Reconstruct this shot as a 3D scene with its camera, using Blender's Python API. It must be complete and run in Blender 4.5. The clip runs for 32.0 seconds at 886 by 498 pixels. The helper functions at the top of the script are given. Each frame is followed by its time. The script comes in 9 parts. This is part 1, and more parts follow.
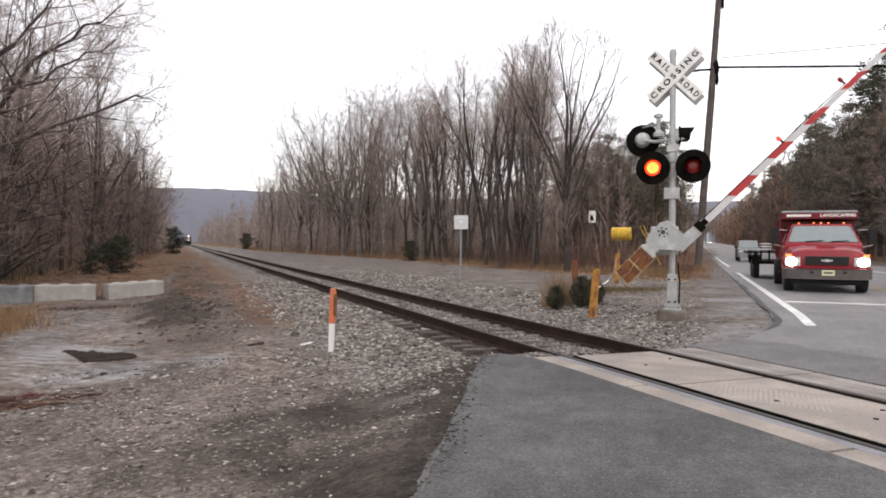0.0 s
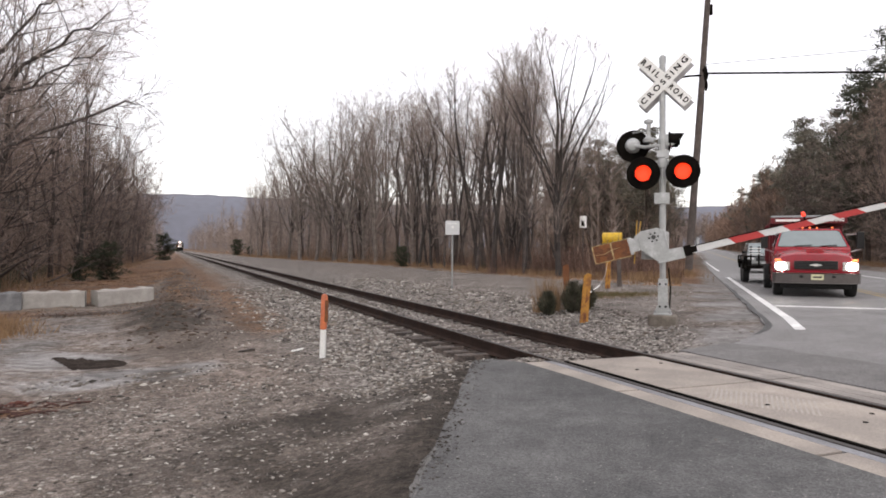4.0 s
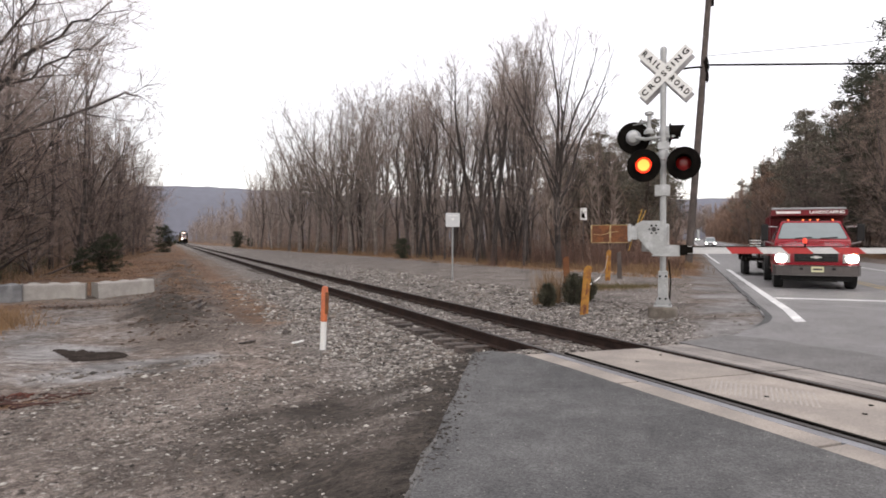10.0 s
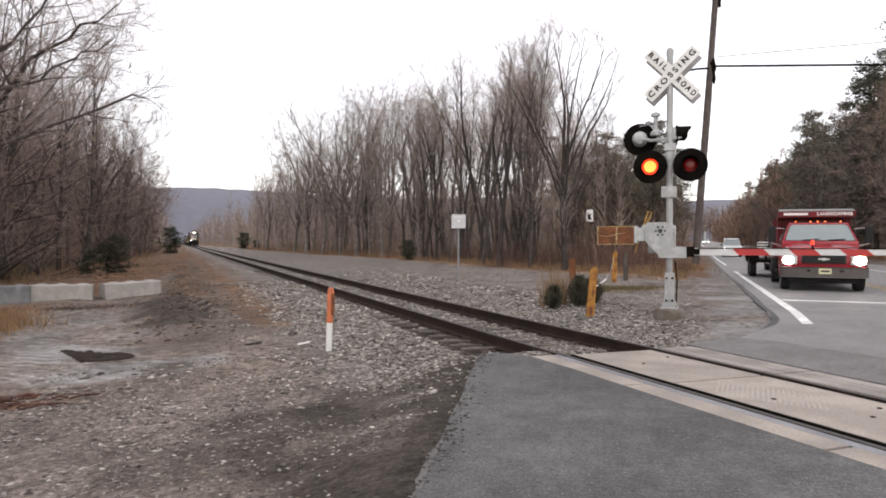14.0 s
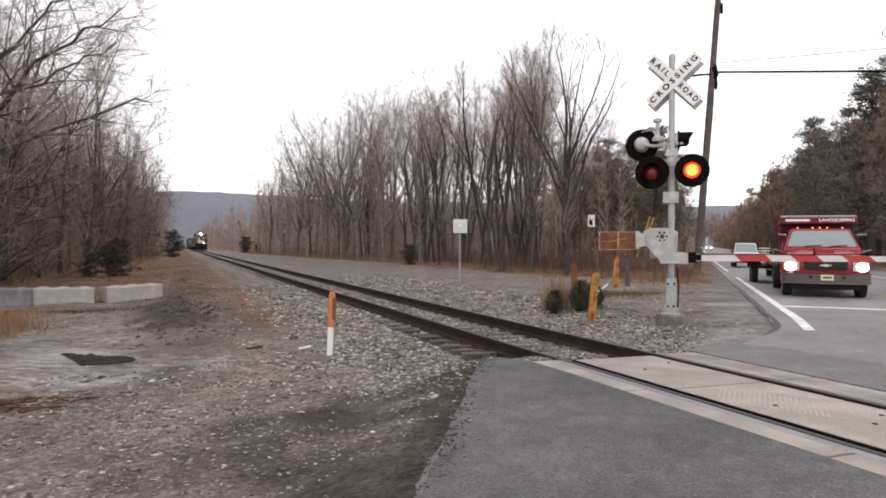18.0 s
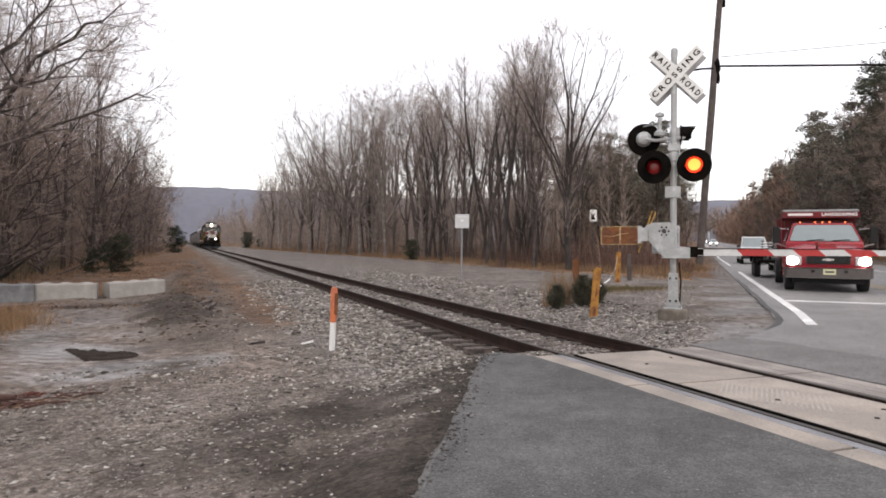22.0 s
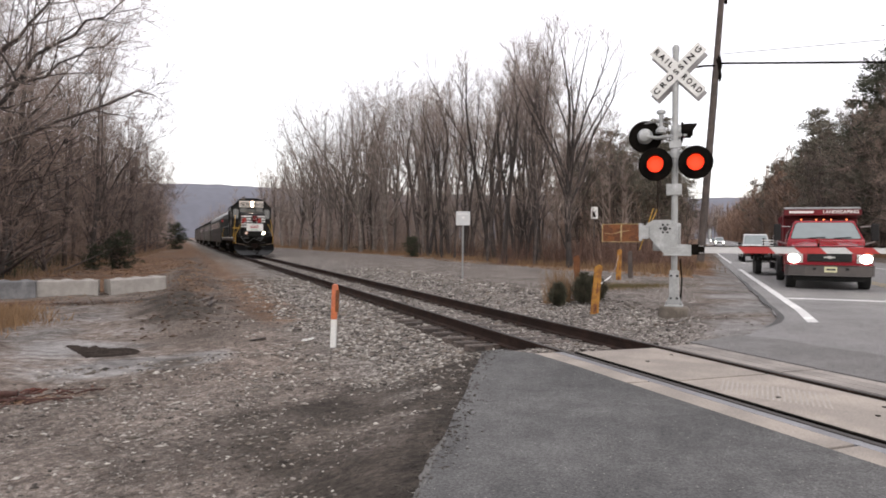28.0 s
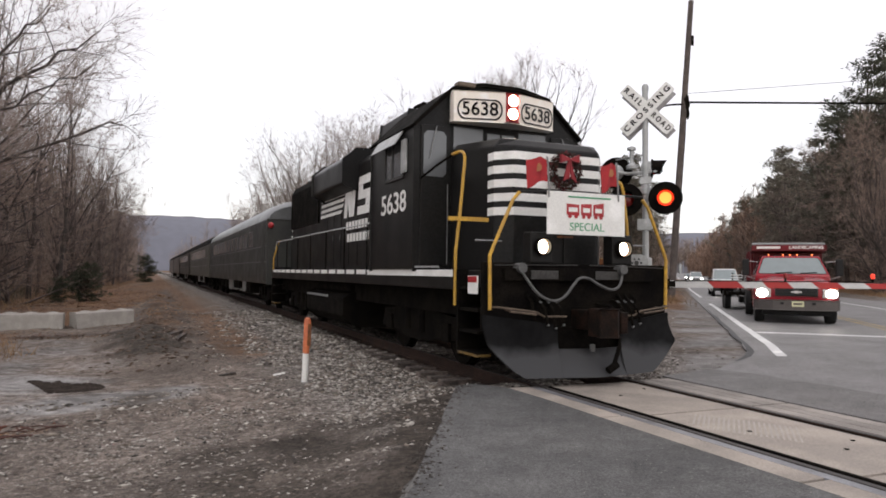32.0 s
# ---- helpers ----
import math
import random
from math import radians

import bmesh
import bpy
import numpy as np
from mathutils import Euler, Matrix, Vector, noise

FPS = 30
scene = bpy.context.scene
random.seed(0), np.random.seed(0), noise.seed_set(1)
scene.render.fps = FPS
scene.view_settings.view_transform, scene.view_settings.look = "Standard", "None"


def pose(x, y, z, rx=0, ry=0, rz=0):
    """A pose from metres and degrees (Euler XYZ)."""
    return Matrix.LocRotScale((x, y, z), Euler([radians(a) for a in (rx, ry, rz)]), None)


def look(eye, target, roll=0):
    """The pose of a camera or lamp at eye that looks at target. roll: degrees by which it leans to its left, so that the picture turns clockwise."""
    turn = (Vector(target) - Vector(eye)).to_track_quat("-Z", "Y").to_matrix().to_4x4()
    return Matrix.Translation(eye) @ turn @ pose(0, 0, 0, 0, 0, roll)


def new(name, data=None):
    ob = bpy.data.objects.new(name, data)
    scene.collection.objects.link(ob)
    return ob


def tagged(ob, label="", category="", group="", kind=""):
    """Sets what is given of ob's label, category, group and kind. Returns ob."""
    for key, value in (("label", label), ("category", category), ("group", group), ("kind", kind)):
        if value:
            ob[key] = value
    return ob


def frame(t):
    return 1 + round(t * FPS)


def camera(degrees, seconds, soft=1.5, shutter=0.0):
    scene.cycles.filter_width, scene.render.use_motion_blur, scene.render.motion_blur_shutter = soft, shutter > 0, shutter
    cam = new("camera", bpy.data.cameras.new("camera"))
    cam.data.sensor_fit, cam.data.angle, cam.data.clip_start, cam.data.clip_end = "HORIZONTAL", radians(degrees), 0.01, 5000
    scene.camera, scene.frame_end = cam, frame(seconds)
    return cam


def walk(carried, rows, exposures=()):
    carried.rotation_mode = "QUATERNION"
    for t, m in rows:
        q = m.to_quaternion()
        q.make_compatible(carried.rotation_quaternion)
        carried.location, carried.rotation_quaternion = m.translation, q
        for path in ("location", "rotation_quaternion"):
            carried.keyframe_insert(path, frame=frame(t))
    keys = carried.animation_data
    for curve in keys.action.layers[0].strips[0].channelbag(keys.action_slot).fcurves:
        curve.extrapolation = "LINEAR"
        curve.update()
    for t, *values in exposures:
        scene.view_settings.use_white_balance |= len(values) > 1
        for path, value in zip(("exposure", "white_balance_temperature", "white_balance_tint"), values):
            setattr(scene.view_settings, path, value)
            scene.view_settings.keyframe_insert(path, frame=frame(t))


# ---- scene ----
# The track runs along y at x = XC, rail tops at z = 0; the road crosses it along the direction U.
EYE = (0.0, 0.0, 1.44)
XC = 5.46
U = Vector((0.661, 0.751, 0))
N = Vector((0.751, -0.661, 0))
ROAD0 = Vector((9.60, 8.31, 0))
ROAD_TURN = -41.35

cam = camera(65.4, 32.0, soft=1.78)


def aim(yaw, pitch, roll):
    a, b = radians(yaw), radians(pitch)
    way = Vector((math.sin(a) * math.cos(b), math.cos(a) * math.cos(b), math.sin(b)))
    return look(EYE, Vector(EYE) + way * 10, roll)


PATH = [
    (0, 21.05, -0.43, 0.46), (0.5, 21.01, -0.48, 0.42), (1, 21.25, -0.38, 0.36), (1.5, 21.35, -0.20, 0.37), (2, 21.50, -0.08, 0.35), (2.5, 21.64, -0.06,
    0.30), (3, 21.66, -0.02, 0.31), (3.5, 21.76, 0.04, 0.31), (5.5, 21.72, -0.05, 0.27), (6, 21.77, -0.15, 0.25), (6.5, 21.82, -0.25, 0.24), (7, 21.77,
    -0.35, 0.26), (7.5, 21.82, -0.46, 0.26), (8, 21.81, -0.54, 0.25), (8.5, 21.82, -0.52, 0.33), (9, 21.82, -0.55, 0.26), (9.5, 21.81, -0.55, 0.27), (10,
    21.74, -0.62, 0.31), (10.5, 21.67, -0.66, 0.34), (11, 21.66, -0.68, 0.38), (11.5, 21.58, -0.66, 0.36), (12, 21.46, -0.65, 0.42), (12.5, 21.38, -0.63,
    0.44), (13, 21.32, -0.61, 0.40), (13.5, 21.31, -0.55, 0.39), (14, 21.25, -0.50, 0.36), (14.5, 21.25, -0.43, 0.34), (16.5, 21.15, -0.18, 0.40), (17,
    21.16, -0.12, 0.49), (17.5, 21.12, -0.15, 0.54), (18, 21.12, -0.11, 0.59), (18.5, 21.16, -0.08, 0.59), (19, 21.14, -0.12, 0.57), (19.5, 21.09, -0.12,
    0.52), (20, 21.06, -0.23, 0.50), (20.5, 21.01, -0.28, 0.52), (21, 20.97, -0.42, 0.48), (21.5, 20.94, -0.47, 0.48), (22, 20.97, -0.52, 0.48), (22.5,
    21.00, -0.58, 0.52), (23, 20.90, -0.66, 0.51), (23.5, 20.75, -0.69, 0.51), (24, 20.73, -0.68, 0.47), (24.5, 20.67, -0.81, 0.44), (25, 20.65, -0.91,
    0.44), (25.5, 20.60, -0.98, 0.44), (27.5, 20.83, -0.89, 0.52), (28, 20.89, -0.76, 0.55), (28.5, 21.05, -0.56, 0.59), (29, 21.25, -0.26, 0.64), (29.5,
    21.52, 0.20, 0.69), (30, 21.75, 0.69, 0.71), (30.5, 21.97, 1.11, 0.71), (31, 22.31, 1.50, 0.74), (31.5, 22.63, 1.86, 0.76), (32, 23.03, 2.05, 0.77)
]
walk(cam, [(t, aim(a, b, c)) for t, a, b, c in PATH], [(0, 0.0), (28, 0.0), (30, -0.08), (31, -0.15), (32, -0.25)])

# ---- daylight: a bright overcast sky ----
world = bpy.data.worlds.new("overcast")
scene.world = world
world.use_nodes = True
wn, wl = world.node_tree.nodes, world.node_tree.links
wn.clear()
w_out = wn.new("ShaderNodeOutputWorld")
w_sky = wn.new("ShaderNodeTexSky")
w_sky.sky_type, w_sky.sun_disc = "NISHITA", False
w_sky.sun_elevation, w_sky.sun_rotation = radians(28), radians(200)
w_b1, w_b2, w_add = wn.new("ShaderNodeBackground"), wn.new("ShaderNodeBackground"), wn.new("ShaderNodeAddShader")
w_b1.inputs["Strength"].default_value = 0.05
w_b2.inputs["Color"].default_value = (1.03, 0.955, 0.94, 1)
w_b2.inputs["Strength"].default_value = 1.15
wl.new(w_sky.outputs["Color"], w_b1.inputs["Color"])
wl.new(w_b1.outputs[0], w_add.inputs[0])
wl.new(w_b2.outputs[0], w_add.inputs[1])
wl.new(w_add.outputs[0], w_out.inputs["Surface"])
sun = new("sun", bpy.data.lights.new("sun", "SUN"))
sun.data.energy, sun.data.angle, sun.data.color = 0.6, radians(25), (1, 0.97, 0.93)
sun.matrix_world = look((0, 0, 60), (9, 24, 30))


# ---- mesh building ----
class Shape:
    """Vertices and faces of one mesh."""

    def __init__(self):
        self.v, self.f = [], []

    def add(self, verts, faces, m=None):
        k = len(self.v)
        self.v += [tuple(m @ Vector(p)) if m else tuple(p) for p in verts]
        self.f += [tuple(i + k for i in f) for f in faces]
        return self

    def box(self, x0, x1, y0, y1, z0, z1, m=None):
        v = [(x, y, z) for z in (z0, z1) for y in (y0, y1) for x in (x0, x1)]
        return self.add(v, [(0, 2, 3, 1), (4, 5, 7, 6), (0, 1, 5, 4), (2, 6, 7, 3), (0, 4, 6, 2), (1, 3, 7, 5)], m)

    def prism(self, poly, a, b, axis="y", m=None):
        """A polygon, drawn in the plane across the axis, drawn out from a to b."""
        def put(p, s):
            return {"x": (s, p[0], p[1]), "y": (p[0], s, p[1]), "z": (p[0], p[1], s)}[axis]
        n = len(poly)
        v = [put(p, a) for p in poly] + [put(p, b) for p in poly]
        f = [tuple(range(n)), tuple(range(2 * n - 1, n - 1, -1))]
        f += [(i, (i + 1) % n, n + (i + 1) % n, n + i) for i in range(n)]
        return self.add(v, f, m)

    def rod(self, p, q, r, r2=None, n=10):
        """A straight round bar, tapered if r2 is given."""
        p, q = Vector(p), Vector(q)
        r2 = r if r2 is None else r2
        t = (q - p).to_track_quat("Z", "Y").to_matrix()
        v = []
        for c, s in ((p, r), (q, r2)):
            v += [c + t @ Vector((s * math.cos(2 * math.pi * i / n), s * math.sin(2 * math.pi * i / n), 0)) for i in range(n)]
        f = [(i, (i + 1) % n, n + (i + 1) % n, n + i) for i in range(n)]
        f += [tuple(range(n - 1, -1, -1)), tuple(range(n, 2 * n))]
        return self.add(v, f)

    def tube(self, pts, r, n=6):
        """A bent round bar through the points."""
        pts = [Vector(p) for p in pts]
        v, f = [], []
        for i, p in enumerate(pts):
            d = (pts[min(i + 1, len(pts) - 1)] - pts[max(i - 1, 0)]).normalized()
            side = d.cross(Vector((0.13, 0.31, 1))).normalized()
            up = side.cross(d)
            rr = r[i] if isinstance(r, (list, tuple)) else r
            v += [p + side * rr * math.cos(2 * math.pi * j / n) + up * rr * math.sin(2 * math.pi * j / n) for j in range(n)]
        for i in range(len(pts) - 1):
            f += [(i * n + j, i * n + (j + 1) % n, (i + 1) * n + (j + 1) % n, (i + 1) * n + j) for j in range(n)]
        f += [tuple(range(n - 1, -1, -1)), tuple(range((len(pts) - 1) * n, len(pts) * n))]
        return self.add(v, f)

    def lathe(self, profile, m=None, n=20):
        """Radius and height pairs turned about z."""
        v = [(r * math.cos(2 * math.pi * j / n), r * math.sin(2 * math.pi * j / n), z) for r, z in profile for j in range(n)]
        f = []
        for i in range(len(profile) - 1):
            f += [(i * n + j, i * n + (j + 1) % n, (i + 1) * n + (j + 1) % n, (i + 1) * n + j) for j in range(n)]
        f += [tuple(range(n - 1, -1, -1)), tuple(range((len(profile) - 1) * n, len(profile) * n))]
        return self.add(v, f, m)

    def blob(self, c, rx, ry, rz, n=8, rough=0.12):
        v, f = [], []
        for i in range(n + 1):
            a = math.pi * i / n
            for j in range(n):
                b = 2 * math.pi * j / n
                k = 1 + random.uniform(-rough, rough)
                v.append((c[0] + rx * k * math.sin(a) * math.cos(b), c[1] + ry * k * math.sin(a) * math.sin(b), c[2] + rz * math.cos(a)))
        for i in range(n):
            f += [(i * n + j, (i + 1) * n + j, (i + 1) * n + (j + 1) % n, i * n + (j + 1) % n) for j in range(n)]
        return self.add(v, f)


def mesh_of(name, shape, material, bevel=0.0, smooth=False):
    me = bpy.data.meshes.new(name)
    me.from_pydata([tuple(p) for p in shape.v], [], shape.f)
    if bevel:
        bm = bmesh.new()
        bm.from_mesh(me)
        sharp = [e for e in bm.edges if len(e.link_faces) == 2 and e.calc_face_angle(0) > 0.5]
        bmesh.ops.bevel(bm, geom=sharp, offset=bevel, segments=2, affect="EDGES", profile=0.6, clamp_overlap=True)
        bmesh.ops.recalc_face_normals(bm, faces=bm.faces)
        bm.to_mesh(me)
        bm.free()
    me.materials.append(material)
    if smooth:
        me.shade_smooth()
        me.set_sharp_from_angle(angle=radians(40))
    me.update()
    return me


def part(name, shape, material, parent, label="", bevel=0.0, smooth=False, at=None):
    """Links a shape as one mesh object under a thing or a part."""
    ob = new(name, mesh_of(name, shape, material, bevel, smooth))
    ob.parent = parent
    if at is not None:
        ob.matrix_basis = at
    return tagged(ob, label)


def piece(name, mesh, parent, at):
    """One more object on a mesh that alike pieces share."""
    ob = new(name, mesh)
    ob.parent = parent
    ob.matrix_basis = at
    return ob


def thing(name, label, category, at=None, group="", kind=""):
    ob = new(name)
    ob.empty_display_size = 0.2
    if at is not None:
        ob.matrix_basis = at
    return tagged(ob, label, category, group, kind)


def solid(name, shape, material, label, category="", kind="", group="", bevel=0.0, smooth=False, at=None):
    """A thing of one mesh."""
    ob = new(name, mesh_of(name, shape, material, bevel, smooth))
    if at is not None:
        ob.matrix_basis = at
    return tagged(ob, label, category, group, kind)


def arrays(name, verts, faces, material):
    """A mesh from numpy arrays; faces all have the same number of corners."""
    me = bpy.data.meshes.new(name)
    verts, faces = np.asarray(verts, np.float32), np.asarray(faces, np.int32)
    me.vertices.add(len(verts))
    me.vertices.foreach_set("co", verts.ravel())
    k = faces.shape[1]
    me.loops.add(faces.size)
    me.loops.foreach_set("vertex_index", faces.ravel())
    me.polygons.add(len(faces))
    me.polygons.foreach_set("loop_start", np.arange(0, faces.size, k, dtype=np.int32))
    me.update(calc_edges=True)
    me.materials.append(material)
    return me


def letters(text, size, m, material, parent, name="lettering", width=0.0, bold=0.0):
    """Words in the built-in font as a flat mesh, centred, in the plane x-y of the pose m."""
    cu = bpy.data.curves.new("lettering", "FONT")
    cu.body, cu.size, cu.align_x, cu.align_y, cu.extrude, cu.offset = text, size, "CENTER", "CENTER", 0.002, bold
    ob = bpy.data.objects.new("lettering", cu)
    scene.collection.objects.link(ob)
    bpy.context.view_layer.update()
    me = bpy.data.meshes.new_from_object(ob.evaluated_get(bpy.context.evaluated_depsgraph_get()))
    bpy.data.objects.remove(ob)
    bpy.data.curves.remove(cu)
    xs = [v.co.x for v in me.vertices]
    k = width / (max(xs) - min(xs)) if width else 1
    for v in me.vertices:
        v.co.x *= k
    me.materials.clear()
    me.materials.append(material)
    ob = new(name, me)
    ob.parent = parent
    ob.matrix_basis = m
    return ob


# ---- materials ----
def material(name, color, rough=0.7, metal=0.0, vary=0.25, scale=4.0, fine=60.0, bump=0.15, second=None, amount=0.5, spec=0.5, each=0.0):
    """A surface with two scales of variation: stains of the second colour, and a fine grain with relief."""
    ma = bpy.data.materials.new(name)
    ma.use_nodes = True
    n, l = ma.node_tree.nodes, ma.node_tree.links
    b = n["Principled BSDF"]
    geo = n.new("ShaderNodeNewGeometry")
    tex = n.new("ShaderNodeTexCoord")
    big, small = n.new("ShaderNodeTexNoise"), n.new("ShaderNodeTexNoise")
    for t, s, d in ((big, scale, 6), (small, fine, 3)):
        t.inputs["Scale"].default_value, t.inputs["Detail"].default_value = s, d
        l.new(tex.outputs["Object"], t.inputs["Vector"])
    second = second or tuple(c * (1 - vary) for c in color)
    ramp = n.new("ShaderNodeValToRGB")
    ramp.color_ramp.elements[0].position, ramp.color_ramp.elements[1].position = 0.62 - amount * 0.4, 0.78 - amount * 0.3
    ramp.color_ramp.elements[0].color, ramp.color_ramp.elements[1].color = (*second, 1), (*color, 1)
    l.new(big.outputs["Fac"], ramp.inputs["Fac"])
    mul = n.new("ShaderNodeMix")
    mul.data_type, mul.blend_type = "RGBA", "MULTIPLY"
    grain = n.new("ShaderNodeMapRange")
    grain.inputs["From Min"].default_value, grain.inputs["From Max"].default_value = 0.36, 0.64
    grain.inputs["To Min"].default_value, grain.inputs["To Max"].default_value = 1 - vary, 1 + vary * 0.6
    l.new(small.outputs["Fac"], grain.inputs["Value"])
    mul.inputs["Factor"].default_value = 1
    l.new(ramp.outputs["Color"], mul.inputs["A"])
    l.new(grain.outputs["Result"], mul.inputs["B"])
    last = mul.outputs["Result"]
    if each:
        info = n.new("ShaderNodeObjectInfo")
        own = n.new("ShaderNodeMapRange")
        own.inputs["To Min"].default_value, own.inputs["To Max"].default_value = 1 - each, 1 + each
        l.new(info.outputs["Random"], own.inputs["Value"])
        m2 = n.new("ShaderNodeMix")
        m2.data_type, m2.blend_type = "RGBA", "MULTIPLY"
        m2.inputs["Factor"].default_value = 1
        l.new(last, m2.inputs["A"])
        l.new(own.outputs["Result"], m2.inputs["B"])
        last = m2.outputs["Result"]
    l.new(last, b.inputs["Base Color"])
    b.inputs["Metallic"].default_value = metal
    rr = n.new("ShaderNodeMapRange")
    rr.inputs["To Min"].default_value, rr.inputs["To Max"].default_value = max(0.05, rough - 0.15), min(1, rough + 0.15)
    l.new(big.outputs["Fac"], rr.inputs["Value"])
    l.new(rr.outputs["Result"], b.inputs["Roughness"])
    b.inputs["Specular IOR Level"].default_value = spec
    if bump:
        bp = n.new("ShaderNodeBump")
        bp.inputs["Strength"].default_value, bp.inputs["Distance"].default_value = bump, 0.02
        l.new(small.outputs["Fac"], bp.inputs["Height"])
        l.new(bp.outputs["Normal"], b.inputs["Normal"])
    return ma


def island_material(name, colors, rough=0.8, spec=0.3, patch=0.0):
    """For joined pieces: each takes its own tone from the colours; whole patches may differ too."""
    ma = bpy.data.materials.new(name)
    ma.use_nodes = True
    n, l = ma.node_tree.nodes, ma.node_tree.links
    b = n["Principled BSDF"]
    geo, ramp = n.new("ShaderNodeNewGeometry"), n.new("ShaderNodeValToRGB")
    el = ramp.color_ramp.elements
    el[0].color, el[1].color = (*colors[0], 1), (*colors[-1], 1)
    for i, c in enumerate(colors[1:-1]):
        el.new((i + 1) / (len(colors) - 1)).color = (*c, 1)
    l.new(geo.outputs["Random Per Island"], ramp.inputs["Fac"])
    last = ramp.outputs["Color"]
    if patch:
        tex, big, rng, mul = n.new("ShaderNodeTexCoord"), n.new("ShaderNodeTexNoise"), n.new("ShaderNodeMapRange"), n.new("ShaderNodeMix")
        big.inputs["Scale"].default_value, big.inputs["Detail"].default_value = patch, 3
        l.new(tex.outputs["Object"], big.inputs["Vector"])
        rng.inputs["From Min"].default_value, rng.inputs["From Max"].default_value = 0.34, 0.66
        rng.inputs["To Min"].default_value, rng.inputs["To Max"].default_value = 0.5, 1.4
        l.new(big.outputs["Fac"], rng.inputs["Value"])
        mul.data_type, mul.blend_type = "RGBA", "MULTIPLY"
        mul.inputs["Factor"].default_value = 1
        l.new(last, mul.inputs["A"])
        l.new(rng.outputs["Result"], mul.inputs["B"])
        last = mul.outputs["Result"]
    l.new(last, b.inputs["Base Color"])
    b.inputs["Roughness"].default_value = rough
    b.inputs["Specular IOR Level"].default_value = spec
    return ma


def glow(name, color, strength):
    ma = bpy.data.materials.new(name)
    ma.use_nodes = True
    b = ma.node_tree.nodes["Principled BSDF"]
    b.inputs["Base Color"].default_value = (*color, 1)
    b.inputs["Emission Color"].default_value = (*color, 1)
    b.inputs["Emission Strength"].default_value = strength
    return ma


def glass(name, color=(0.02, 0.025, 0.03), rough=0.08):
    return material(name, color, rough, 0, 0.05, 1.2, 4, 0, spec=0.9)


BLACK = material("black_paint", (0.0085, 0.0085, 0.009), 0.38, 0, 0.3, 1.2, 25, 0.03, second=(0.012, 0.0115, 0.011), spec=0.2)
UNDER = material("grimy_black", (0.0045, 0.004, 0.0038), 0.85, 0, 0.4, 3, 40, 0.2, second=(0.009, 0.0075, 0.006), spec=0.05)
WHITE = material("white_paint", (0.86, 0.86, 0.85), 0.5, 0, 0.06, 3, 40, 0.03, second=(0.74, 0.74, 0.72), amount=0.3)
BOLLARD = material("rusty_yellow_paint", (0.40, 0.19, 0.03), 0.75, 0, 0.35, 9, 50, 0.3, second=(0.17, 0.06, 0.018), amount=0.7)
YELLOW = material("yellow_paint", (0.62, 0.36, 0.03), 0.5, 0, 0.2, 8, 60, 0.05, second=(0.45, 0.26, 0.04), amount=0.35)
RED = material("red_paint", (0.42, 0.022, 0.03), 0.4, 0, 0.12, 3, 40, 0.02, second=(0.33, 0.02, 0.025))
GREEN = material("green_paint", (0.06, 0.32, 0.15), 0.6, 0, 0.1, 5, 40, 0)
TRUCKRED = material("red_enamel", (0.29, 0.006, 0.018), 0.22, 0, 0.05, 2, 30, 0.0, second=(0.24, 0.006, 0.016), spec=0.5)
BODYRED = material("dull_red_steel", (0.15, 0.008, 0.014), 0.5, 0, 0.2, 2, 30, 0.05, second=(0.11, 0.008, 0.012), spec=0.35)
CHROME = material("bare_metal", (0.55, 0.55, 0.56), 0.3, 0.9, 0.1, 6, 50, 0.02)
SILVER = material("silver_paint", (0.50, 0.51, 0.52), 0.45, 0.25, 0.12, 5, 50, 0.05, second=(0.36, 0.37, 0.37), amount=0.35)
GREYMETAL = material("grey_metal", (0.28, 0.285, 0.29), 0.5, 0.4, 0.2, 6, 50, 0.06)
# Window glass: reflected sky is put into these three base colours.
SKYGREYGLASS = glass("sky_grey_window_glass", (0.12, 0.127, 0.135), 0.08)
DARKGLASS = glass("dark_glass", (0.075, 0.082, 0.09), 0.06)
SKYGLASS = glass("sky_toned_windscreen_glass", (0.21, 0.25, 0.26), 0.05)
RUBBER = material("tyre_rubber", (0.014, 0.014, 0.014), 0.85, 0, 0.3, 8, 60, 0.1)
COACH = material("coach_paint", (0.026, 0.028, 0.028), 0.45, 0.1, 0.2, 1.5, 25, 0.04, second=(0.036, 0.037, 0.035))
COACHROOF = material("coach_roof", (0.13, 0.135, 0.14), 0.35, 0.3, 0.2, 1, 20, 0.04)
RAILSIDE = material("rusty_rail", (0.046, 0.028, 0.022), 0.85, 0, 0.3, 3, 60, 0.2, second=(0.026, 0.017, 0.014), spec=0.15)
RAILTOP = material("worn_railhead", (0.045, 0.038, 0.035), 0.7, 0.0, 0.15, 5, 40, 0.03)
TIE = material("weathered_tie", (0.115, 0.092, 0.08), 0.9, 0, 0.4, 7, 50, 0.6, second=(0.038, 0.031, 0.028), each=0.3)
SLAB = material("worn_concrete_panel", (0.37, 0.325, 0.285), 0.75, 0, 0.2, 1.6, 70, 0.25, second=(0.27, 0.238, 0.21), amount=0.5, each=0.06)
CURB = material("concrete", (0.37, 0.35, 0.325), 0.85, 0, 0.2, 3, 60, 0.3, second=(0.30, 0.28, 0.26), each=0.08)
WOODPOLE = material("weathered_pole", (0.115, 0.093, 0.083), 0.9, 0, 0.3, 3, 40, 0.4, second=(0.07, 0.057, 0.052))
RUST = material("rusty_steel", (0.20, 0.075, 0.025), 0.85, 0, 0.3, 5, 50, 0.3, second=(0.12, 0.045, 0.02))
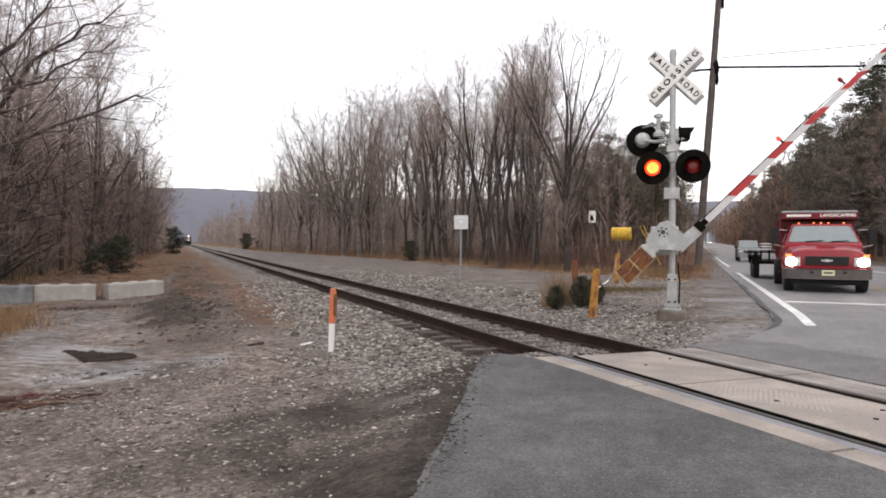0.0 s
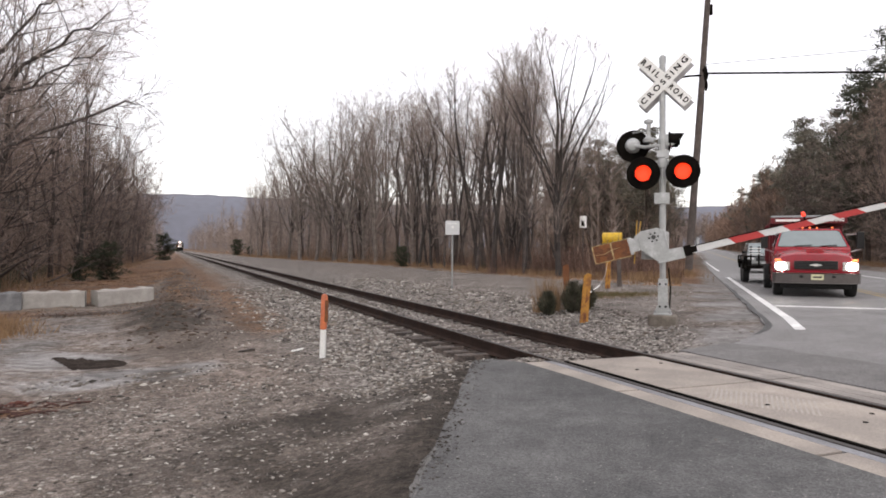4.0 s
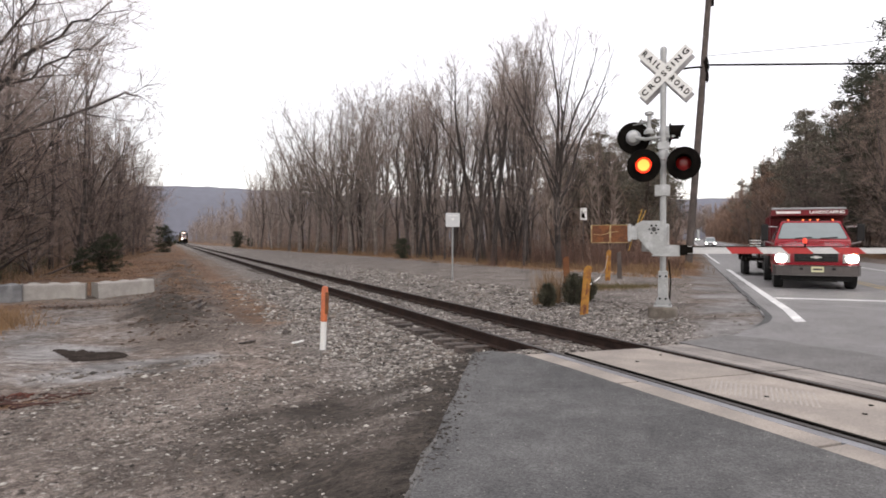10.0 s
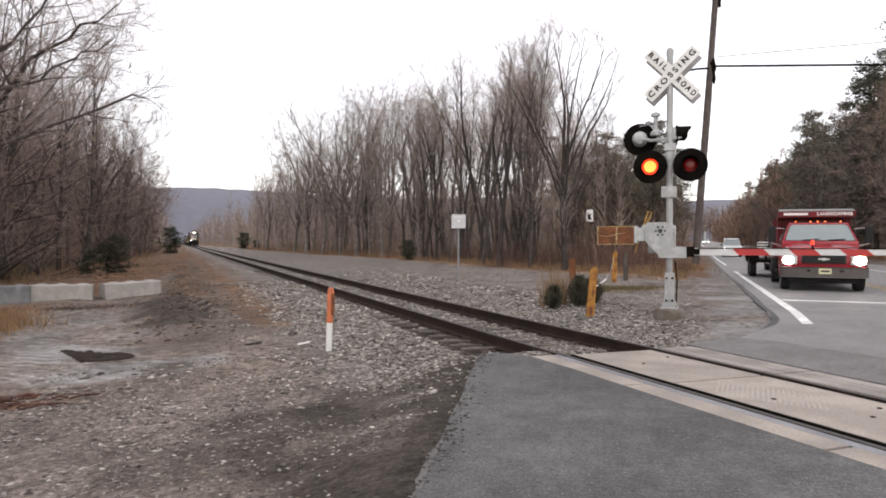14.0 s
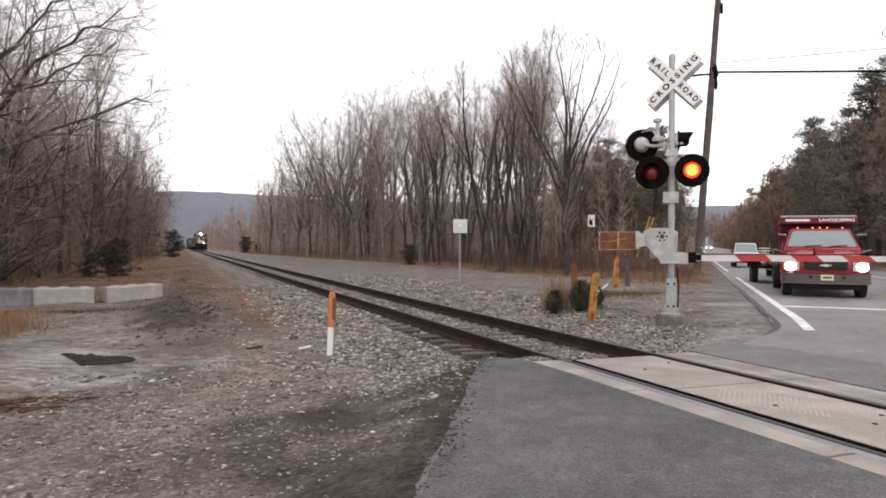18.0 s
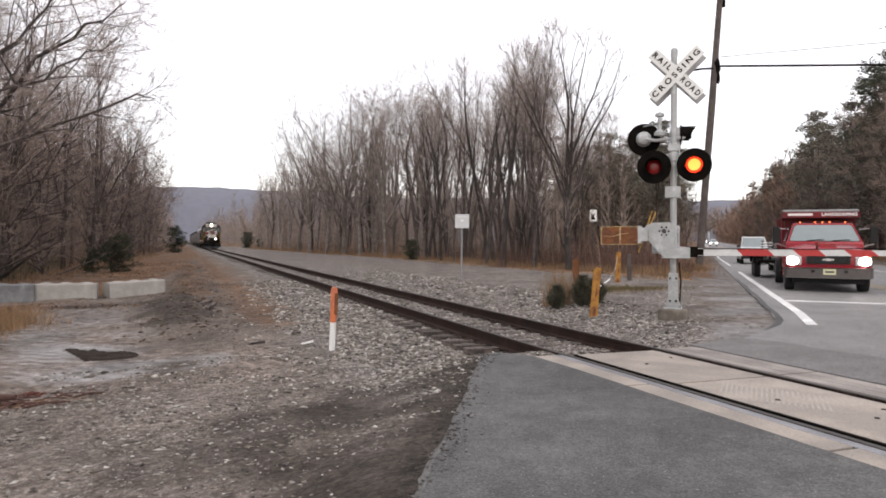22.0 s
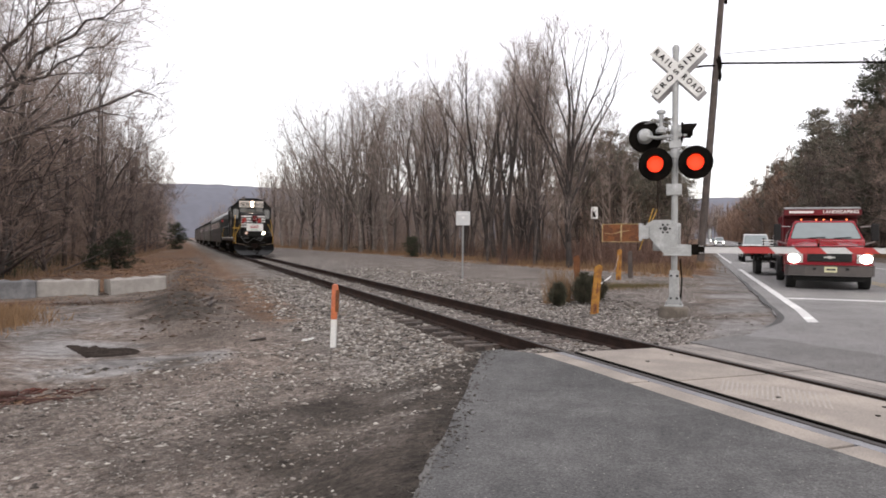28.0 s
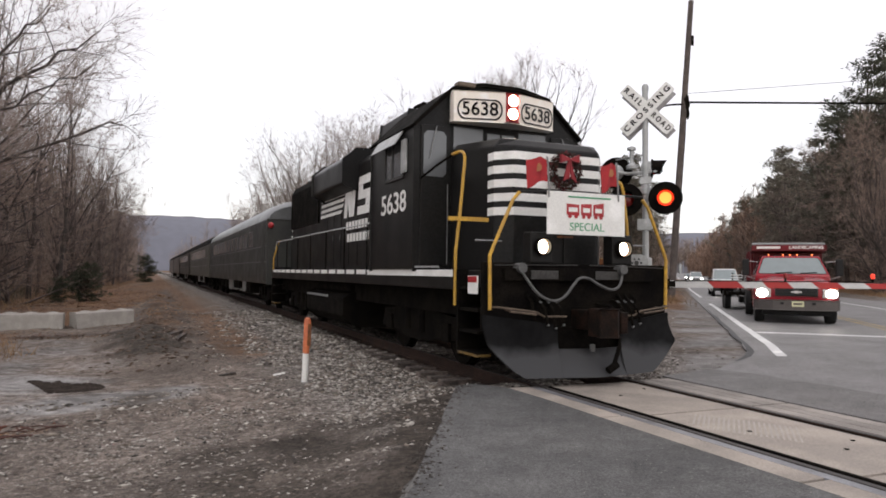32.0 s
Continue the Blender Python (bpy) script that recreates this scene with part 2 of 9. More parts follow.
BARK = material("dark_bark", (0.088, 0.07, 0.062), 0.95, 0, 0.3, 3, 30, 0.5, second=(0.045, 0.037, 0.034), each=0.5)
WARMTWIG = material("brown_twigs", (0.275, 0.207, 0.176), 0.95, 0, 0.25, 2, 20, 0, second=(0.18, 0.133, 0.113), each=0.25)
# Distance haze is put into this paler bark of the farther trees.
HAZEBARK = material("hazed_grey_bark", (0.26, 0.222, 0.198), 0.95, 0, 0.3, 3, 30, 0.5, second=(0.16, 0.135, 0.12), each=0.35)
TWIG = material("twigs", (0.35, 0.285, 0.25), 0.95, 0, 0.25, 2, 20, 0, second=(0.24, 0.195, 0.17), each=0.25)
PINEBARK = material("pine_bark", (0.07, 0.052, 0.043), 0.95, 0, 0.3, 3, 30, 0.5)
LAMP_WHITE = glow("headlight_glow", (1.0, 0.84, 0.62), 120)
# Emission stands in for bulb light caught in the reflectors.
LAMP_RIM = glow("reflector_glow", (1.0, 0.55, 0.38), 1.1)
LAMP_TRUCK = glow("truck_headlight_glow", (1.0, 0.93, 0.82), 30)
LAMP_RED = glow("red_lamp_glow", (1.0, 0.04, 0.01), 1.7)
LAMP_CORE = glow("red_lamp_core", (1.0, 0.30, 0.05), 2.4)
LAMP_AMBER = glow("amber_lamp_glow", (1.0, 0.20, 0.06), 2)
LAMP_ARM = glow("arm_lamp_glow", (1.0, 0.055, 0.025), 1.1)
LENS_RED = material("red_lens", (0.26, 0.010, 0.010), 0.2, 0, 0.2, 20, 80, 0.1)


# ---- ground ----
def step(a, b, x):
    t = np.clip((x - a) / (b - a), 0, 1)
    return t * t * (3 - 2 * t)


def wave(x, y, s, seed=0.0):
    """Smooth unevenness, about -1 to 1, of size s."""
    x, y = x / s + seed, y / s - seed * 0.7
    return (np.sin(x * 2.1 + 1.3 * np.sin(y * 1.7 + seed)) + np.sin(y * 2.7 + 1.1 * np.sin(x * 1.9 - seed)) + np.sin((x + y) * 1.3 + 2.0 * np.sin((x - y) * 0.9))) / 3


def apron_side(x, y):
    """Metres to the asphalt's side of the near pavement edge."""
    edge = 0.008 * np.sin(y * 2.3) + 0.008 * np.sin(y * 5.1 + 1)
    return (x - 1.31) * 0.877 - (y - 3.83) * 0.480 + edge


def road_across(x, y):
    return (x - ROAD0.x) * N.x + (y - ROAD0.y) * N.y


def road_along(x, y):
    return (x - ROAD0.x) * U.x + (y - ROAD0.y) * U.y


def road_left(q):
    """How far the asphalt reaches beyond the road's edge line."""
    return np.interp(q, [-7, -2.4, -1.4, -0.1, 0.6], [-4.4, -1.80, -1.08, -0.56, -0.45])


def road_height(x, y):
    q = road_along(x, y)
    near = np.interp(x, [-40, 0, 4.25], [-0.16, -0.09, 0.0])
    far = np.interp(x, [6.83, 8.0, 10.5], [0.0, 0.07, 0.2]) + np.interp(q, [0, 55, 110, 220, 700], [0, 0.0, 0.35, 1.3, 5.0])
    return np.where(x < 5.5, near, far)


def ground_height(x, y):
    x, y = np.asarray(x, float), np.asarray(y, float)
    base = np.interp(x, [-700, -40, -14, -5, -2, 1.2, 2.6, 3.7, 4.2, 4.75, 5.0, 5.9, 6.2, 6.9, 7.6, 9.0, 12, 40, 700],
                     [0.5, -0.3, -0.5, -0.5, -0.45, -0.32, -0.25, -0.215, -0.225, -0.215, -0.20, -0.20, -0.205, -0.16, 0.0, 0.13, 0.19, 0.4, 6.0])
    rough = np.interp(x, [-8, -2, 2, 3.4, 4.1, 6.9, 8, 30], [1, 1, 0.7, 0.35, 0.12, 0.12, 0.3, 0.6])
    base = base + rough * (0.035 * wave(x, y, 1.9, 0.3) + 0.028 * wave(x, y, 0.7, 1.7) + 0.014 * wave(x, y, 0.3, 5.1) + 0.06 * wave(x, y, 7.0, 4.1) * step(8, 14, y))
    base = base - 0.055 * np.exp(-((x - 4.15) / 0.5) ** 2) * step(15, 10, y)
    base = base - 0.19 * np.exp(-((x - 9.05) / 0.75) ** 2 - ((y - 10.95) / 0.75) ** 2)
    # tyre-churned bank beside the track and the rut that holds water
    base = base + (0.25 + 0.17 * wave(x, y, 0.5, 1.1)) * np.exp(-((x - 0.1) / 0.7) ** 2 - ((y - 18.8) / 4.0) ** 2) + (0.17 + 0.13 * wave(x, y, 0.7, 2.6)) * np.exp(-((x - 0.5) / 0.75) ** 2) * step(20, 25, y) * step(70, 45, y) + 0.10 * np.exp(-((x - 0.6) / 0.5) ** 2 - ((y - 13.8) / 2.0) ** 2)
    pit = np.exp(-(((x + 1.3) / 1.5) ** 2 + ((y - 12.7) / 2.1) ** 2) ** 2)
    base = base * (1 - pit) + pit * (-0.445 + 0.012 * wave(x, y, 0.5, 2.2)) - 0.035 * np.exp(-((x + 1.2) / 0.55) ** 2 - ((y - 12.7 + 0.8 * (x + 1.2)) / 0.6) ** 2)
    base = base - 0.03 * np.exp(-((x + 1.0) / 1.3) ** 2 - ((y - 10.4) / 1.0) ** 2)
    # pavements lie on the ground
    q, s = road_along(x, y), road_across(x, y)
    a = step(-1.3, -0.05, apron_side(x, y)) * step(8.9, 8.2, y) * (x < 5.5)
    b = step(-1.6, -0.1, s - road_left(q)) * step(13.5, 9.0, s) * (x >= 5.5) * step(-9, -4, q)
    slab = ((x > 4.2) & (x < 6.9) & (y < 7.95) & (y > -9.5))
    top = road_height(x, y) - np.where(x < 5.5, 0.022, 0.035)
    w = np.maximum(a, b)
    out = base * (1 - w) + top * w
    return np.where(slab, -0.2, out)


def spread(lo, hi, a, b, fine, grow):
    """Grid lines: fine between a and b, wider and wider outside."""
    mid = list(np.arange(a, b + fine / 2, fine))
    for edge, sign in ((a, -1), (b, 1)):
        p, d, side = edge, fine, []
        while lo < p < hi:
            d *= grow
            p += sign * d
            side.append(max(lo, min(hi, p)))
        mid = side[::-1] + mid if sign < 0 else mid + side
    return np.array(mid)


def sheet(name, xs, ys, height, mat, keep=None):
    X, Y = np.meshgrid(xs, ys)
    Z = height(X, Y)
    nx = len(xs)
    i, j = np.meshgrid(np.arange(nx - 1), np.arange(len(ys) - 1))
    a = (j * nx + i).ravel()
    faces = np.stack([a, a + 1, a + nx + 1, a + nx], 1)
    me = arrays(name, np.stack([X.ravel(), Y.ravel(), Z.ravel()], 1), faces, mat)
    me.shade_smooth()
    return me, X.ravel(), Y.ravel()


def earth_material():
    """Packed dirt with gravel, wet mud, leaf litter and dry grass where the ground carries them."""
    ma = bpy.data.materials.new("ground_cover")
    ma.use_nodes = True
    n, l = ma.node_tree.nodes, ma.node_tree.links
    b = n["Principled BSDF"]
    tex, att, sep = n.new("ShaderNodeTexCoord"), n.new("ShaderNodeAttribute"), n.new("ShaderNodeSeparateColor")
    att.attribute_name = "cover"
    l.new(att.outputs["Color"], sep.inputs["Color"])

    def noise_at(scale, detail=5, rough=0.6):
        t = n.new("ShaderNodeTexNoise")
        t.inputs["Scale"].default_value, t.inputs["Detail"].default_value, t.inputs["Roughness"].default_value = scale, detail, rough
        l.new(tex.outputs["Object"], t.inputs["Vector"])
        return t

    def ramp(src, stops):
        r = n.new("ShaderNodeValToRGB")
        el = r.color_ramp.elements
        el[0].position, el[0].color = stops[0][0], (*stops[0][1], 1)
        el[1].position, el[1].color = stops[-1][0], (*stops[-1][1], 1)
        for p, c in stops[1:-1]:
            el.new(p).color = (*c, 1)
        l.new(src, r.inputs["Fac"])
        return r.outputs["Color"]

    def mix(fac, a, c):
        m = n.new("ShaderNodeMix")
        m.data_type = "RGBA"
        l.new(fac, m.inputs["Factor"])
        l.new(a, m.inputs["A"])
        l.new(c, m.inputs["B"])
        return m.outputs["Result"]

    def patchy(mask, noise_out, sharp=0.25):
        """The mask, broken up at its edges."""
        add = n.new("ShaderNodeMath")
        add.operation = "ADD"
        l.new(mask, add.inputs[0])
        l.new(noise_out, add.inputs[1])
        r = n.new("ShaderNodeMapRange")
        r.inputs["From Min"].default_value, r.inputs["From Max"].default_value = 1 - sharp, 1 + sharp
        l.new(add.outputs[0], r.inputs["Value"])
        return r.outputs["Result"]

    n1, n2, n3 = noise_at(0.9), noise_at(5.0), noise_at(38.0, 4, 0.7)
    vor = n.new("ShaderNodeTexVoronoi")
    vor.inputs["Scale"].default_value = 26.0
    l.new(tex.outputs["Object"], vor.inputs["Vector"])
    vsep = n.new("ShaderNodeSeparateColor")
    l.new(vor.outputs["Color"], vsep.inputs["Color"])
    dirt = ramp(n2.outputs["Fac"], [(0.25, (0.082, 0.065, 0.055)), (0.48, (0.162, 0.133, 0.115)), (0.72, (0.24, 0.205, 0.18))])
    gravel = ramp(vsep.outputs["Red"], [(0.0, (0.070, 0.061, 0.055)), (0.35, (0.145, 0.128, 0.117)), (0.75, (0.24, 0.218, 0.20)), (1.0, (0.46, 0.43, 0.40))])
    leaf = ramp(n3.outputs["Fac"], [(0.3, (0.06, 0.037, 0.026)), (0.5, (0.165, 0.097, 0.061)), (0.72, (0.31, 0.195, 0.112))])
    mud = ramp(n2.outputs["Fac"], [(0.3, (0.030, 0.025, 0.021)), (0.7, (0.090, 0.075, 0.063))])
    col = mix(patchy(sep.outputs["Red"], n3.outputs["Fac"]), dirt, gravel)
    pale = ramp(n2.outputs["Fac"], [(0.3, (0.195, 0.186, 0.181)), (0.7, (0.30, 0.289, 0.283))])
    col = mix(patchy(att.outputs["Alpha"], n2.outputs["Fac"], 0.22), col, pale)
    col = mix(patchy(sep.outputs["Blue"], n2.outputs["Fac"], 0.3), col, mud)
    col = mix(patchy(sep.outputs["Green"], n2.outputs["Fac"], 0.2), col, leaf)
    tone = n.new("ShaderNodeMapRange")
    tone.inputs["From Min"].default_value, tone.inputs["From Max"].default_value = 0.3, 0.7
    tone.inputs["To Min"].default_value, tone.inputs["To Max"].default_value = 0.62, 1.26
    l.new(n1.outputs["Fac"], tone.inputs["Value"])
    m = n.new("ShaderNodeMix")
    m.data_type, m.blend_type = "RGBA", "MULTIPLY"
    m.inputs["Factor"].default_value = 1
    l.new(col, m.inputs["A"])
    l.new(tone.outputs["Result"], m.inputs["B"])
    n4 = noise_at(15.0, 3, 0.6)
    t4 = n.new("ShaderNodeMapRange")
    t4.inputs["From Min"].default_value, t4.inputs["From Max"].default_value = 0.32, 0.68
    t4.inputs["To Min"].default_value, t4.inputs["To Max"].default_value = 0.56, 1.4
    l.new(n4.outputs["Fac"], t4.inputs["Value"])
    m4 = n.new("ShaderNodeMix")
    m4.data_type, m4.blend_type = "RGBA", "MULTIPLY"
    l.new(m.outputs["Result"], m4.inputs["A"])
    l.new(t4.outputs["Result"], m4.inputs["B"])
    n5 = noise_at(85.0, 3, 0.75)
    t5 = n.new("ShaderNodeMapRange")
    t5.inputs["From Min"].default_value, t5.inputs["From Max"].default_value = 0.33, 0.67
    t5.inputs["To Min"].default_value, t5.inputs["To Max"].default_value = 0.38, 1.75
    l.new(n5.outputs["Fac"], t5.inputs["Value"])
    m6 = n.new("ShaderNodeMix")
    m6.data_type, m6.blend_type = "RGBA", "MULTIPLY"
    calm = n.new("ShaderNodeMapRange")
    calm.inputs["From Max"].default_value = 0.8
    calm.inputs["To Min"].default_value, calm.inputs["To Max"].default_value = 1.0, 0.35
    l.new(att.outputs["Alpha"], calm.inputs["Value"])
    l.new(calm.outputs["Result"], m6.inputs["Factor"])
    l.new(calm.outputs["Result"], m4.inputs["Factor"])
    l.new(m4.outputs["Result"], m6.inputs["A"])
    l.new(t5.outputs["Result"], m6.inputs["B"])
    # tyre tracks: bent ridges where wheels have turned
    ty, mp, wv = n.new("ShaderNodeAttribute"), n.new("ShaderNodeMapping"), n.new("ShaderNodeTexWave")
    ty.attribute_name = "tyre"
    mp.inputs["Location"].default_value = (4.5, -8.5, 0)
    l.new(tex.outputs["Object"], mp.inputs["Vector"])
    wv.wave_type, wv.rings_direction = "RINGS", "Z"
    wv.inputs["Scale"].default_value, wv.inputs["Distortion"].default_value, wv.inputs["Detail"].default_value, wv.inputs["Detail Scale"].default_value = 1.0, 14.0, 4.0, 0.6
    l.new(mp.outputs["Vector"], wv.inputs["Vector"])
    ridge_h = n.new("ShaderNodeMath")
    ridge_h.operation = "MULTIPLY"
    l.new(wv.outputs["Fac"], ridge_h.inputs[0])
    l.new(ty.outputs["Fac"], ridge_h.inputs[1])
    tw = n.new("ShaderNodeMapRange")
    tw.inputs["To Min"].default_value, tw.inputs["To Max"].default_value = 0.9, 1.28
    l.new(ridge_h.outputs[0], tw.inputs["Value"])
    m5 = n.new("ShaderNodeMix")
    m5.data_type, m5.blend_type = "RGBA", "MULTIPLY"
    m5.inputs["Factor"].default_value = 1
    l.new(m6.outputs["Result"], m5.inputs["A"])
    l.new(tw.outputs["Result"], m5.inputs["B"])
    l.new(m5.outputs["Result"], b.inputs["Base Color"])
    rg = n.new("ShaderNodeMapRange")
    rg.inputs["To Min"].default_value, rg.inputs["To Max"].default_value = 0.95, 0.82
    l.new(sep.outputs["Blue"], rg.inputs["Value"])
    l.new(rg.outputs["Result"], b.inputs["Roughness"])
    b.inputs["Specular IOR Level"].default_value = 0.15
    h1 = n.new("ShaderNodeMath")
    h1.operation = "ADD"
    l.new(n3.outputs["Fac"], h1.inputs[0])
    l.new(vor.outputs["Distance"], h1.inputs[1])
    bp = n.new("ShaderNodeBump")
    bp.inputs["Strength"].default_value, bp.inputs["Distance"].default_value = 0.55, 0.03
    h2 = n.new("ShaderNodeMath")
    h2.operation = "MULTIPLY_ADD"
    h2.inputs[1].default_value = 3.0
    l.new(ridge_h.outputs[0], h2.inputs[0])
    l.new(h1.outputs[0], h2.inputs[2])
    l.new(h2.outputs[0], bp.inputs["Height"])
    l.new(bp.outputs["Normal"], b.inputs["Normal"])
    return ma


gx_lines, gy_lines = spread(-1500, 1500, -7.0, 14.0, 0.14, 1.09), spread(-60, 2600, 2.0, 26.0, 0.14, 1.06)
ground_mesh, gx, gy = sheet("ground", gx_lines, gy_lines, ground_height, earth_material())
# what lies on the ground: red gravel, green leaves and dry grass, blue wet mud
track_d = np.abs(gx - XC)
gravel = 0.75 * step(3.6, 2.2, track_d) + 0.55 * step(0.5, 2.4, gx) * step(5.4, 4.4, gx) + 0.6 * step(6.6, 7.2, gx) * step(26, 12, gx)
paved = step(-0.35, 0.55, gx - 0.875 * gy + 0.35 * wave(gx, gy, 0.9, 3)) * step(6.8, 7.2, gx) * step(34, 26, gy)
gravel = gravel * (1 - 0.75 * paved)
gravel = np.where((gy < 9) & (gx < 3.5), np.maximum(gravel, 0.38), gravel)
lot_edge = 14.6 + 1.3 * wave(gy, gy * 0, 9, 2) + np.interp(gy, [0, 25, 60, 120, 200], [2, 1.5, 0.5, -2.0, -6])
leaf = np.maximum(step(-0.5, 1.6, gx - lot_edge) * (road_across(gx, gy) < -1.2), step(10.5, 12.5, road_across(gx, gy)))
left_edge = np.interp(gy, [0, 12, 19, 22, 26, 45, 80, 200], [-6, -5.5, -4.6, -4.0, -1.8, 0.4, 2.3, 2.6])
leaf = np.maximum(leaf, step(0.9, -0.9, gx - left_edge) * (0.75 + 0.5 * wave(gx, gy, 1.7, 8)) * (gx < 3) * (gy > 12))
leaf = np.maximum(leaf, 0.64 * np.exp(-((gx - 2.0) / 1.0) ** 2) * step(11, 16, gy))
leaf = np.maximum(leaf, (0.5 + 0.15 * wave(gx, gy, 1.1, 6)) * np.exp(-((gx - 2.7) / 1.1) ** 2) * step(19, 26, gy))
leaf = np.maximum(leaf, (0.44 + 0.24 * wave(gx, gy, 0.8, 3)) * np.exp(-((gx - 0.5) / 1.1) ** 2) * step(16, 22, gy) * step(75, 55, gy))
leaf = np.maximum(leaf, 0.8 * np.exp(-((gx - 11.5) / 2.2) ** 2 - ((gy - 16.5) / 1.3) ** 2))
leaf = np.maximum(leaf, 0.75 * np.exp(-((gx + 1.9) / 1.2) ** 2 - ((gy - 9.1) / 0.25) ** 2))
mud = 1.65 * np.exp(-((gx - 0.2) / 1.2) ** 2 - ((gy - 19.5) / 4.2) ** 2) * (0.8 + 0.7 * wave(gx, gy, 0.9, 7)) + 0.75 * np.exp(-((gx - 0.8) / 1.3) ** 2) * step(22, 26, gy) * step(90, 60, gy) * (0.8 + 0.5 * wave(gx, gy, 1.6, 7)) + 0.75 * np.exp(-((gx + 0.05) / 0.45) ** 2 - ((gy - 10.6) / 0.9) ** 2) + 0.9 * np.exp(-((gx + 2.8) / 1.6) ** 2 - ((gy - 22.0 - 0.2 * np.sin(gx * 3)) / 0.35) ** 2)
mud = mud + 0.86 * step(-0.35, 1.1, gx + 0.35 * wave(gx, gy, 0.7, 4) + 0.25 * (gy - 5)) * step(4.5, 3.9, gx) * step(-0.35, 0.55, 7.15 + 0.42 * gx - gy + 0.4 * wave(gx, gy, 0.6, 9)) * (0.86 + 0.32 * wave(gx, gy, 0.9, 2) + 0.25 * wave(gx, gy, 0.35, 5))
mud = mud + 0.5 * np.exp(-((apron_side(gx, gy) + 0.12) / 0.2) ** 2) * (gx < 4.3) * (gy < 8.6)
mud = mud - 0.5 * np.exp(-((gx - 1.75) / 0.4) ** 2 - ((gy - 5.6) / 0.7) ** 2)
mud = mud + 0.4 * np.exp(-((gx - 0.6) / 0.6) ** 2 - ((gy - 13.5) / 2.5) ** 2) * (0.7 + 0.5 * wave(gx, gy, 0.8, 5))
silt = 1.9 * np.exp(-((gx + 0.45) / 0.85) ** 2 - ((gy - 10.95 - 0.25 * (gx + 0.55)) / 0.75) ** 2) + 0.4 * np.exp(-((gx + 2.1) / 0.7) ** 2 - ((gy - 11.9) / 1.3) ** 2) + 0.45 * np.exp(-((gx + 1.6) / 1.1) ** 2 - ((gy - 13.5) / 1.0) ** 2) + 0.6 * np.exp(-((gx + 2.2) / 1.7) ** 2 - ((gy - 18.5) / 4.0) ** 2)
silt = silt + 0.35 * np.exp(-(((gx + 1.6) / 1.9) ** 2 + ((gy - 13.2) / 3.6) ** 2) ** 1.5) + 0.78 * paved
silt = silt * (0.75 + 0.4 * wave(gx + 0.4 * gy, gy, 0.9, 3))
silt = silt + 1.1 * np.exp(-((gx - 0.1) / 0.55) ** 2 - ((gy - 10.7 - 0.2 * gx) / 0.42) ** 2)
tracks = 1.1 * np.exp(-(((gx + 1.3) / 1.5) ** 2 + ((gy - 11.6) / 1.7) ** 2) ** 2) + 1.0 * np.exp(-((gx - 0.75) / 0.9) ** 2 - ((gy - 10.2) / 1.3) ** 2) + 0.6 * np.exp(-((gx + 1.8) / 1.6) ** 2 - ((gy - 16.5) / 2.5) ** 2)
tyre = ground_mesh.attributes.new("tyre", "FLOAT", "POINT")
tyre.data.foreach_set("value", np.clip(tracks, 0, 1).astype(np.float32).ravel())
cover = ground_mesh.attributes.new("cover", "FLOAT_COLOR", "POINT")
cover.data.foreach_set("color", np.stack([np.clip(gravel, 0, 1), np.clip(leaf, 0, 1), np.clip(mud, 0, 1), np.clip(silt, 0, 1)], 1).astype(np.float32).ravel())
tagged(new("ground", ground_mesh), "packed grey-brown dirt with gravel and leaf litter", "", kind="structure")

# ---- pavements ----


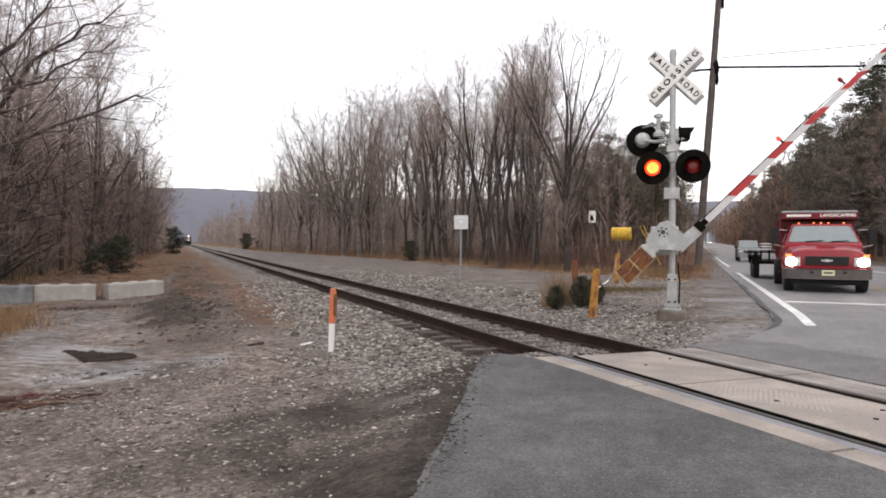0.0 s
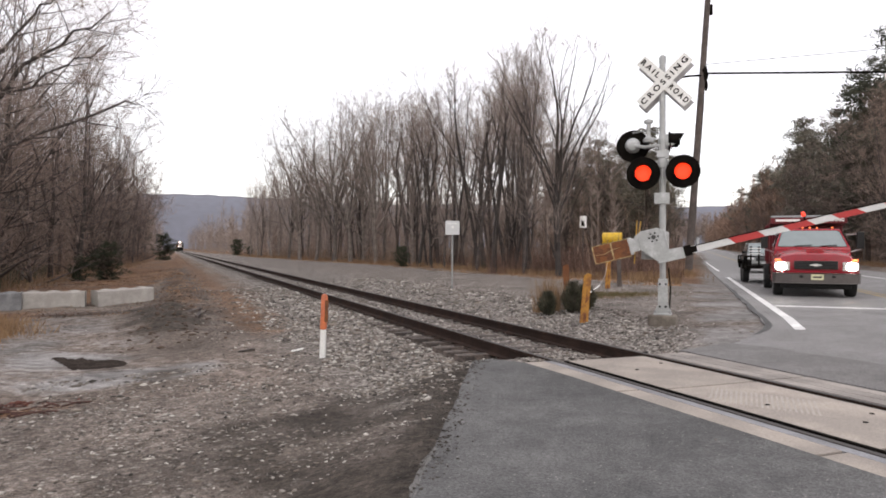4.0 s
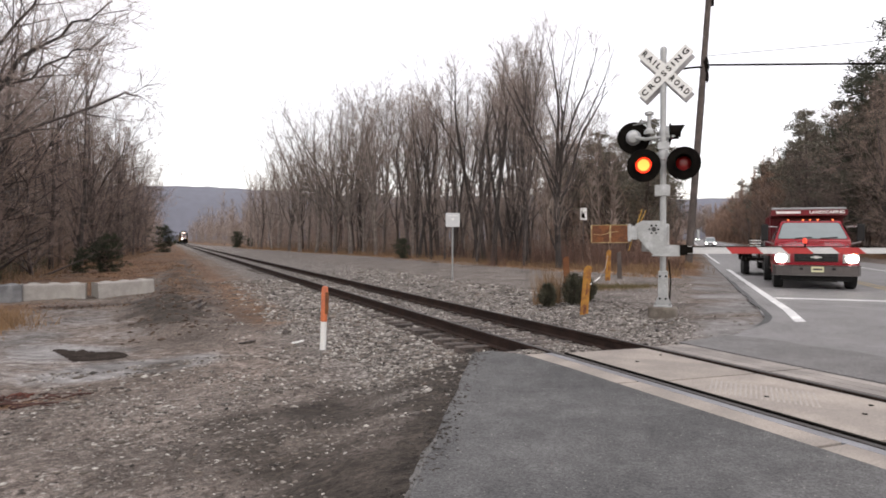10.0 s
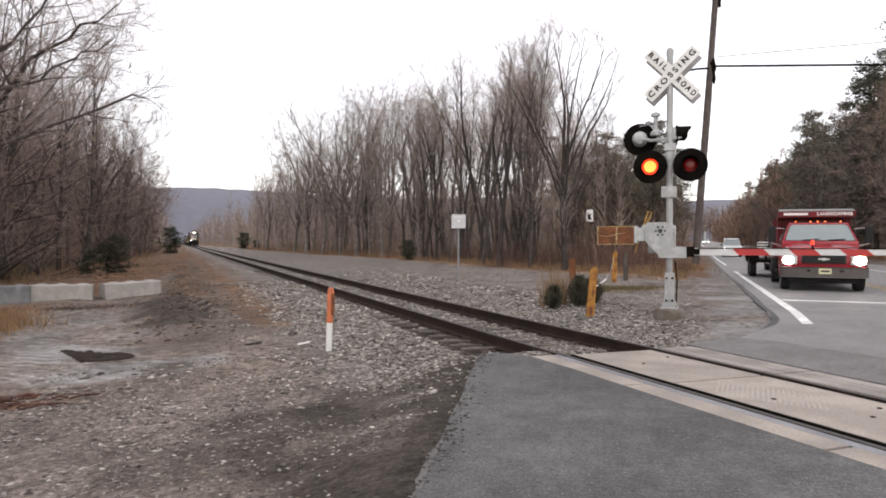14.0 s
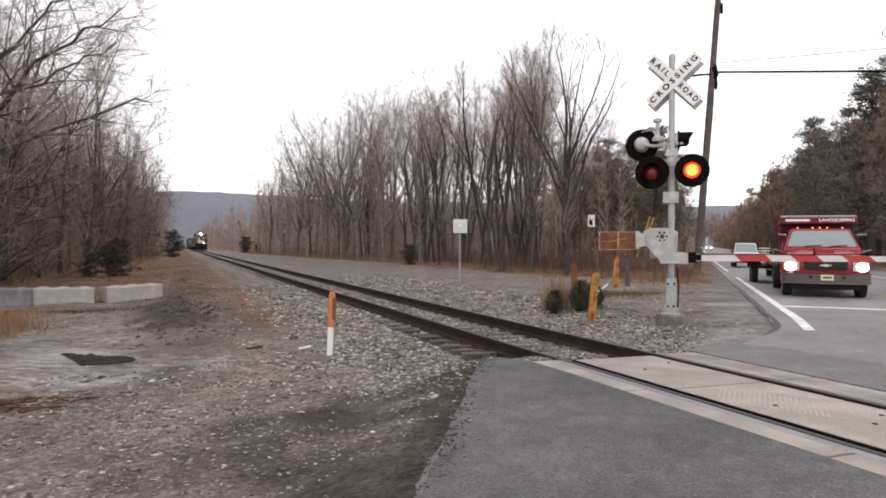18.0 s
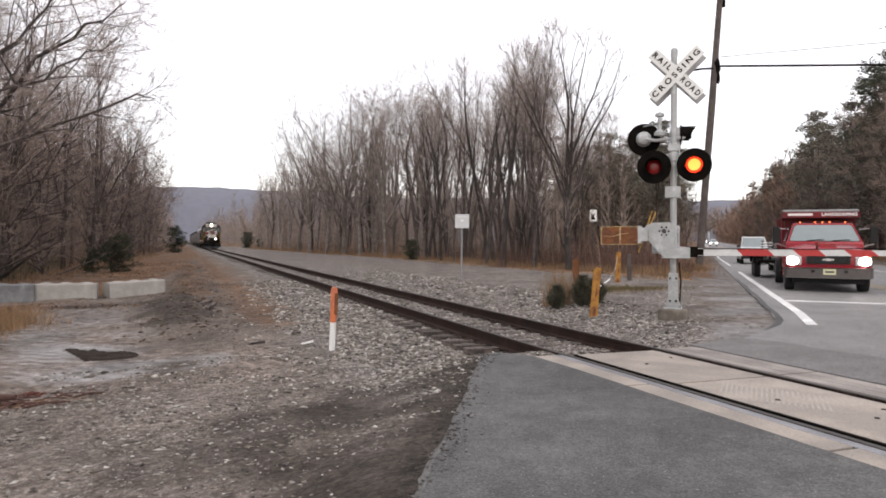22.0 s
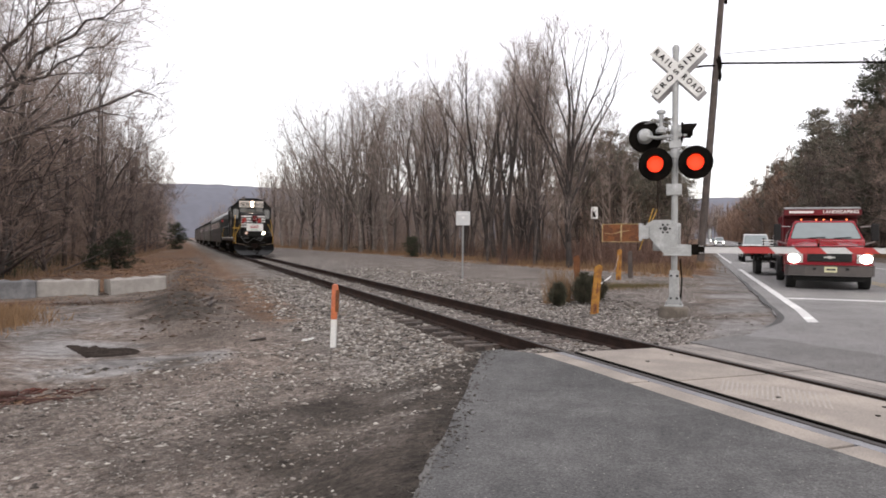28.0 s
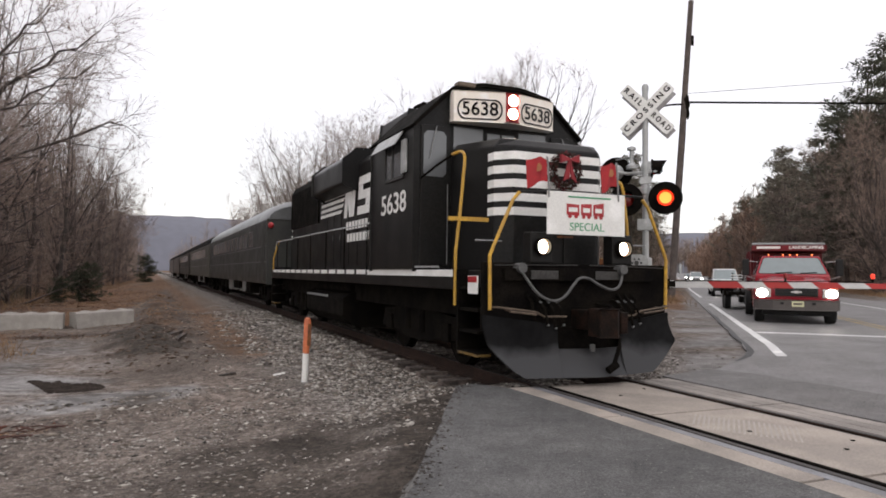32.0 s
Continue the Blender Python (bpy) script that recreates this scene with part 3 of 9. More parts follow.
def paving(name, pale, dark, chips, rough, blotch):
    """Asphalt: stones of many greys in a dark binder, blotches and worn paler patches, a few pale chips."""
    ma = bpy.data.materials.new(name)
    ma.use_nodes = True
    n, l = ma.node_tree.nodes, ma.node_tree.links
    b = n["Principled BSDF"]
    tex = n.new("ShaderNodeTexCoord")

    def noise(scale, detail, rough_by=0.6):
        t = n.new("ShaderNodeTexNoise")
        t.inputs["Scale"].default_value, t.inputs["Detail"].default_value, t.inputs["Roughness"].default_value = scale, detail, rough_by
        l.new(tex.outputs["Object"], t.inputs["Vector"])
        return t.outputs["Fac"]

    def spread_of(value, lo, hi, a, c):
        r = n.new("ShaderNodeMapRange")
        r.inputs["From Min"].default_value, r.inputs["From Max"].default_value = lo, hi
        r.inputs["To Min"].default_value, r.inputs["To Max"].default_value = a, c
        l.new(value, r.inputs["Value"])
        return r.outputs["Result"]

    def mixed(kind, factor, a, c):
        m = n.new("ShaderNodeMix")
        m.data_type, m.blend_type = "RGBA", kind
        for key, val in (("Factor", factor), ("A", a), ("B", c)):
            if isinstance(val, (int, float, tuple)):
                m.inputs[key].default_value = val
            else:
                l.new(val, m.inputs[key])
        return m.outputs["Result"]

    last = mixed("MIX", spread_of(noise(0.55, 6, 0.65), 0.38, 0.64, 0, 1), (*dark, 1), (*pale, 1))
    last = mixed("MULTIPLY", 1.0, last, spread_of(noise(4.5, 5, 0.7), 0.3, 0.7, 1 - blotch, 1 + blotch))
    cells = n.new("ShaderNodeTexVoronoi")
    cells.inputs["Scale"].default_value = 85
    l.new(tex.outputs["Object"], cells.inputs["Vector"])
    grain = n.new("ShaderNodeSeparateColor")
    l.new(cells.outputs["Color"], grain.inputs["Color"])
    last = mixed("MULTIPLY", 1.0, last, spread_of(grain.outputs["Red"], 0, 1, 0.62, 1.40))
    chip = n.new("ShaderNodeTexVoronoi")
    chip.inputs["Scale"].default_value = 16
    l.new(tex.outputs["Object"], chip.inputs["Vector"])
    last = mixed("MIX", spread_of(chip.outputs["Distance"], 0.07, 0.12, chips, 0), last, (0.34, 0.325, 0.30, 1))
    l.new(last, b.inputs["Base Color"])
    l.new(spread_of(noise(1.3, 4), 0.3, 0.7, rough - 0.12, rough + 0.1), b.inputs["Roughness"])
    bump = n.new("ShaderNodeBump")
    bump.inputs["Strength"].default_value, bump.inputs["Distance"].default_value = 0.6, 0.006
    l.new(cells.outputs["Distance"], bump.inputs["Height"])
    l.new(bump.outputs["Normal"], b.inputs["Normal"])
    return ma


ASPHALT = paving("worn_asphalt", (0.108, 0.107, 0.107), (0.064, 0.064, 0.065), 0.7, 0.88, 0.26)
ROADTOP = paving("grey_road_asphalt", (0.186, 0.181, 0.181), (0.15, 0.146, 0.145), 0.3, 0.64, 0.10)
PAINT = material("road_paint", (0.84, 0.84, 0.83), 0.6, 0, 0.10, 2.5, 50, 0.1, second=(0.62, 0.62, 0.62), amount=0.25)
PAINTY = material("yellow_road_paint", (0.50, 0.36, 0.13), 0.65, 0, 0.15, 2.5, 50, 0.1, second=(0.3, 0.24, 0.13), amount=0.35)
TAR = material("tar_seam", (0.02, 0.02, 0.021), 0.6, 0, 0.2, 4, 60, 0.2)


def slice_sheet(name, rows, z, mat, label, thick=0.05):
    """A pavement whose rows run from a left to a right edge, following the ground, with a rim all round."""
    v, f = [], []
    n = len(rows[0])
    for r in rows:
        v += [(x, y, z(x, y)) for x, y in r]
    k = len(v)
    v += [(x, y, h - thick) for x, y, h in v]
    m = len(rows)
    for j in range(m - 1):
        for i in range(n - 1):
            a = j * n + i
            f.append((a, a + 1, a + n + 1, a + n))
    rim = [(j * n, (j + 1) * n) for j in range(m - 1)] + [((j + 1) * n - 1, (j + 2) * n - 1) for j in range(m - 1)]
    rim += [(i, i + 1) for i in range(n - 1)] + [((m - 1) * n + i, (m - 1) * n + i + 1) for i in range(n - 1)]
    f += [(a, b, b + k, a + k) for a, b in rim]
    s = Shape().add(v, f)
    ob = new(name, mesh_of(name, s, mat))
    return tagged(ob, label, "", kind="structure")


near_rows = []
for y in np.concatenate([np.arange(-30, 0, 2.0), np.arange(0, 8.36, 0.12)]):
    left = 1.31 + (y - 3.83) * 0.547 + 0.008 * math.sin(y * 2.3) + 0.008 * math.sin(y * 5.1 + 1) + 0.004 * math.sin(y * 17)
    right = 4.262 if y < 7.85 else 4.262 - (y - 7.85) * 0.6
    left = min(left, right - 0.02)
    near_rows.append([(left + (right - left) * k, y) for k in np.linspace(0, 1, 24)])
slice_sheet("pavement", near_rows, lambda x, y: float(road_height(x, y)) + 0.008 * float(wave(x, y, 1.3)), ASPHALT, "dark worn asphalt apron beside the crossing")

lip = Shape()
lp = []
for k in range(18):
    y = 3.4 + 1.45 * k / 17
    x = 1.31 + (y - 3.83) * 0.547 + 0.008 * math.sin(y * 2.3) + 0.008 * math.sin(y * 5.1 + 1)
    w = 0.035 * min(1, (17 - k) / 3 + 0.2) * (1 + 0.25 * math.sin(k * 2.3) + 0.2 * math.sin(k * 5.1))
    z = float(road_height(x, y))
    lp += [(x - w - 0.03, y + 0.01, z - 0.075), (x - w, y + 0.01, z - 0.022), (x + 0.01, y, z + 0.004 + 0.004 * math.sin(k * 3.7)), (x + 0.05 + 0.012 * math.sin(k * 1.9), y, z - 0.012)]
lip.add(lp, [(4 * k + i, 4 * k + i + 1, 4 * k + i + 5, 4 * k + i + 4) for k in range(17) for i in range(3)])
LIP = material("broken_asphalt_lip", (0.165, 0.16, 0.155), 0.9, 0, 0.3, 6, 60, 0.6)
solid("pavement_edge", lip, LIP, "broken pale lip of the asphalt", kind="structure")

road_rows = []
for q in np.concatenate([np.arange(-7, 2, 0.25), np.arange(2, 60, 1.0), np.arange(60, 700, 10.0)]):
    row = []
    for s in np.concatenate([np.linspace(float(road_left(q)) + 0.02 * math.sin(q * 4) * (q < 8), -0.3, 4), np.linspace(0, 9.4, 12)]):
        p = ROAD0 + U * q + N * s
        x = max(p.x, 6.86)
        row.append((x, p.y if p.x >= 6.86 else p.y))
    road_rows.append(row)
slice_sheet("road", road_rows, lambda x, y: float(road_height(x, y)), ROADTOP, "damp grey two-lane asphalt road with painted lines")

patch_rows = []
for y in np.concatenate([np.arange(-6, 7.9, 0.2), [7.98]]):
    out = 6.862 + 1.25 + 0.12 * math.sin(y * 1.7) + 0.05 * math.sin(y * 5.3) - max(0, y - 6.9) * 0.35
    patch_rows.append([(6.862 + (out - 6.862) * k, y) for k in np.linspace(0, 1, 8)])
NEWTOP = paving("dark_patch_asphalt", (0.155, 0.15, 0.148), (0.112, 0.108, 0.107), 0.6, 0.72, 0.16)
slice_sheet("road_patch", patch_rows, lambda x, y: float(road_height(x, y)) + 0.006, NEWTOP, "darker strip of patched asphalt beside the panels", 0.02)


def strip(name, p0, p1, width, mat, label, lift=0.006, worn=0.0):
    """A painted line on the road, in short lengths that follow it."""
    p0, p1 = Vector(p0), Vector(p1)
    d = (p1 - p0)
    n = max(2, int(d.length / 1.5))
    side = Vector((-d.y, d.x, 0)).normalized() * width / 2
    s = Shape()
    v = []
    for i in range(n + 1):
        p = p0 + d * i / n
        for e in (-1, 1):
            q = p + side * (e + random.uniform(-worn, worn))
            v.append((q.x, q.y, float(road_height(q.x, q.y)) + lift))
    s.add(v, [(2 * i, 2 * i + 1, 2 * i + 3, 2 * i + 2) for i in range(n)])
    return solid(name, s, mat, label, kind="structure")


def on_road(q, s):
    p = ROAD0 + U * q + N * s
    return (p.x, p.y, 0)


strip("edge_line", on_road(0.0, 0.02), on_road(22.2, 0.02), 0.17, PAINT, "white painted edge line", worn=0.12)
strip("edge_line", on_road(32.5, 0.02), on_road(66, 0.02), 0.15, PAINT, "white painted edge line", worn=0.12)
strip("edge_line", on_road(80, 0.02), on_road(300, 0.02), 0.15, PAINT, "white painted edge line")
strip("edge_line", on_road(6.0, 6.75), on_road(300, 6.75), 0.15, PAINT, "white painted edge line", worn=0.1)
strip("centre_line", on_road(4.6, 3.30), on_road(300, 3.30), 0.11, PAINTY, "worn yellow centre line", worn=0.15)
strip("centre_line", on_road(4.6, 3.55), on_road(300, 3.55), 0.11, PAINTY, "worn yellow centre line", worn=0.15)
strip("stop_line", on_road(4.65, 0.12), on_road(4.65, 3.2), 0.32, PAINT, "white painted stop line", worn=0.05)
seam = Shape()
pts = []
for q in np.linspace(-0.6, 16, 60):
    p = ROAD0 + U * q + N * (float(road_left(q)) + 0.04+ 0.02 * math.sin(q * 1.4))
    pts.append((p.x, p.y, float(road_height(p.x, p.y)) + 0.004))
for k, (a, b) in enumerate(zip(pts, pts[1:])):
    w, v = (0.055 * (0.8 + 0.2 * math.sin(j * 0.5)) * min(1, (60 - j) / 30 + 0.25, (j + 1) / 3) for j in (k, k + 1))
    seam.add([(a[0] - w, a[1] + w * 0.6, a[2]), (a[0] + w, a[1] - w * 0.6, a[2]), (b[0] + v, b[1] - v * 0.6, b[2]), (b[0] - v, b[1] + v * 0.6, b[2])], [(0, 1, 2, 3)])
solid("tar_seam", seam, TAR, "black tar seam along the pavement edge", kind="structure")

# water in the rut
pud, ring = Shape(), []
PUD = -0.452
bank_far = ((-1.95, -1.72, -1.45, -1.38, -1.22, -1.02, -0.86, -0.74, -0.56), (14.1, 13.5, 13.12, 13.32, 13.0, 12.85, 13.0, 12.8, 12.5))
bank_near = ((-1.95, -1.8, -1.62, -1.46, -1.34, -1.12, -0.9, -0.66, -0.56), (14.05, 13.3, 12.8, 12.3, 11.95, 11.75, 12.05, 12.2, 12.45))
cols = np.linspace(-1.95, -0.56, 48)
for x in cols:
    far_y, near_y = float(np.interp(x, *bank_far)), float(np.interp(x, *bank_near))
    rag = 0.05 * math.sin(41 * x) + 0.04 * math.sin(97 * x)
    ring += [(x, max(near_y, far_y) + rag + 0.02, PUD), (x, min(near_y, far_y) + 0.7 * rag * math.cos(30 * x), PUD)]
pud.add(ring, [(2 * k, 2 * k + 1, 2 * k + 3, 2 * k + 2) for k in range(47)])
# Specular is off; the water's reflection is put into this even colour.
WATER = material("dark_water", (0.052, 0.043, 0.038), 0.95, 0, 0.3, 5, 30, 0, spec=0.0)
solid("puddle", pud, WATER, "dark muddy puddle in a rut", "puddle", kind="structure")

# ---- track ----
def rail_profile(top, head=0.036):
    return [(-0.075, top - 0.185), (0.075, top - 0.185), (0.075, top - 0.17), (0.012, top - 0.15), (0.010, top - 0.045), (head, top - 0.035), (head, top - 0.004), (head - 0.008, top), (-head + 0.008, top), (-head, top - 0.004), (-head, top - 0.035), (-0.010, top - 0.045), (-0.012, top - 0.15), (-0.075, top - 0.17)]


for side in (-0.7525, 0.7525):
    track = thing("rail", "rusty brown steel rail with a dull head", "", kind="structure")
    part("web", Shape().prism([(x + XC + side, z) for x, z in rail_profile(-0.003)], -60, 900, "y"), RAILSIDE, track)
    part("running_surface", Shape().box(XC + side - 0.034, XC + side + 0.034, -60, 900, -0.004, 0.0), RAILTOP, track, "dull worn running surface")

# a wooded ridge far behind everything; distance haze is put into its blue-grey colour
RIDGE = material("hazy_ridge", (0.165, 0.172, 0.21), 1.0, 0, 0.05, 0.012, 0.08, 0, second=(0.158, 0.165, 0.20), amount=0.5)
ridge = Shape()
v, f = [], []
for i, az in enumerate(np.linspace(-40, 80, 121)):
    a = radians(az)
    tall = 89 + 3 * math.sin(az * 0.23 + 1) + 1.0 * math.sin(az * 0.9) + 0.8 * math.sin(az * 2.7) + 0.5 * math.sin(az * 5.3)
    tall *= np.interp(az, [-40, 5, 12, 30, 80], [1.0, 1.0, 0.96, 0.90, 0.8])
    for r, h in ((1150, -10), (1180, 0.55 * tall), (1260, tall), (1500, tall * 0.9)):
        v.append((r * math.sin(a), r * math.cos(a), h + 1.4))
    if i:
        f += [(4 * i - 4 + k, 4 * i + k, 4 * i + k + 1, 4 * i - 3 + k) for k in range(3)]
ridge.add(v, f)
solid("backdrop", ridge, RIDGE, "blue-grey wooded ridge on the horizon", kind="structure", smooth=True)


# ---- train ----
def wheelset(parent, y, r=0.5):
    for x in (-0.7525, 0.7525):
        s = 1 if x > 0 else -1
        part("wheel", Shape().rod((x - 0.05 * s, y, r + 0.005), (x + 0.075 * s, y, r + 0.005), r, n=24).rod((x - 0.08 * s, y, r + 0.005), (x - 0.05 * s, y, r + 0.005), r + 0.025, n=24), UNDER, parent, "dark steel rail wheel")
    part("axle", Shape().rod((-0.95, y, r), (0.95, y, r), 0.08), UNDER, parent)


def bogie(parent, y, base, r=0.5):
    for x in (-1.0, 1.0):
        s = Shape().prism([(y - base / 2 - 0.5, 0.42), (y - base / 2 - 0.35, 0.75), (y - 0.5, 0.82), (y - 0.35, 0.98), (y + 0.35, 0.98), (y + 0.5, 0.82), (y + base / 2 + 0.35, 0.75), (y + base / 2 + 0.5, 0.42), (y + base / 2 - 0.3, 0.40), (y + 0.5, 0.3), (y - 0.5, 0.3), (y - base / 2 + 0.3, 0.40)], x - 0.09, x + 0.09, "x")
        for k in (-1, 1):
            s.box(x - 0.14, x + 0.14, y + k * base / 2 - 0.16, y + k * base / 2 + 0.16, 0.36, 0.66)
            s.rod((x * 1.08, y + k * 0.35, 0.45), (x * 1.08, y + k * 0.35, 0.85), 0.09)
        part("side_frame", s, UNDER, parent, bevel=0.015)
    for k in (-1, 1):
        wheelset(parent, y + k * base / 2, r)


BRONZE = material("worn_bronze_lever", (0.16, 0.12, 0.09), 0.5, 0.4, 0.3, 8, 50, 0.05)
GRIMYELLOW = material("grimy_yellow_paint", (0.17, 0.10, 0.02), 0.8, 0, 0.4, 9, 50, 0.1, second=(0.05, 0.035, 0.02), amount=0.8)
SCUFFED = material("scuffed_black_plate", (0.035, 0.033, 0.031), 0.6, 0, 0.5, 9, 50, 0.1, second=(0.012, 0.011, 0.010), amount=0.8)
CABLEGREY = material("dull_cable_jacket", (0.10, 0.10, 0.10), 0.7, 0, 0.2, 8, 60, 0.1)


DITCH = []
DIMLENS = glow("dim_lens", (0.55, 0.50, 0.46), 0.55)


def curve_through(pts, n=5):
    """The points, with a smooth curve filled in between them."""
    p = [Vector(q) for q in pts]
    out = []
    for i in range(len(p) - 1):
        a, b, c, d = p[max(i - 1, 0)], p[i], p[i + 1], p[min(i + 2, len(p) - 1)]
        for k in range(n):
            t = k / n
            out.append(0.5 * (2 * b + (c - a) * t + (2 * a - 5 * b + 4 * c - d) * t * t + (3 * b - a - 3 * c + d) * t ** 3))
    return out + [p[-1]]


def plow_material():
    """Steel that is scoured bare and grey low down, with black paint left above."""
    ma = material("scoured_plow", (0.008, 0.008, 0.0085), 0.85, 0, 0.15, 2.0, 12, 0.02, second=(0.012, 0.012, 0.0125), spec=0.05)
    n, l = ma.node_tree.nodes, ma.node_tree.links
    b = n["Principled BSDF"]
    old = b.inputs["Base Color"].links[0].from_socket
    tex, sep, noise = n.new("ShaderNodeTexCoord"), n.new("ShaderNodeSeparateXYZ"), n.new("ShaderNodeTexNoise")
    noise.inputs["Scale"].default_value, noise.inputs["Detail"].default_value = 2.2, 5
    l.new(tex.outputs["Object"], sep.inputs["Vector"])
    l.new(tex.outputs["Object"], noise.inputs["Vector"])
    up = n.new("ShaderNodeMath")
    up.operation = "MULTIPLY_ADD"
    up.inputs[1].default_value = 0.35
    l.new(noise.outputs["Fac"], up.inputs[0])
    l.new(sep.outputs["Z"], up.inputs[2])
    r = n.new("ShaderNodeMapRange")
    r.inputs["From Min"].default_value, r.inputs["From Max"].default_value = 0.54, 0.72
    l.new(up.outputs[0], r.inputs["Value"])
    m = n.new("ShaderNodeMix")
    m.data_type = "RGBA"
    m.inputs["A"].default_value = (0.062, 0.063, 0.067, 1)
    l.new(r.outputs["Result"], m.inputs["Factor"])
    l.new(old, m.inputs["B"])
    l.new(m.outputs["Result"], b.inputs["Base Color"])
    return ma


def locomotive():
    lo = thing("locomotive", "black diesel locomotive with white nose stripes and yellow handrails", "locomotive")
    # underframe
    part("frame_sill", Shape().box(-1.5, 1.5, 1.35, 17.1, 1.22, 1.5).box(-1.35, 1.35, 0.6, 1.35, 1.25, 1.5), BLACK, lo, bevel=0.02)
    part("pilot_plate", Shape().box(-1.48, 1.48, 0.52, 0.6, 0.72, 1.6), UNDER, lo, bevel=0.01)
    part("deck_edge", Shape().box(-1.2, 1.2, 0.44, 0.52, 1.36, 1.53), UNDER, lo, bevel=0.01)
    part("amber_marker", Shape().box(-0.36, -0.12, 0.50, 0.53, 1.95, 1.98), RUST, lo, "small amber marker plate")
    part("glad_hand", Shape().box(-0.10, -0.03, 0.1, 0.14, 0.44, 0.54), CABLEGREY, lo, "grey hose end", bevel=0.012)
    part("underframe", Shape().box(-1.15, 1.15, 0.7, 17.0, 0.82, 1.24), UNDER, lo, "grimy black underframe")
    part("rear_plate", Shape().box(-1.48, 1.48, 17.1, 17.18, 0.7, 1.6), BLACK, lo, bevel=0.01)
    # snow plow: a shallow V with cut lower corners and a curled face
    v, f = [], []
    xs = np.concatenate([np.linspace(-1.5, -0.5, 9), np.linspace(-0.499, 0.499, 7), np.linspace(0.5, 1.5, 9)])
    for x in xs:
        a = abs(x)
        top = 0.47 if a < 0.5 else 0.79 + 0.13 * (a - 0.5)
        low = 0.115 if a < 1.0 else 0.115 + 0.42 * ((a - 1.0) / 0.5) ** 1.3
        for k in range(7):
            u = k / 6
            v.append((x, 0.02 + 0.30 * a / 1.5 + 0.20 * math.sin(u * math.pi * 0.5) * (1 - 0.2 * u), low + (top - low) * u))
    for i in range(24):
        f += [(i * 7 + k, i * 7 + 7 + k, i * 7 + 8 + k, i * 7 + 1 + k) for k in range(6)]
    n = len(v)
    v += [(x, y + 0.04, z) for x, y, z in v]
    f += [tuple(j + n for j in reversed(q)) for q in f]
    f += [(i * 7, i * 7 + n, i * 7 + 7 + n, i * 7 + 7) for i in range(24)] + [(i * 7 + 6, i * 7 + 13, i * 7 + 13 + n, i * 7 + 6 + n) for i in range(24)]
    part("snow_plow", Shape().add(v, f), plow_material(), lo, "black plow blade scoured grey along its foot", smooth=True)
    part("plow_bracket", Shape().box(-1.3, 1.3, 0.47, 0.52, 0.34, 0.74), UNDER, lo)
    # coupler and hoses
    c = Shape().box(-0.13, 0.13, -0.05, 0.6, 0.72, 0.98).box(-0.24, 0.06, -0.30, -0.02, 0.66, 1.02).box(0.10, 0.22, -0.26, -0.04, 0.70, 0.98).prism([(-0.24, -0.30), (-0.02, -0.36), (0.10, -0.24), (0.06, -0.04)], 0.66, 1.02, "z")
    part("coupler", c, material("rusty_casting", (0.020, 0.011, 0.008), 0.75, 0, 0.35, 6, 40, 0.2, second=(0.008, 0.006, 0.005), spec=0.1), lo, "dark rust-brown cast coupler knuckle", bevel=0.025)
    part("brake_hose", Shape().tube([(0.28, 0.5, 1.05), (0.36, 0.30, 1.02), (0.40, 0.16, 0.8), (0.34, 0.08, 0.5), (0.22, 0.02, 0.3), (0.16, 0.0, 0.24)], 0.03).rod((0.10, 0.0, 0.2), (0.24, 0.0, 0.28), 0.05), UNDER, lo)
    part("jumper_cable", Shape().tube(curve_through([(-0.98, 0.44, 1.50), (-0.93, 0.40, 1.42), (-0.84, 0.36, 1.28), (-0.72, 0.33, 1.16), (-0.52, 0.32, 1.10), (-0.36, 0.33, 1.16), (-0.22, 0.35, 1.30), (-0.10, 0.37, 1.40), (0.05, 0.37, 1.40), (0.22, 0.36, 1.31), (0.42, 0.35, 1.25), (0.55, 0.36, 1.31), (0.62, 0.40, 1.44), (0.63, 0.44, 1.52)]), 0.019, 8), CABLEGREY, lo, "grey jumper cable hanging across the pilot")
    for x in (-0.98, 0.63):
        part("cable_socket", Shape().rod((x, 0.36, 1.53), (x, 0.52, 1.53), 0.065, n=12), CABLEGREY, lo)
    for k in range(3):
        for s in (-1, 1):
            part("air_hose", Shape().tube([(s * (0.62 + 0.12 * k), 0.5, 1.18), (s * (0.60 + 0.12 * k), 0.38, 1.1), (s * (0.56 + 0.12 * k), 0.36, 0.86)], 0.022), UNDER, lo)
    for x, deep in ((-0.72, 0.80), (-0.60, 0.76), (-0.48, 0.80), (0.52, 0.80), (0.64, 0.76), (0.76, 0.80)):
        hose = part("air_hose", Shape().tube([(x, 0.50, 1.10), (x, 0.36, 1.08), (x + 0.01, 0.26, 1.0), (x + 0.03, 0.24, deep + 0.08), (x + 0.05, 0.25, deep)], 0.02), UNDER, lo, "black rubber air hose hanging over the plow")
        part("hose_coupling", Shape().rod((x, 0.38, 1.09), (x, 0.33, 1.07), 0.018, n=8), CABLEGREY, hose)
        part("hose_end", Shape().rod((x + 0.045, 0.25, deep + 0.02), (x + 0.06, 0.25, deep - 0.02), 0.018, n=8), GREYMETAL, hose)
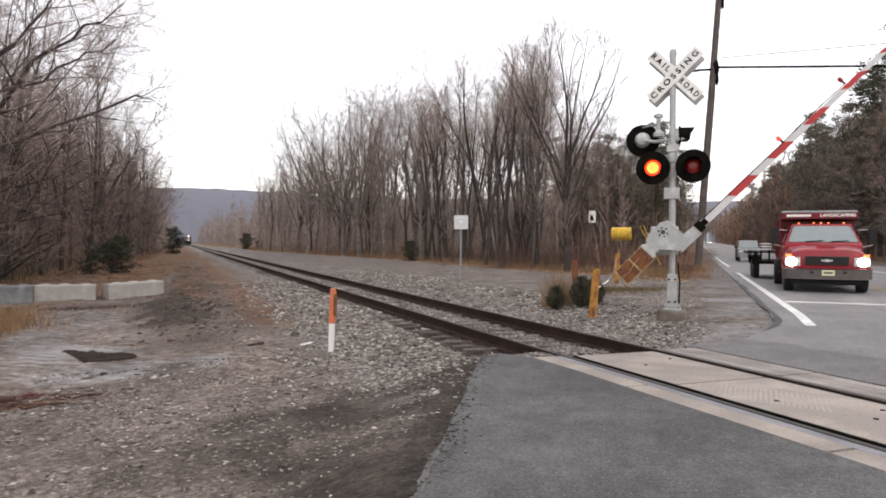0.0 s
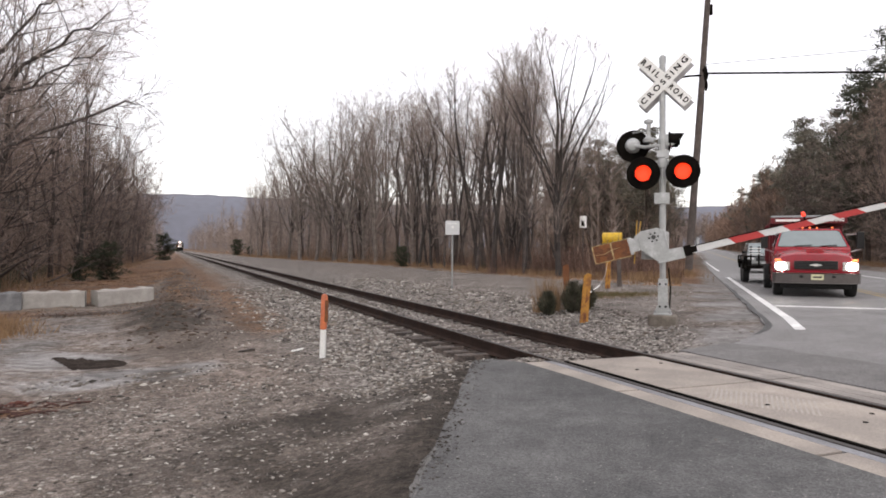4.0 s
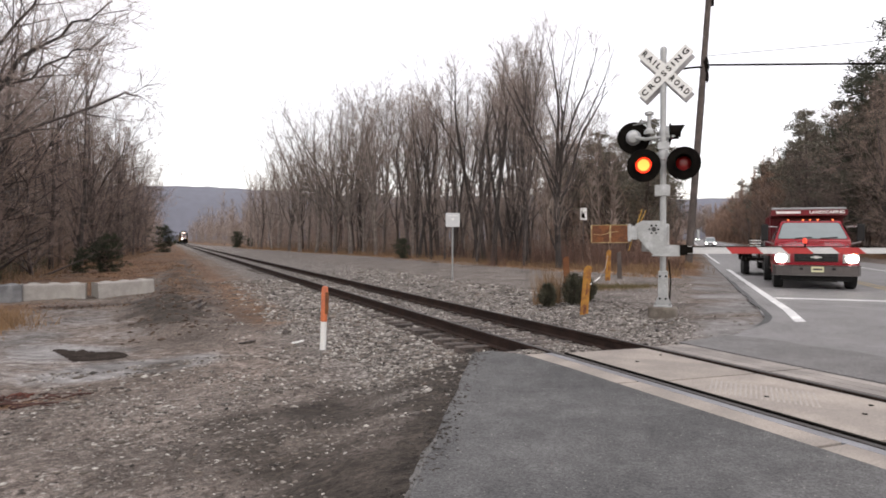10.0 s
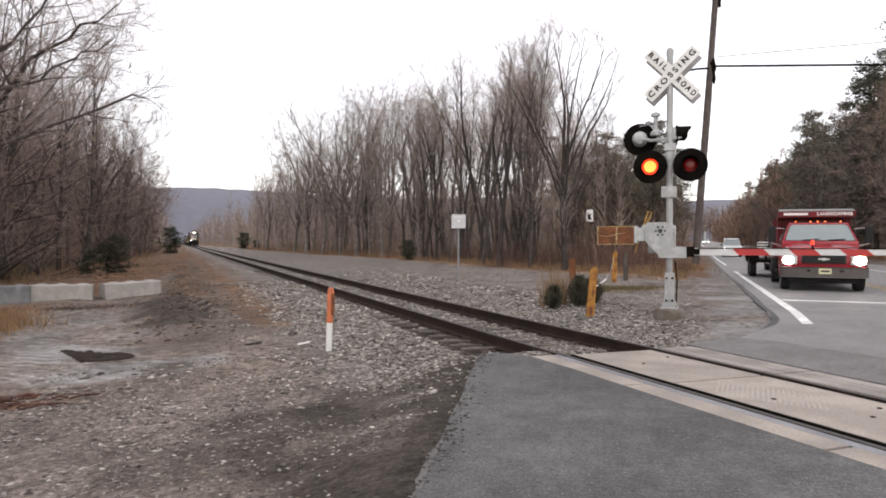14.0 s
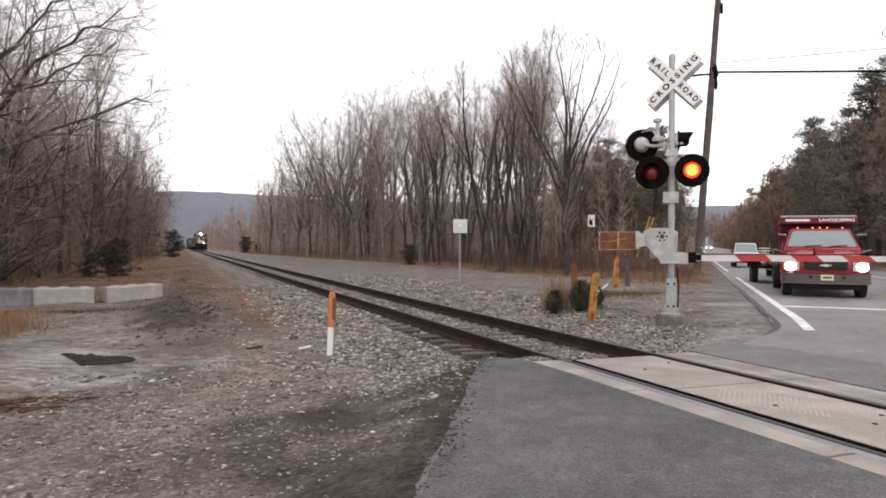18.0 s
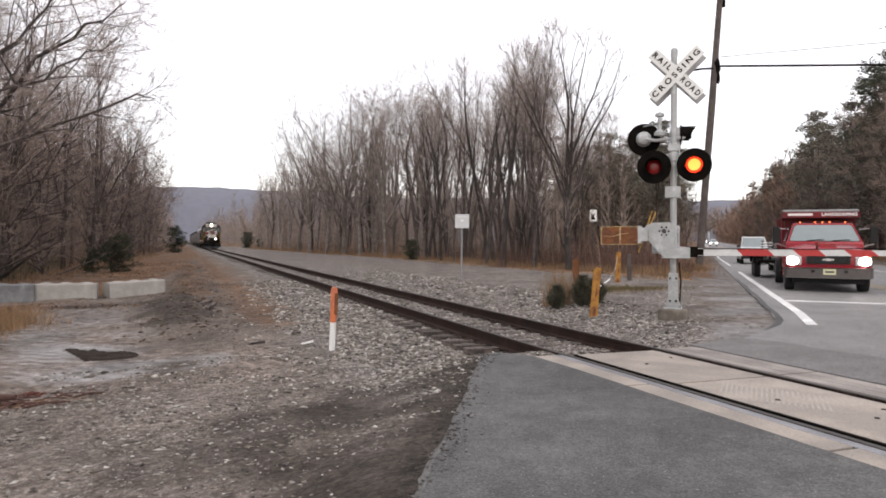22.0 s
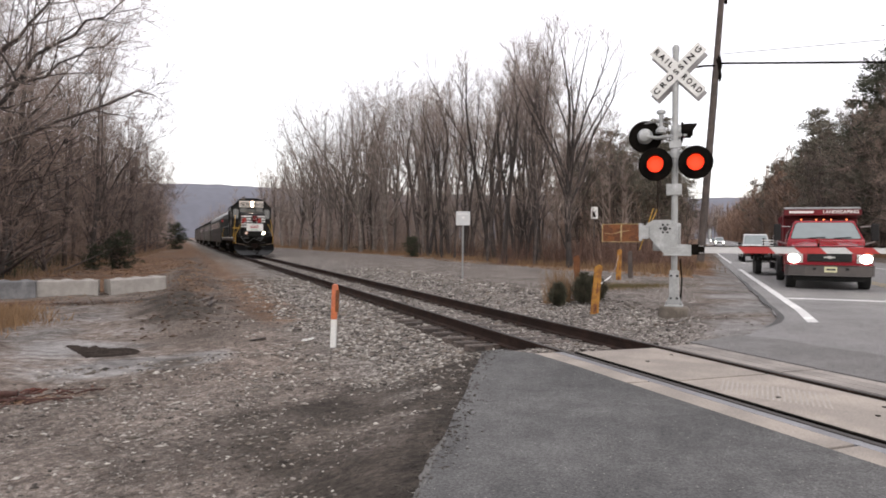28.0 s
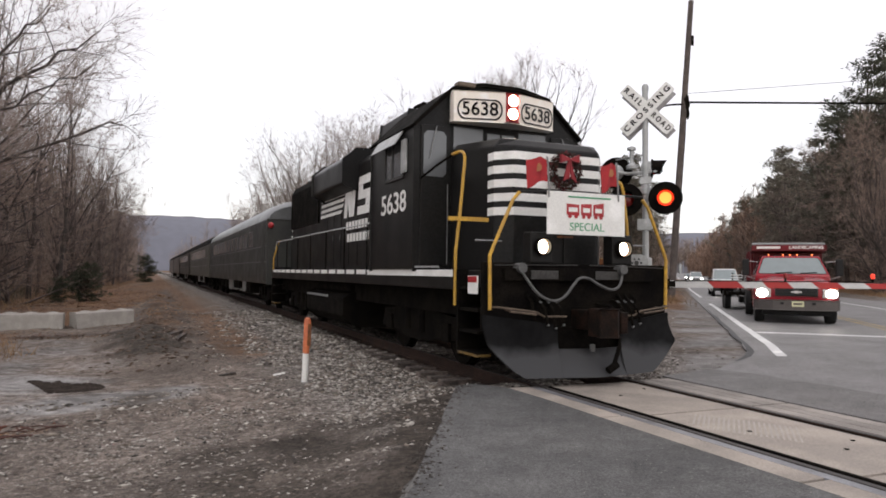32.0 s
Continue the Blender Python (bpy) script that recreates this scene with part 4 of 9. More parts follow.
    for s in (-1, 1):
        part("uncoupling_lever", Shape().tube([(s * 1.40, 0.46, 1.02), (s * 1.34, 0.30, 1.02), (s * 0.84, 0.26, 0.96), (s * 0.72, 0.26, 0.90), (s * 0.40, 0.22, 0.90)], 0.013), BRONZE, lo)
        part("drop_step", Shape().tube([(s * 1.22, 0.42, 1.0), (s * 1.22, 0.24, 0.97), (s * 0.86, 0.22, 0.93), (s * 0.86, 0.42, 0.95)], 0.014), BRONZE, lo)
        part("deck_plate", Shape().box(min(s * 0.30, s * 0.72) - 0.1, max(s * 0.30, s * 0.72) - 0.1, 0.425, 0.442, 1.385, 1.50), SCUFFED, lo, "scuffed grey plate under the front deck", bevel=0.004)
        part("deck_chain", Shape().tube([(s * 1.36, 0.43, 1.56), (s * 0.9, 0.42, 1.57), (s * 0.1, 0.42, 1.58)], 0.007), SCUFFED, lo)
    # corner steps, with yellow edges
    for s in (-1, 1):
        for yy in (0.62, 16.4):
            for k in range(4):
                part("step", Shape().box(min(s * 1.02, s * 1.48), max(s * 1.02, s * 1.48), yy + 0.05, yy + 0.62, 0.36 + 0.29 * k, 0.40 + 0.29 * k), UNDER, lo)
            part("step_back", Shape().box(min(s * 1.0, s * 1.03), max(s * 1.0, s * 1.03), yy, yy + 0.68, 0.3, 1.5), UNDER, lo)
            part("step_side", Shape().box(min(s * 1.0, s * 1.5), max(s * 1.0, s * 1.5), yy + 0.64, yy + 0.70, 0.3, 1.5), UNDER, lo)
            part("step_edge", Shape().box(min(s * 1.30, s * 1.5), max(s * 1.30, s * 1.5), yy + 0.02, yy + 0.64, 0.355, 0.385), GRIMYELLOW, lo, "dirty yellow step edge")
    part("warning_plate", Shape().box(-1.512, -1.49, 0.64, 0.92, 1.18, 1.42), WHITE, lo, "red and white warning plate")
    part("plate_mark", Shape().box(-1.516, -1.512, 0.65, 0.91, 1.33, 1.41), RED, lo)
    # white stripe along the sill
    part("sill_stripe", Shape().box(-1.508, -1.5, 1.45, 5.6, 1.40, 1.50), WHITE, lo, "white reflective sill stripe")
    y = 5.75
    while y < 16.9:
        part("sill_stripe", Shape().box(-1.508, -1.5, y, y + 0.62, 1.41, 1.50), WHITE, lo)
        y += 0.80
    part("walkway_edge", Shape().box(-1.53, -1.40, 2.2, 5.4, 1.53, 1.56), SILVER, lo)
    # nose
    plan = [(-0.92, 2.9), (-0.92, 1.34), (-0.72, 1.1), (0.72, 1.1), (0.92, 1.34), (0.92, 2.9)]
    n = len(plan)

    def nose_z(y):
        return 3.27 + (y - 1.1) * 0.10
    v = [(x, y, 1.5) for x, y in plan] + [(x, y, nose_z(y)) for x, y in plan] + [(x * 0.88, max(1.24, y), nose_z(y) + 0.13) for x, y in plan]
    f = [(i, (i + 1) % n, n + (i + 1) % n, n + i) for i in range(n)] + [(n + i, n + (i + 1) % n, 2 * n + (i + 1) % n, 2 * n + i) for i in range(n)]
    f += [tuple(range(n - 1, -1, -1)), tuple(range(2 * n, 3 * n))]
    part("short_hood", Shape().add(v, f), BLACK, lo, bevel=0.03)
    for k, z in enumerate((3.09, 2.89, 2.69, 2.49, 2.29)):
        s = Shape()
        path = [(-0.928, 1.52), (-0.925, 1.33), (-0.725, 1.094), (0.725, 1.094), (0.925, 1.33), (0.928, 1.52)]
        for i in range(5):
            if k >= 3 and i >= 3:
                break
            p, q = path[i], path[i + 1]
            if k >= 3 and i == 2:
                q = (-0.06, q[1])
            s.add([(p[0], p[1], z), (q[0], q[1], z), (q[0], q[1], z + 0.115), (p[0], p[1], z + 0.115)], [(0, 1, 2, 3)])
            s.add([(p[0] * 0.99, p[1] + 0.006, z), (q[0] * 0.99, q[1] + 0.006, z), (q[0] * 0.99, q[1] + 0.006, z + 0.115), (p[0] * 0.99, p[1] + 0.006, z + 0.115)], [(3, 2, 1, 0)])
        part("nose_stripe", s, WHITE, lo, "white nose stripe")
    part("nose_door", Shape().box(0.10, 0.66, 1.075, 1.1, 1.55, 2.28), BLACK, lo, bevel=0.01)
    # cab
    sec = [(-1.55, 1.5), (-1.55, 3.88), (-0.90, 4.48), (-0.36, 4.60), (0.36, 4.60), (0.90, 4.48), (1.55, 3.88), (1.55, 1.5)]
    cab = part("cab", Shape().prism(sec, 2.9, 5.25, "y"), BLACK, lo, bevel=0.03)
    roof = [(-1.60, 3.86), (-0.92, 4.52), (-0.36, 4.64), (0.36, 4.64), (0.92, 4.52), (1.60, 3.86), (1.57, 3.83), (0.90, 4.47), (0.35, 4.59), (-0.35, 4.59), (-0.90, 4.47), (-1.57, 3.83)]
    part("cab_roof", Shape().prism(roof, 2.82, 5.3, "y"), UNDER, lo)
    part("roof_edge", Shape().tube([(-1.60, 2.85, 3.86), (-0.92, 2.85, 4.53), (-0.36, 2.85, 4.65), (0.36, 2.85, 4.65), (0.92, 2.85, 4.53), (1.60, 2.85, 3.86)], 0.012), UNDER, lo)
    part("roof_hatch", Shape().box(-0.84, -0.52, 2.80, 3.0, 4.55, 4.63), BRONZE, lo, "tarnished roof lamp box", bevel=0.02)
    part("roof_vent", Shape().box(-0.28, 0.62, 3.3, 4.5, 4.62, 4.70), UNDER, lo, bevel=0.02)
    for name, x0, x1, z0, z1 in (("windscreen", -0.88, -0.34, 3.44, 3.88), ("windscreen", 0.34, 0.88, 3.44, 3.88), ("centre_window", -0.26, -0.02, 3.50, 3.82), ("centre_window", 0.02, 0.26, 3.50, 3.82)):
        part(name, Shape().box(x0, x1, 2.885, 2.90, z0, z1), SKYGREYGLASS, cab, "grey cab window", bevel=0.006)
        part("window_gasket", Shape().box(x0 - 0.03, x1 + 0.03, 2.892, 2.905, z0 - 0.03, z1 + 0.03), RUBBER, cab)
    for s in (-1, 1):
        a, b = sorted((s * 1.46, s * 0.98))
        door = part("door", Shape().box(a, b, 2.87, 2.9, 1.58, 3.86), BLACK, cab, bevel=0.01)
        pane = [(a + 0.10, 3.02), (b - 0.10, 3.02), (b - 0.04, 3.08), (b - 0.04, 3.70), (b - 0.10, 3.77), (a + 0.10, 3.77), (a + 0.04, 3.70), (a + 0.04, 3.08)]
        part("door_window", Shape().prism(pane, 2.86, 2.872, "y"), SKYGREYGLASS, door, "tall rounded door window")
        part("door_edge", Shape().box(b - 0.012, b, 2.862, 2.872, 1.6, 2.9), GREYMETAL, door)
        part("wiper", Shape().tube([(s * 1.2, 2.84, 3.84), (s * 1.26, 2.84, 3.6), (s * 1.32, 2.845, 3.32)], 0.01), GREYMETAL, cab)
        sx = s * 1.552
        for y0, y1 in ((3.46, 3.96), (4.0, 4.36)):
            part("side_window", Shape().box(min(sx, s * 1.56), max(sx, s * 1.56), y0, y1, 3.10, 3.70), DARKGLASS, cab, "dark sliding cab window")
        part("window_shield", Shape().box(min(s * 1.56, s * 1.60), max(s * 1.56, s * 1.60), 3.24, 3.46, 3.12, 3.68), SILVER, cab, "silver wind deflector beside the window", bevel=0.006)
        fr = Shape()
        for y0, y1, z0, z1 in ((3.42, 4.40, 3.05, 3.10), (3.42, 4.40, 3.71, 3.75), (3.42, 3.46, 3.10, 3.71), (4.36, 4.40, 3.10, 3.71), (3.96, 4.0, 3.10, 3.71)):
            fr.box(min(s * 1.55, s * 1.575), max(s * 1.55, s * 1.575), y0, y1, z0, z1)
        part("window_frame", fr, SCUFFED, cab)
        part("sunshade", Shape().prism([(s * 1.57, 3.83), (s * 1.72, 3.60), (s * 1.735, 3.605), (s * 1.59, 3.84)], 3.42, 4.75, "y"), SILVER, cab, "folded silver awning over the cab window")
    # The board's amber backlight is put into the warm second colour.
    BOARD = material("backlit_tint_board", (0.93, 0.92, 0.90), 0.5, 0, 0.04, 6, 40, 0.02, second=(0.86, 0.80, 0.72), amount=0.3)
    part("number_board", Shape().prism([(-0.96, 2.88), (-0.96, 2.72), (-0.13, 2.50), (0.13, 2.50), (0.93, 2.72), (0.93, 2.88)], 3.93, 4.44, "z"), BOARD, lo, "white number board over the windscreen", bevel=0.012)
    part("lamp_housing", Shape().prism([(-0.115, 2.47), (0.115, 2.47), (0.115, 2.52), (-0.115, 2.52)], 3.95, 4.43, "z"), RED, lo, "red-edged twin headlight housing", bevel=0.02)
    for z in (4.305, 4.085):
        part("headlight_bezel", Shape().lathe([(0.115, 0.0), (0.115, 0.035), (0.104, 0.035), (0.104, 0.0)], pose(0, 2.47, z, 90, 0, 0), 20), RED, lo)
        part("headlight_reflector", Shape().lathe([(0.104, 0.002), (0.083, 0.004)], pose(0, 2.47, z, 90, 0, 0), 24), LAMP_RIM, lo, "glowing reflector round the bulb")
        part("headlight", Shape().lathe([(0.084, 0.010), (0.05, 0.014), (0.004, 0.016)], pose(0, 2.47, z, 90, 0, 0), 20), LAMP_WHITE, lo, "lit white headlight")
    for s in (-1, 1):
        p0, p1 = Vector((s * 0.94, 2.715, 0)), Vector((s * 0.14, 2.495, 0))
        mid = (p0 + p1) / 2
        turn = math.degrees(math.atan2(-s * (p1.y - p0.y) * -1, abs(p1.x - p0.x)))
        face = pose(mid.x, mid.y - 0.006, 4.14, 90, 0, s * 15.4)
        oval = Shape()
        ring = [(math.copysign(0.255, c) + 0.125 * c, 0.172 * sn) for c, sn in ((math.cos(a), math.sin(a)) for a in np.linspace(0.01, 2 * math.pi + 0.01, 33)[:-1])]
        inner = [(x * 0.93, y * 0.86) for x, y in ring]
        oval.add([(x, y, 0.0) for x, y in ring] + [(x, y, 0.0) for x, y in inner], [(i, (i + 1) % 32, 32 + (i + 1) % 32, 32 + i) for i in range(32)])
        part("board_outline", oval, BLACK, lo, at=face)
        letters("5638", 0.31, face @ Matrix.Translation((0, 0, 0.004)), BLACK if s > 0 else UNDER, lo, "board_number", width=0.60, bold=0.003)
    letters("5638", 0.50, pose(-1.558, 3.95, 2.64, 90, 0, -90), WHITE, lo, "road_number", width=1.32, bold=0.006)
    # long hood
    hood = [(-0.86, 1.5), (-0.86, 4.05), (-0.72, 4.22), (0.72, 4.22), (0.86, 4.05), (0.86, 1.5)]
    lh = part("long_hood", Shape().prism(hood, 5.25, 16.95, "y"), BLACK, lo, bevel=0.02)
    part("radiator_section", Shape().prism([(-0.875, 2.9), (-0.885, 3.2), (-0.885, 4.12), (-0.74, 4.36), (0.74, 4.36), (0.885, 4.12), (0.885, 3.2), (0.875, 2.9)], 12.7, 16.9, "y"), UNDER, lh, bevel=0.02)
    part("blower_box", Shape().prism([(-0.9, 3.45), (-1.22, 3.6), (-1.22, 4.15), (-0.9, 4.42), (0.9, 4.42), (1.22, 4.15), (1.22, 3.6), (0.9, 3.45)], 8.6, 12.0, "y"), BLACK, lh, bevel=0.05)
    part("filter_hatch", Shape().prism([(-0.8, 4.1), (-0.75, 4.72), (0.75, 4.72), (0.8, 4.1)], 5.4, 7.2, "y"), BLACK, lh, bevel=0.03)
    part("exhaust_stack", Shape().box(-0.2, 0.2, 7.7, 8.3, 4.2, 4.55), UNDER, lh, bevel=0.02)
    part("horn", Shape().rod((-0.45, 5.35, 4.84), (-0.45, 5.9, 4.9), 0.06, 0.03).rod((-0.3, 5.35, 4.86), (-0.3, 5.85, 4.92), 0.05, 0.025).rod((-0.38, 5.6, 4.6), (-0.38, 5.6, 4.86), 0.025), UNDER, lo)
    for yy in (13.6, 15.6):
        part("radiator_fan", Shape().lathe([(0.62, 0), (0.62, 0.12), (0.5, 0.16)], Matrix.Translation((0, yy, 4.36))), UNDER, lh)
    y = 5.5
    while y < 12.4:
        part("hood_door", Shape().box(-0.874, -0.86, y, y + 0.72, 1.62, 3.1), BLACK, lh, bevel=0.005)
        part("door_latch", Shape().box(-0.885, -0.874, y + 0.06, y + 0.10, 2.3, 2.42), GREYMETAL, lh)
        y += 0.77
    for k in range(7):
        part("radiator_shutter", Shape().box(-0.892, -0.883, 13.0, 16.5, 3.32 + k * 0.11, 3.38 + k * 0.11), UNDER, lh)
    for k in range(4):
        part("reflector", Shape().box(-0.872, -0.86, 16.8, 16.93, 2.55 + 0.28 * k, 2.70 + 0.28 * k), WHITE, lh, "white reflector strip")
    # markings: slanted bars, block shapes and rows of bars
    for k in range(5):
        z = 2.98 + 0.15 * k
        part("marking", Shape().prism([(12.45 - 0.05 * k, z), (10.15 - 0.12 * k, z), (9.98 - 0.12 * k, z + 0.085), (12.42 - 0.05 * k, z + 0.085)], -0.882, -0.876, "x"), WHITE, lo, "white slanted marking bar")
    for k, poly in enumerate(([(9.80, 2.82), (9.50, 2.82), (9.30, 3.72), (9.60, 3.72)], [(9.62, 3.72), (9.20, 3.72), (8.86, 2.82), (9.28, 2.82)], [(9.16, 2.82), (8.86, 2.82), (8.66, 3.72), (8.96, 3.72)],
                 [(8.46, 3.52), (7.46, 3.52), (7.42, 3.72), (8.40, 3.72)], [(8.50, 3.18), (7.52, 3.18), (7.48, 3.38), (8.46, 3.38)], [(8.56, 2.82), (7.58, 2.82), (7.54, 3.02), (8.52, 3.02)], [(8.46, 3.385), (8.10, 3.385), (8.08, 3.515), (8.44, 3.515)], [(7.88, 3.025), (7.54, 3.025), (7.52, 3.175), (7.86, 3.175)])):
        part("marking", Shape().prism(poly, -0.892 - 0.002 * (k == 1), -0.886, "x"), WHITE, lo, "white block marking")
    for row, z in enumerate((2.50, 2.20)):
        yy = 9.55 - 0.1 * row
        for k in range(7 if row == 0 else 8):
            part("marking", Shape().box(-0.892, -0.886, yy - 0.20, yy, z, z + 0.2), WHITE, lo, "short white marking bar")
            yy -= 0.275
    # walkway handrails
    part("handrail", Shape().tube([(-1.46, 5.6, 2.42), (-1.46, 9, 2.44), (-1.46, 13, 2.44), (-1.46, 16.4, 2.44), (-1.46, 16.75, 2.2)], 0.017), SILVER, lo, "thin pale walkway handrail")
    for yy in np.arange(5.8, 16.6, 1.75):
        part("stanchion", Shape().rod((-1.46, yy, 1.5), (-1.46, yy, 2.43), 0.014, n=6), UNDER, lo)
    # front and step handrails
    for s in (-1, 1):
        part("corner_handrail", Shape().tube([(s * 1.42, 0.44, 0.98), (s * 1.43, 0.44, 1.68), (s * 1.38, 0.44, 1.80), (s * 1.10, 0.44, 2.42), (s * 1.0, 0.44, 2.53)], 0.024, 8), YELLOW, lo, "yellow bent handrail")
        top = 3.21 if s < 0 else 2.95
        part("step_handrail", Shape().tube([(s * 1.50, 1.36, 1.0), (s * 1.50, 1.36, 1.75), (s * 1.44, 1.36, 2.3), (s * 1.38, 1.36, top - 0.21), (s * 1.37, 1.37, top - 0.12), (s * 1.37, 1.40, top - 0.06), (s * 1.37, 1.46, top - 0.02), (s * 1.375, 1.54, top), (s * 1.39, 1.75, top - 0.01)], 0.024, 8), YELLOW, lo, "yellow step handrail")
        part("cab_handrail", Shape().tube([(s * 1.39, 1.75, top - 0.01), (s * 1.43, 2.3, top - 0.11), (s * 1.46, 2.86, top - 0.23)], 0.018, 8), UNDER, lo)
        part("rear_handrail", Shape().tube([(s * 1.45, 17.1, 0.7), (s * 1.45, 17.1, 1.9), (s * 1.3, 17.1, 2.45), (s * 1.3, 16.8, 2.5)], 0.024, 8), YELLOW, lo, "yellow bent handrail")
        if s < 0:
            part("crossbar", Shape().box(min(s * 1.0, s * 1.62), max(s * 1.0, s * 1.62), 1.33, 1.38, 2.19, 2.25), YELLOW, lo, "yellow crossbar")
        part("grab_iron", Shape().rod((s * 1.42, 0.9, 1.9), (s * 1.02, 0.9, 1.9), 0.013, n=6), GREYMETAL, lo)
    part("front_rail", Shape().tube([(-1.0, 0.44, 2.53), (-0.5, 0.44, 2.56), (0.5, 0.44, 2.57), (1.0, 0.44, 2.57)], 0.018), BLACK, lo)
    # ditch lights
    for s, x in ((-1, -0.62), (1, 0.70)):
        part("lamp_box", Shape().box(x - 0.17, x + 0.17, 0.50, 0.72, 1.60, 2.02), BLACK, lo, bevel=0.02)
        part("ditch_bezel", Shape().lathe([(0.125, 0.0), (0.125, 0.085), (0.102, 0.085), (0.102, 0.0)], pose(x, 0.50, 1.82, 90, 0, 0), 20), UNDER, lo)
        part("ditch_reflector", Shape().lathe([(0.102, 0.002), (0.081, 0.004)], pose(x, 0.50, 1.82, 90, 0, 0), 24), LAMP_RIM, lo, "glowing reflector round the bulb")
        part("ditch_lens", Shape().lathe([(0.084, 0.004), (0.05, 0.007), (0.004, 0.008)], pose(x, 0.50, 1.82, 90, 0, 0), 24), DIMLENS, lo, "dim clear lens")
        DITCH.append(part("ditch_light", Shape().lathe([(0.082, 0.010), (0.05, 0.014), (0.004, 0.016)], pose(x, 0.50, 1.82, 90, 0, 0), 24), LAMP_WHITE, lo, "lit white ditch light"))
    # banner, flags and wreath on the nose
    bn = part("banner", Shape().box(-0.60, 0.66, 0.395, 0.415, 1.99, 2.57), WHITE, lo, "white hand-painted banner board", bevel=0.004)
    part("banner_hook", Shape().tube([(-0.58, 0.39, 2.48), (-0.60, 0.38, 2.85), (-0.62, 0.38, 3.02)], 0.012), GREYMETAL, bn)
    part("banner_hook", Shape().tube([(0.55, 0.39, 2.48), (0.52, 0.38, 2.85), (0.50, 0.38, 3.02)], 0.012), GREYMETAL, bn)
    for k, (x, w) in enumerate(((-0.30, 0.20), (-0.07, 0.17), (0.13, 0.17))):
        part("painted_block", Shape().prism([(x, 2.26), (x + w, 2.25), (x + w, 2.40 + 0.02 * k), (x, 2.41)], 0.388, 0.394, "y"), RED, bn, "red painted block")
        part("painted_block", Shape().prism([(x + 0.03, 2.30), (x + w - 0.03, 2.30), (x + w - 0.03, 2.36), (x + 0.03, 2.36)], 0.384, 0.388, "y"), WHITE, bn)
        for e in (0.25, 0.75):
            part("painted_wheel", Shape().rod((x + w * e, 0.388, 2.24), (x + w * e, 0.394, 2.24), 0.028, n=10), RED, bn)
    letters("SPECIAL", 0.155, pose(0.03, 0.392, 2.095, 90, 0, 0), GREEN, bn, "banner_word", width=0.56)
    part("painted_line", Shape().box(-0.28, 0.42, 0.39, 0.394, 2.495, 2.515), GREEN, bn)
    EMBLEM = material("faded_gold_emblem", (0.40, 0.16, 0.07), 0.8, 0, 0.2, 12, 60, 0.05)
    REDCLOTH = material("red_flag_cloth", (0.38, 0.022, 0.028), 0.8, 0, 0.12, 8, 60, 0.1)
    for s, x0, x1 in ((-1, -0.62, -0.94), (1, 0.50, 0.24)):
        v = []
        for i in range(7):
            for j in range(5):
                u, w = i / 6, j / 4
                v.append((x0 + (x1 - x0) * u, 0.36 + 0.04 * math.sin(u * 6 + w), 2.68 + 0.30 * w - 0.08 * u * (1 - w) + 0.03 * math.sin(u * 5)))
        f = [(i * 5 + j, i * 5 + 5 + j, i * 5 + 6 + j, i * 5 + 1 + j) for i in range(6) for j in range(4)]
        fl = part("flag", Shape().add(v, f), REDCLOTH, lo, "small red flag on a staff", smooth=True)
        part("emblem", Shape().rod(((x0 + x1) / 2, 0.335, 2.86), ((x0 + x1) / 2, 0.345, 2.86), 0.055, n=12), EMBLEM, fl, "round faded gold emblem")
    BOWRED = material("dark_red_ribbon", (0.26, 0.014, 0.022), 0.6, 0, 0.15, 8, 60, 0.1)
    wr = Shape()
    WREATH = island_material("wreath_needles", [(0.02, 0.03, 0.02), (0.08, 0.02, 0.022), (0.03, 0.045, 0.026), (0.13, 0.015, 0.02), (0.05, 0.03, 0.028)])
    rnd = random.Random(5)
    for _ in range(900):
        a, b = rnd.uniform(0, 2 * math.pi), rnd.uniform(0, 2 * math.pi)
        cr = Vector((0.06 + 0.215 * math.cos(a), 0.98, 2.95 + 0.225 * math.sin(a)))
        o = Vector((math.cos(a) * math.cos(b), -math.sin(b), math.sin(a) * math.cos(b))) * rnd.uniform(0.05, 0.10)
        t = Vector((-math.sin(a), 0, math.cos(a))) * rnd.uniform(-0.05, 0.05)
        p = cr + o
        w = Vector((rnd.uniform(-1, 1), rnd.uniform(-1, 1), rnd.uniform(-1, 1))) * 0.018
        wr.add([cr + o * 0.3 + w, cr + o * 0.3 - w, p + t], [(0, 1, 2)])
    wreath = part("wreath", wr, WREATH, lo, "dark evergreen wreath with a red bow")
    part("bow", Shape().prism([(-0.12, 3.10), (0.03, 3.04), (0.18, 3.11), (0.18, 2.99), (0.03, 3.02), (-0.12, 2.98)], 0.84, 0.90, "y").prism([(0.0, 3.03), (-0.08, 2.72), (0.02, 2.76), (0.06, 3.03)], 0.86, 0.88, "y").prism([(0.03, 3.03), (0.14, 2.70), (0.05, 2.76), (0.02, 3.03)], 0.85, 0.87, "y"), BOWRED, wreath, "red ribbon bow", at=Matrix.Translation((0.03, 0, 0.07)))
    # tank and bogies
    tank = [(-1.2, 0.95), (-1.42, 0.85), (-1.42, 0.45), (-1.1, 0.22), (1.1, 0.22), (1.42, 0.45), (1.42, 0.85), (1.2, 0.95)]
    part("fuel_tank", Shape().prism(tank, 7.6, 11.6, "y"), UNDER, lo, bevel=0.03)
    part("tank_step", Shape().box(-1.44, -1.40, 9.2, 11.5, 0.84, 0.89), GREYMETAL, lo)
    part("air_reservoir", Shape().rod((-1.15, 7.7, 1.1), (-1.15, 11.5, 1.1), 0.13, n=12), UNDER, lo)
    bogie(lo, 3.95, 2.75)
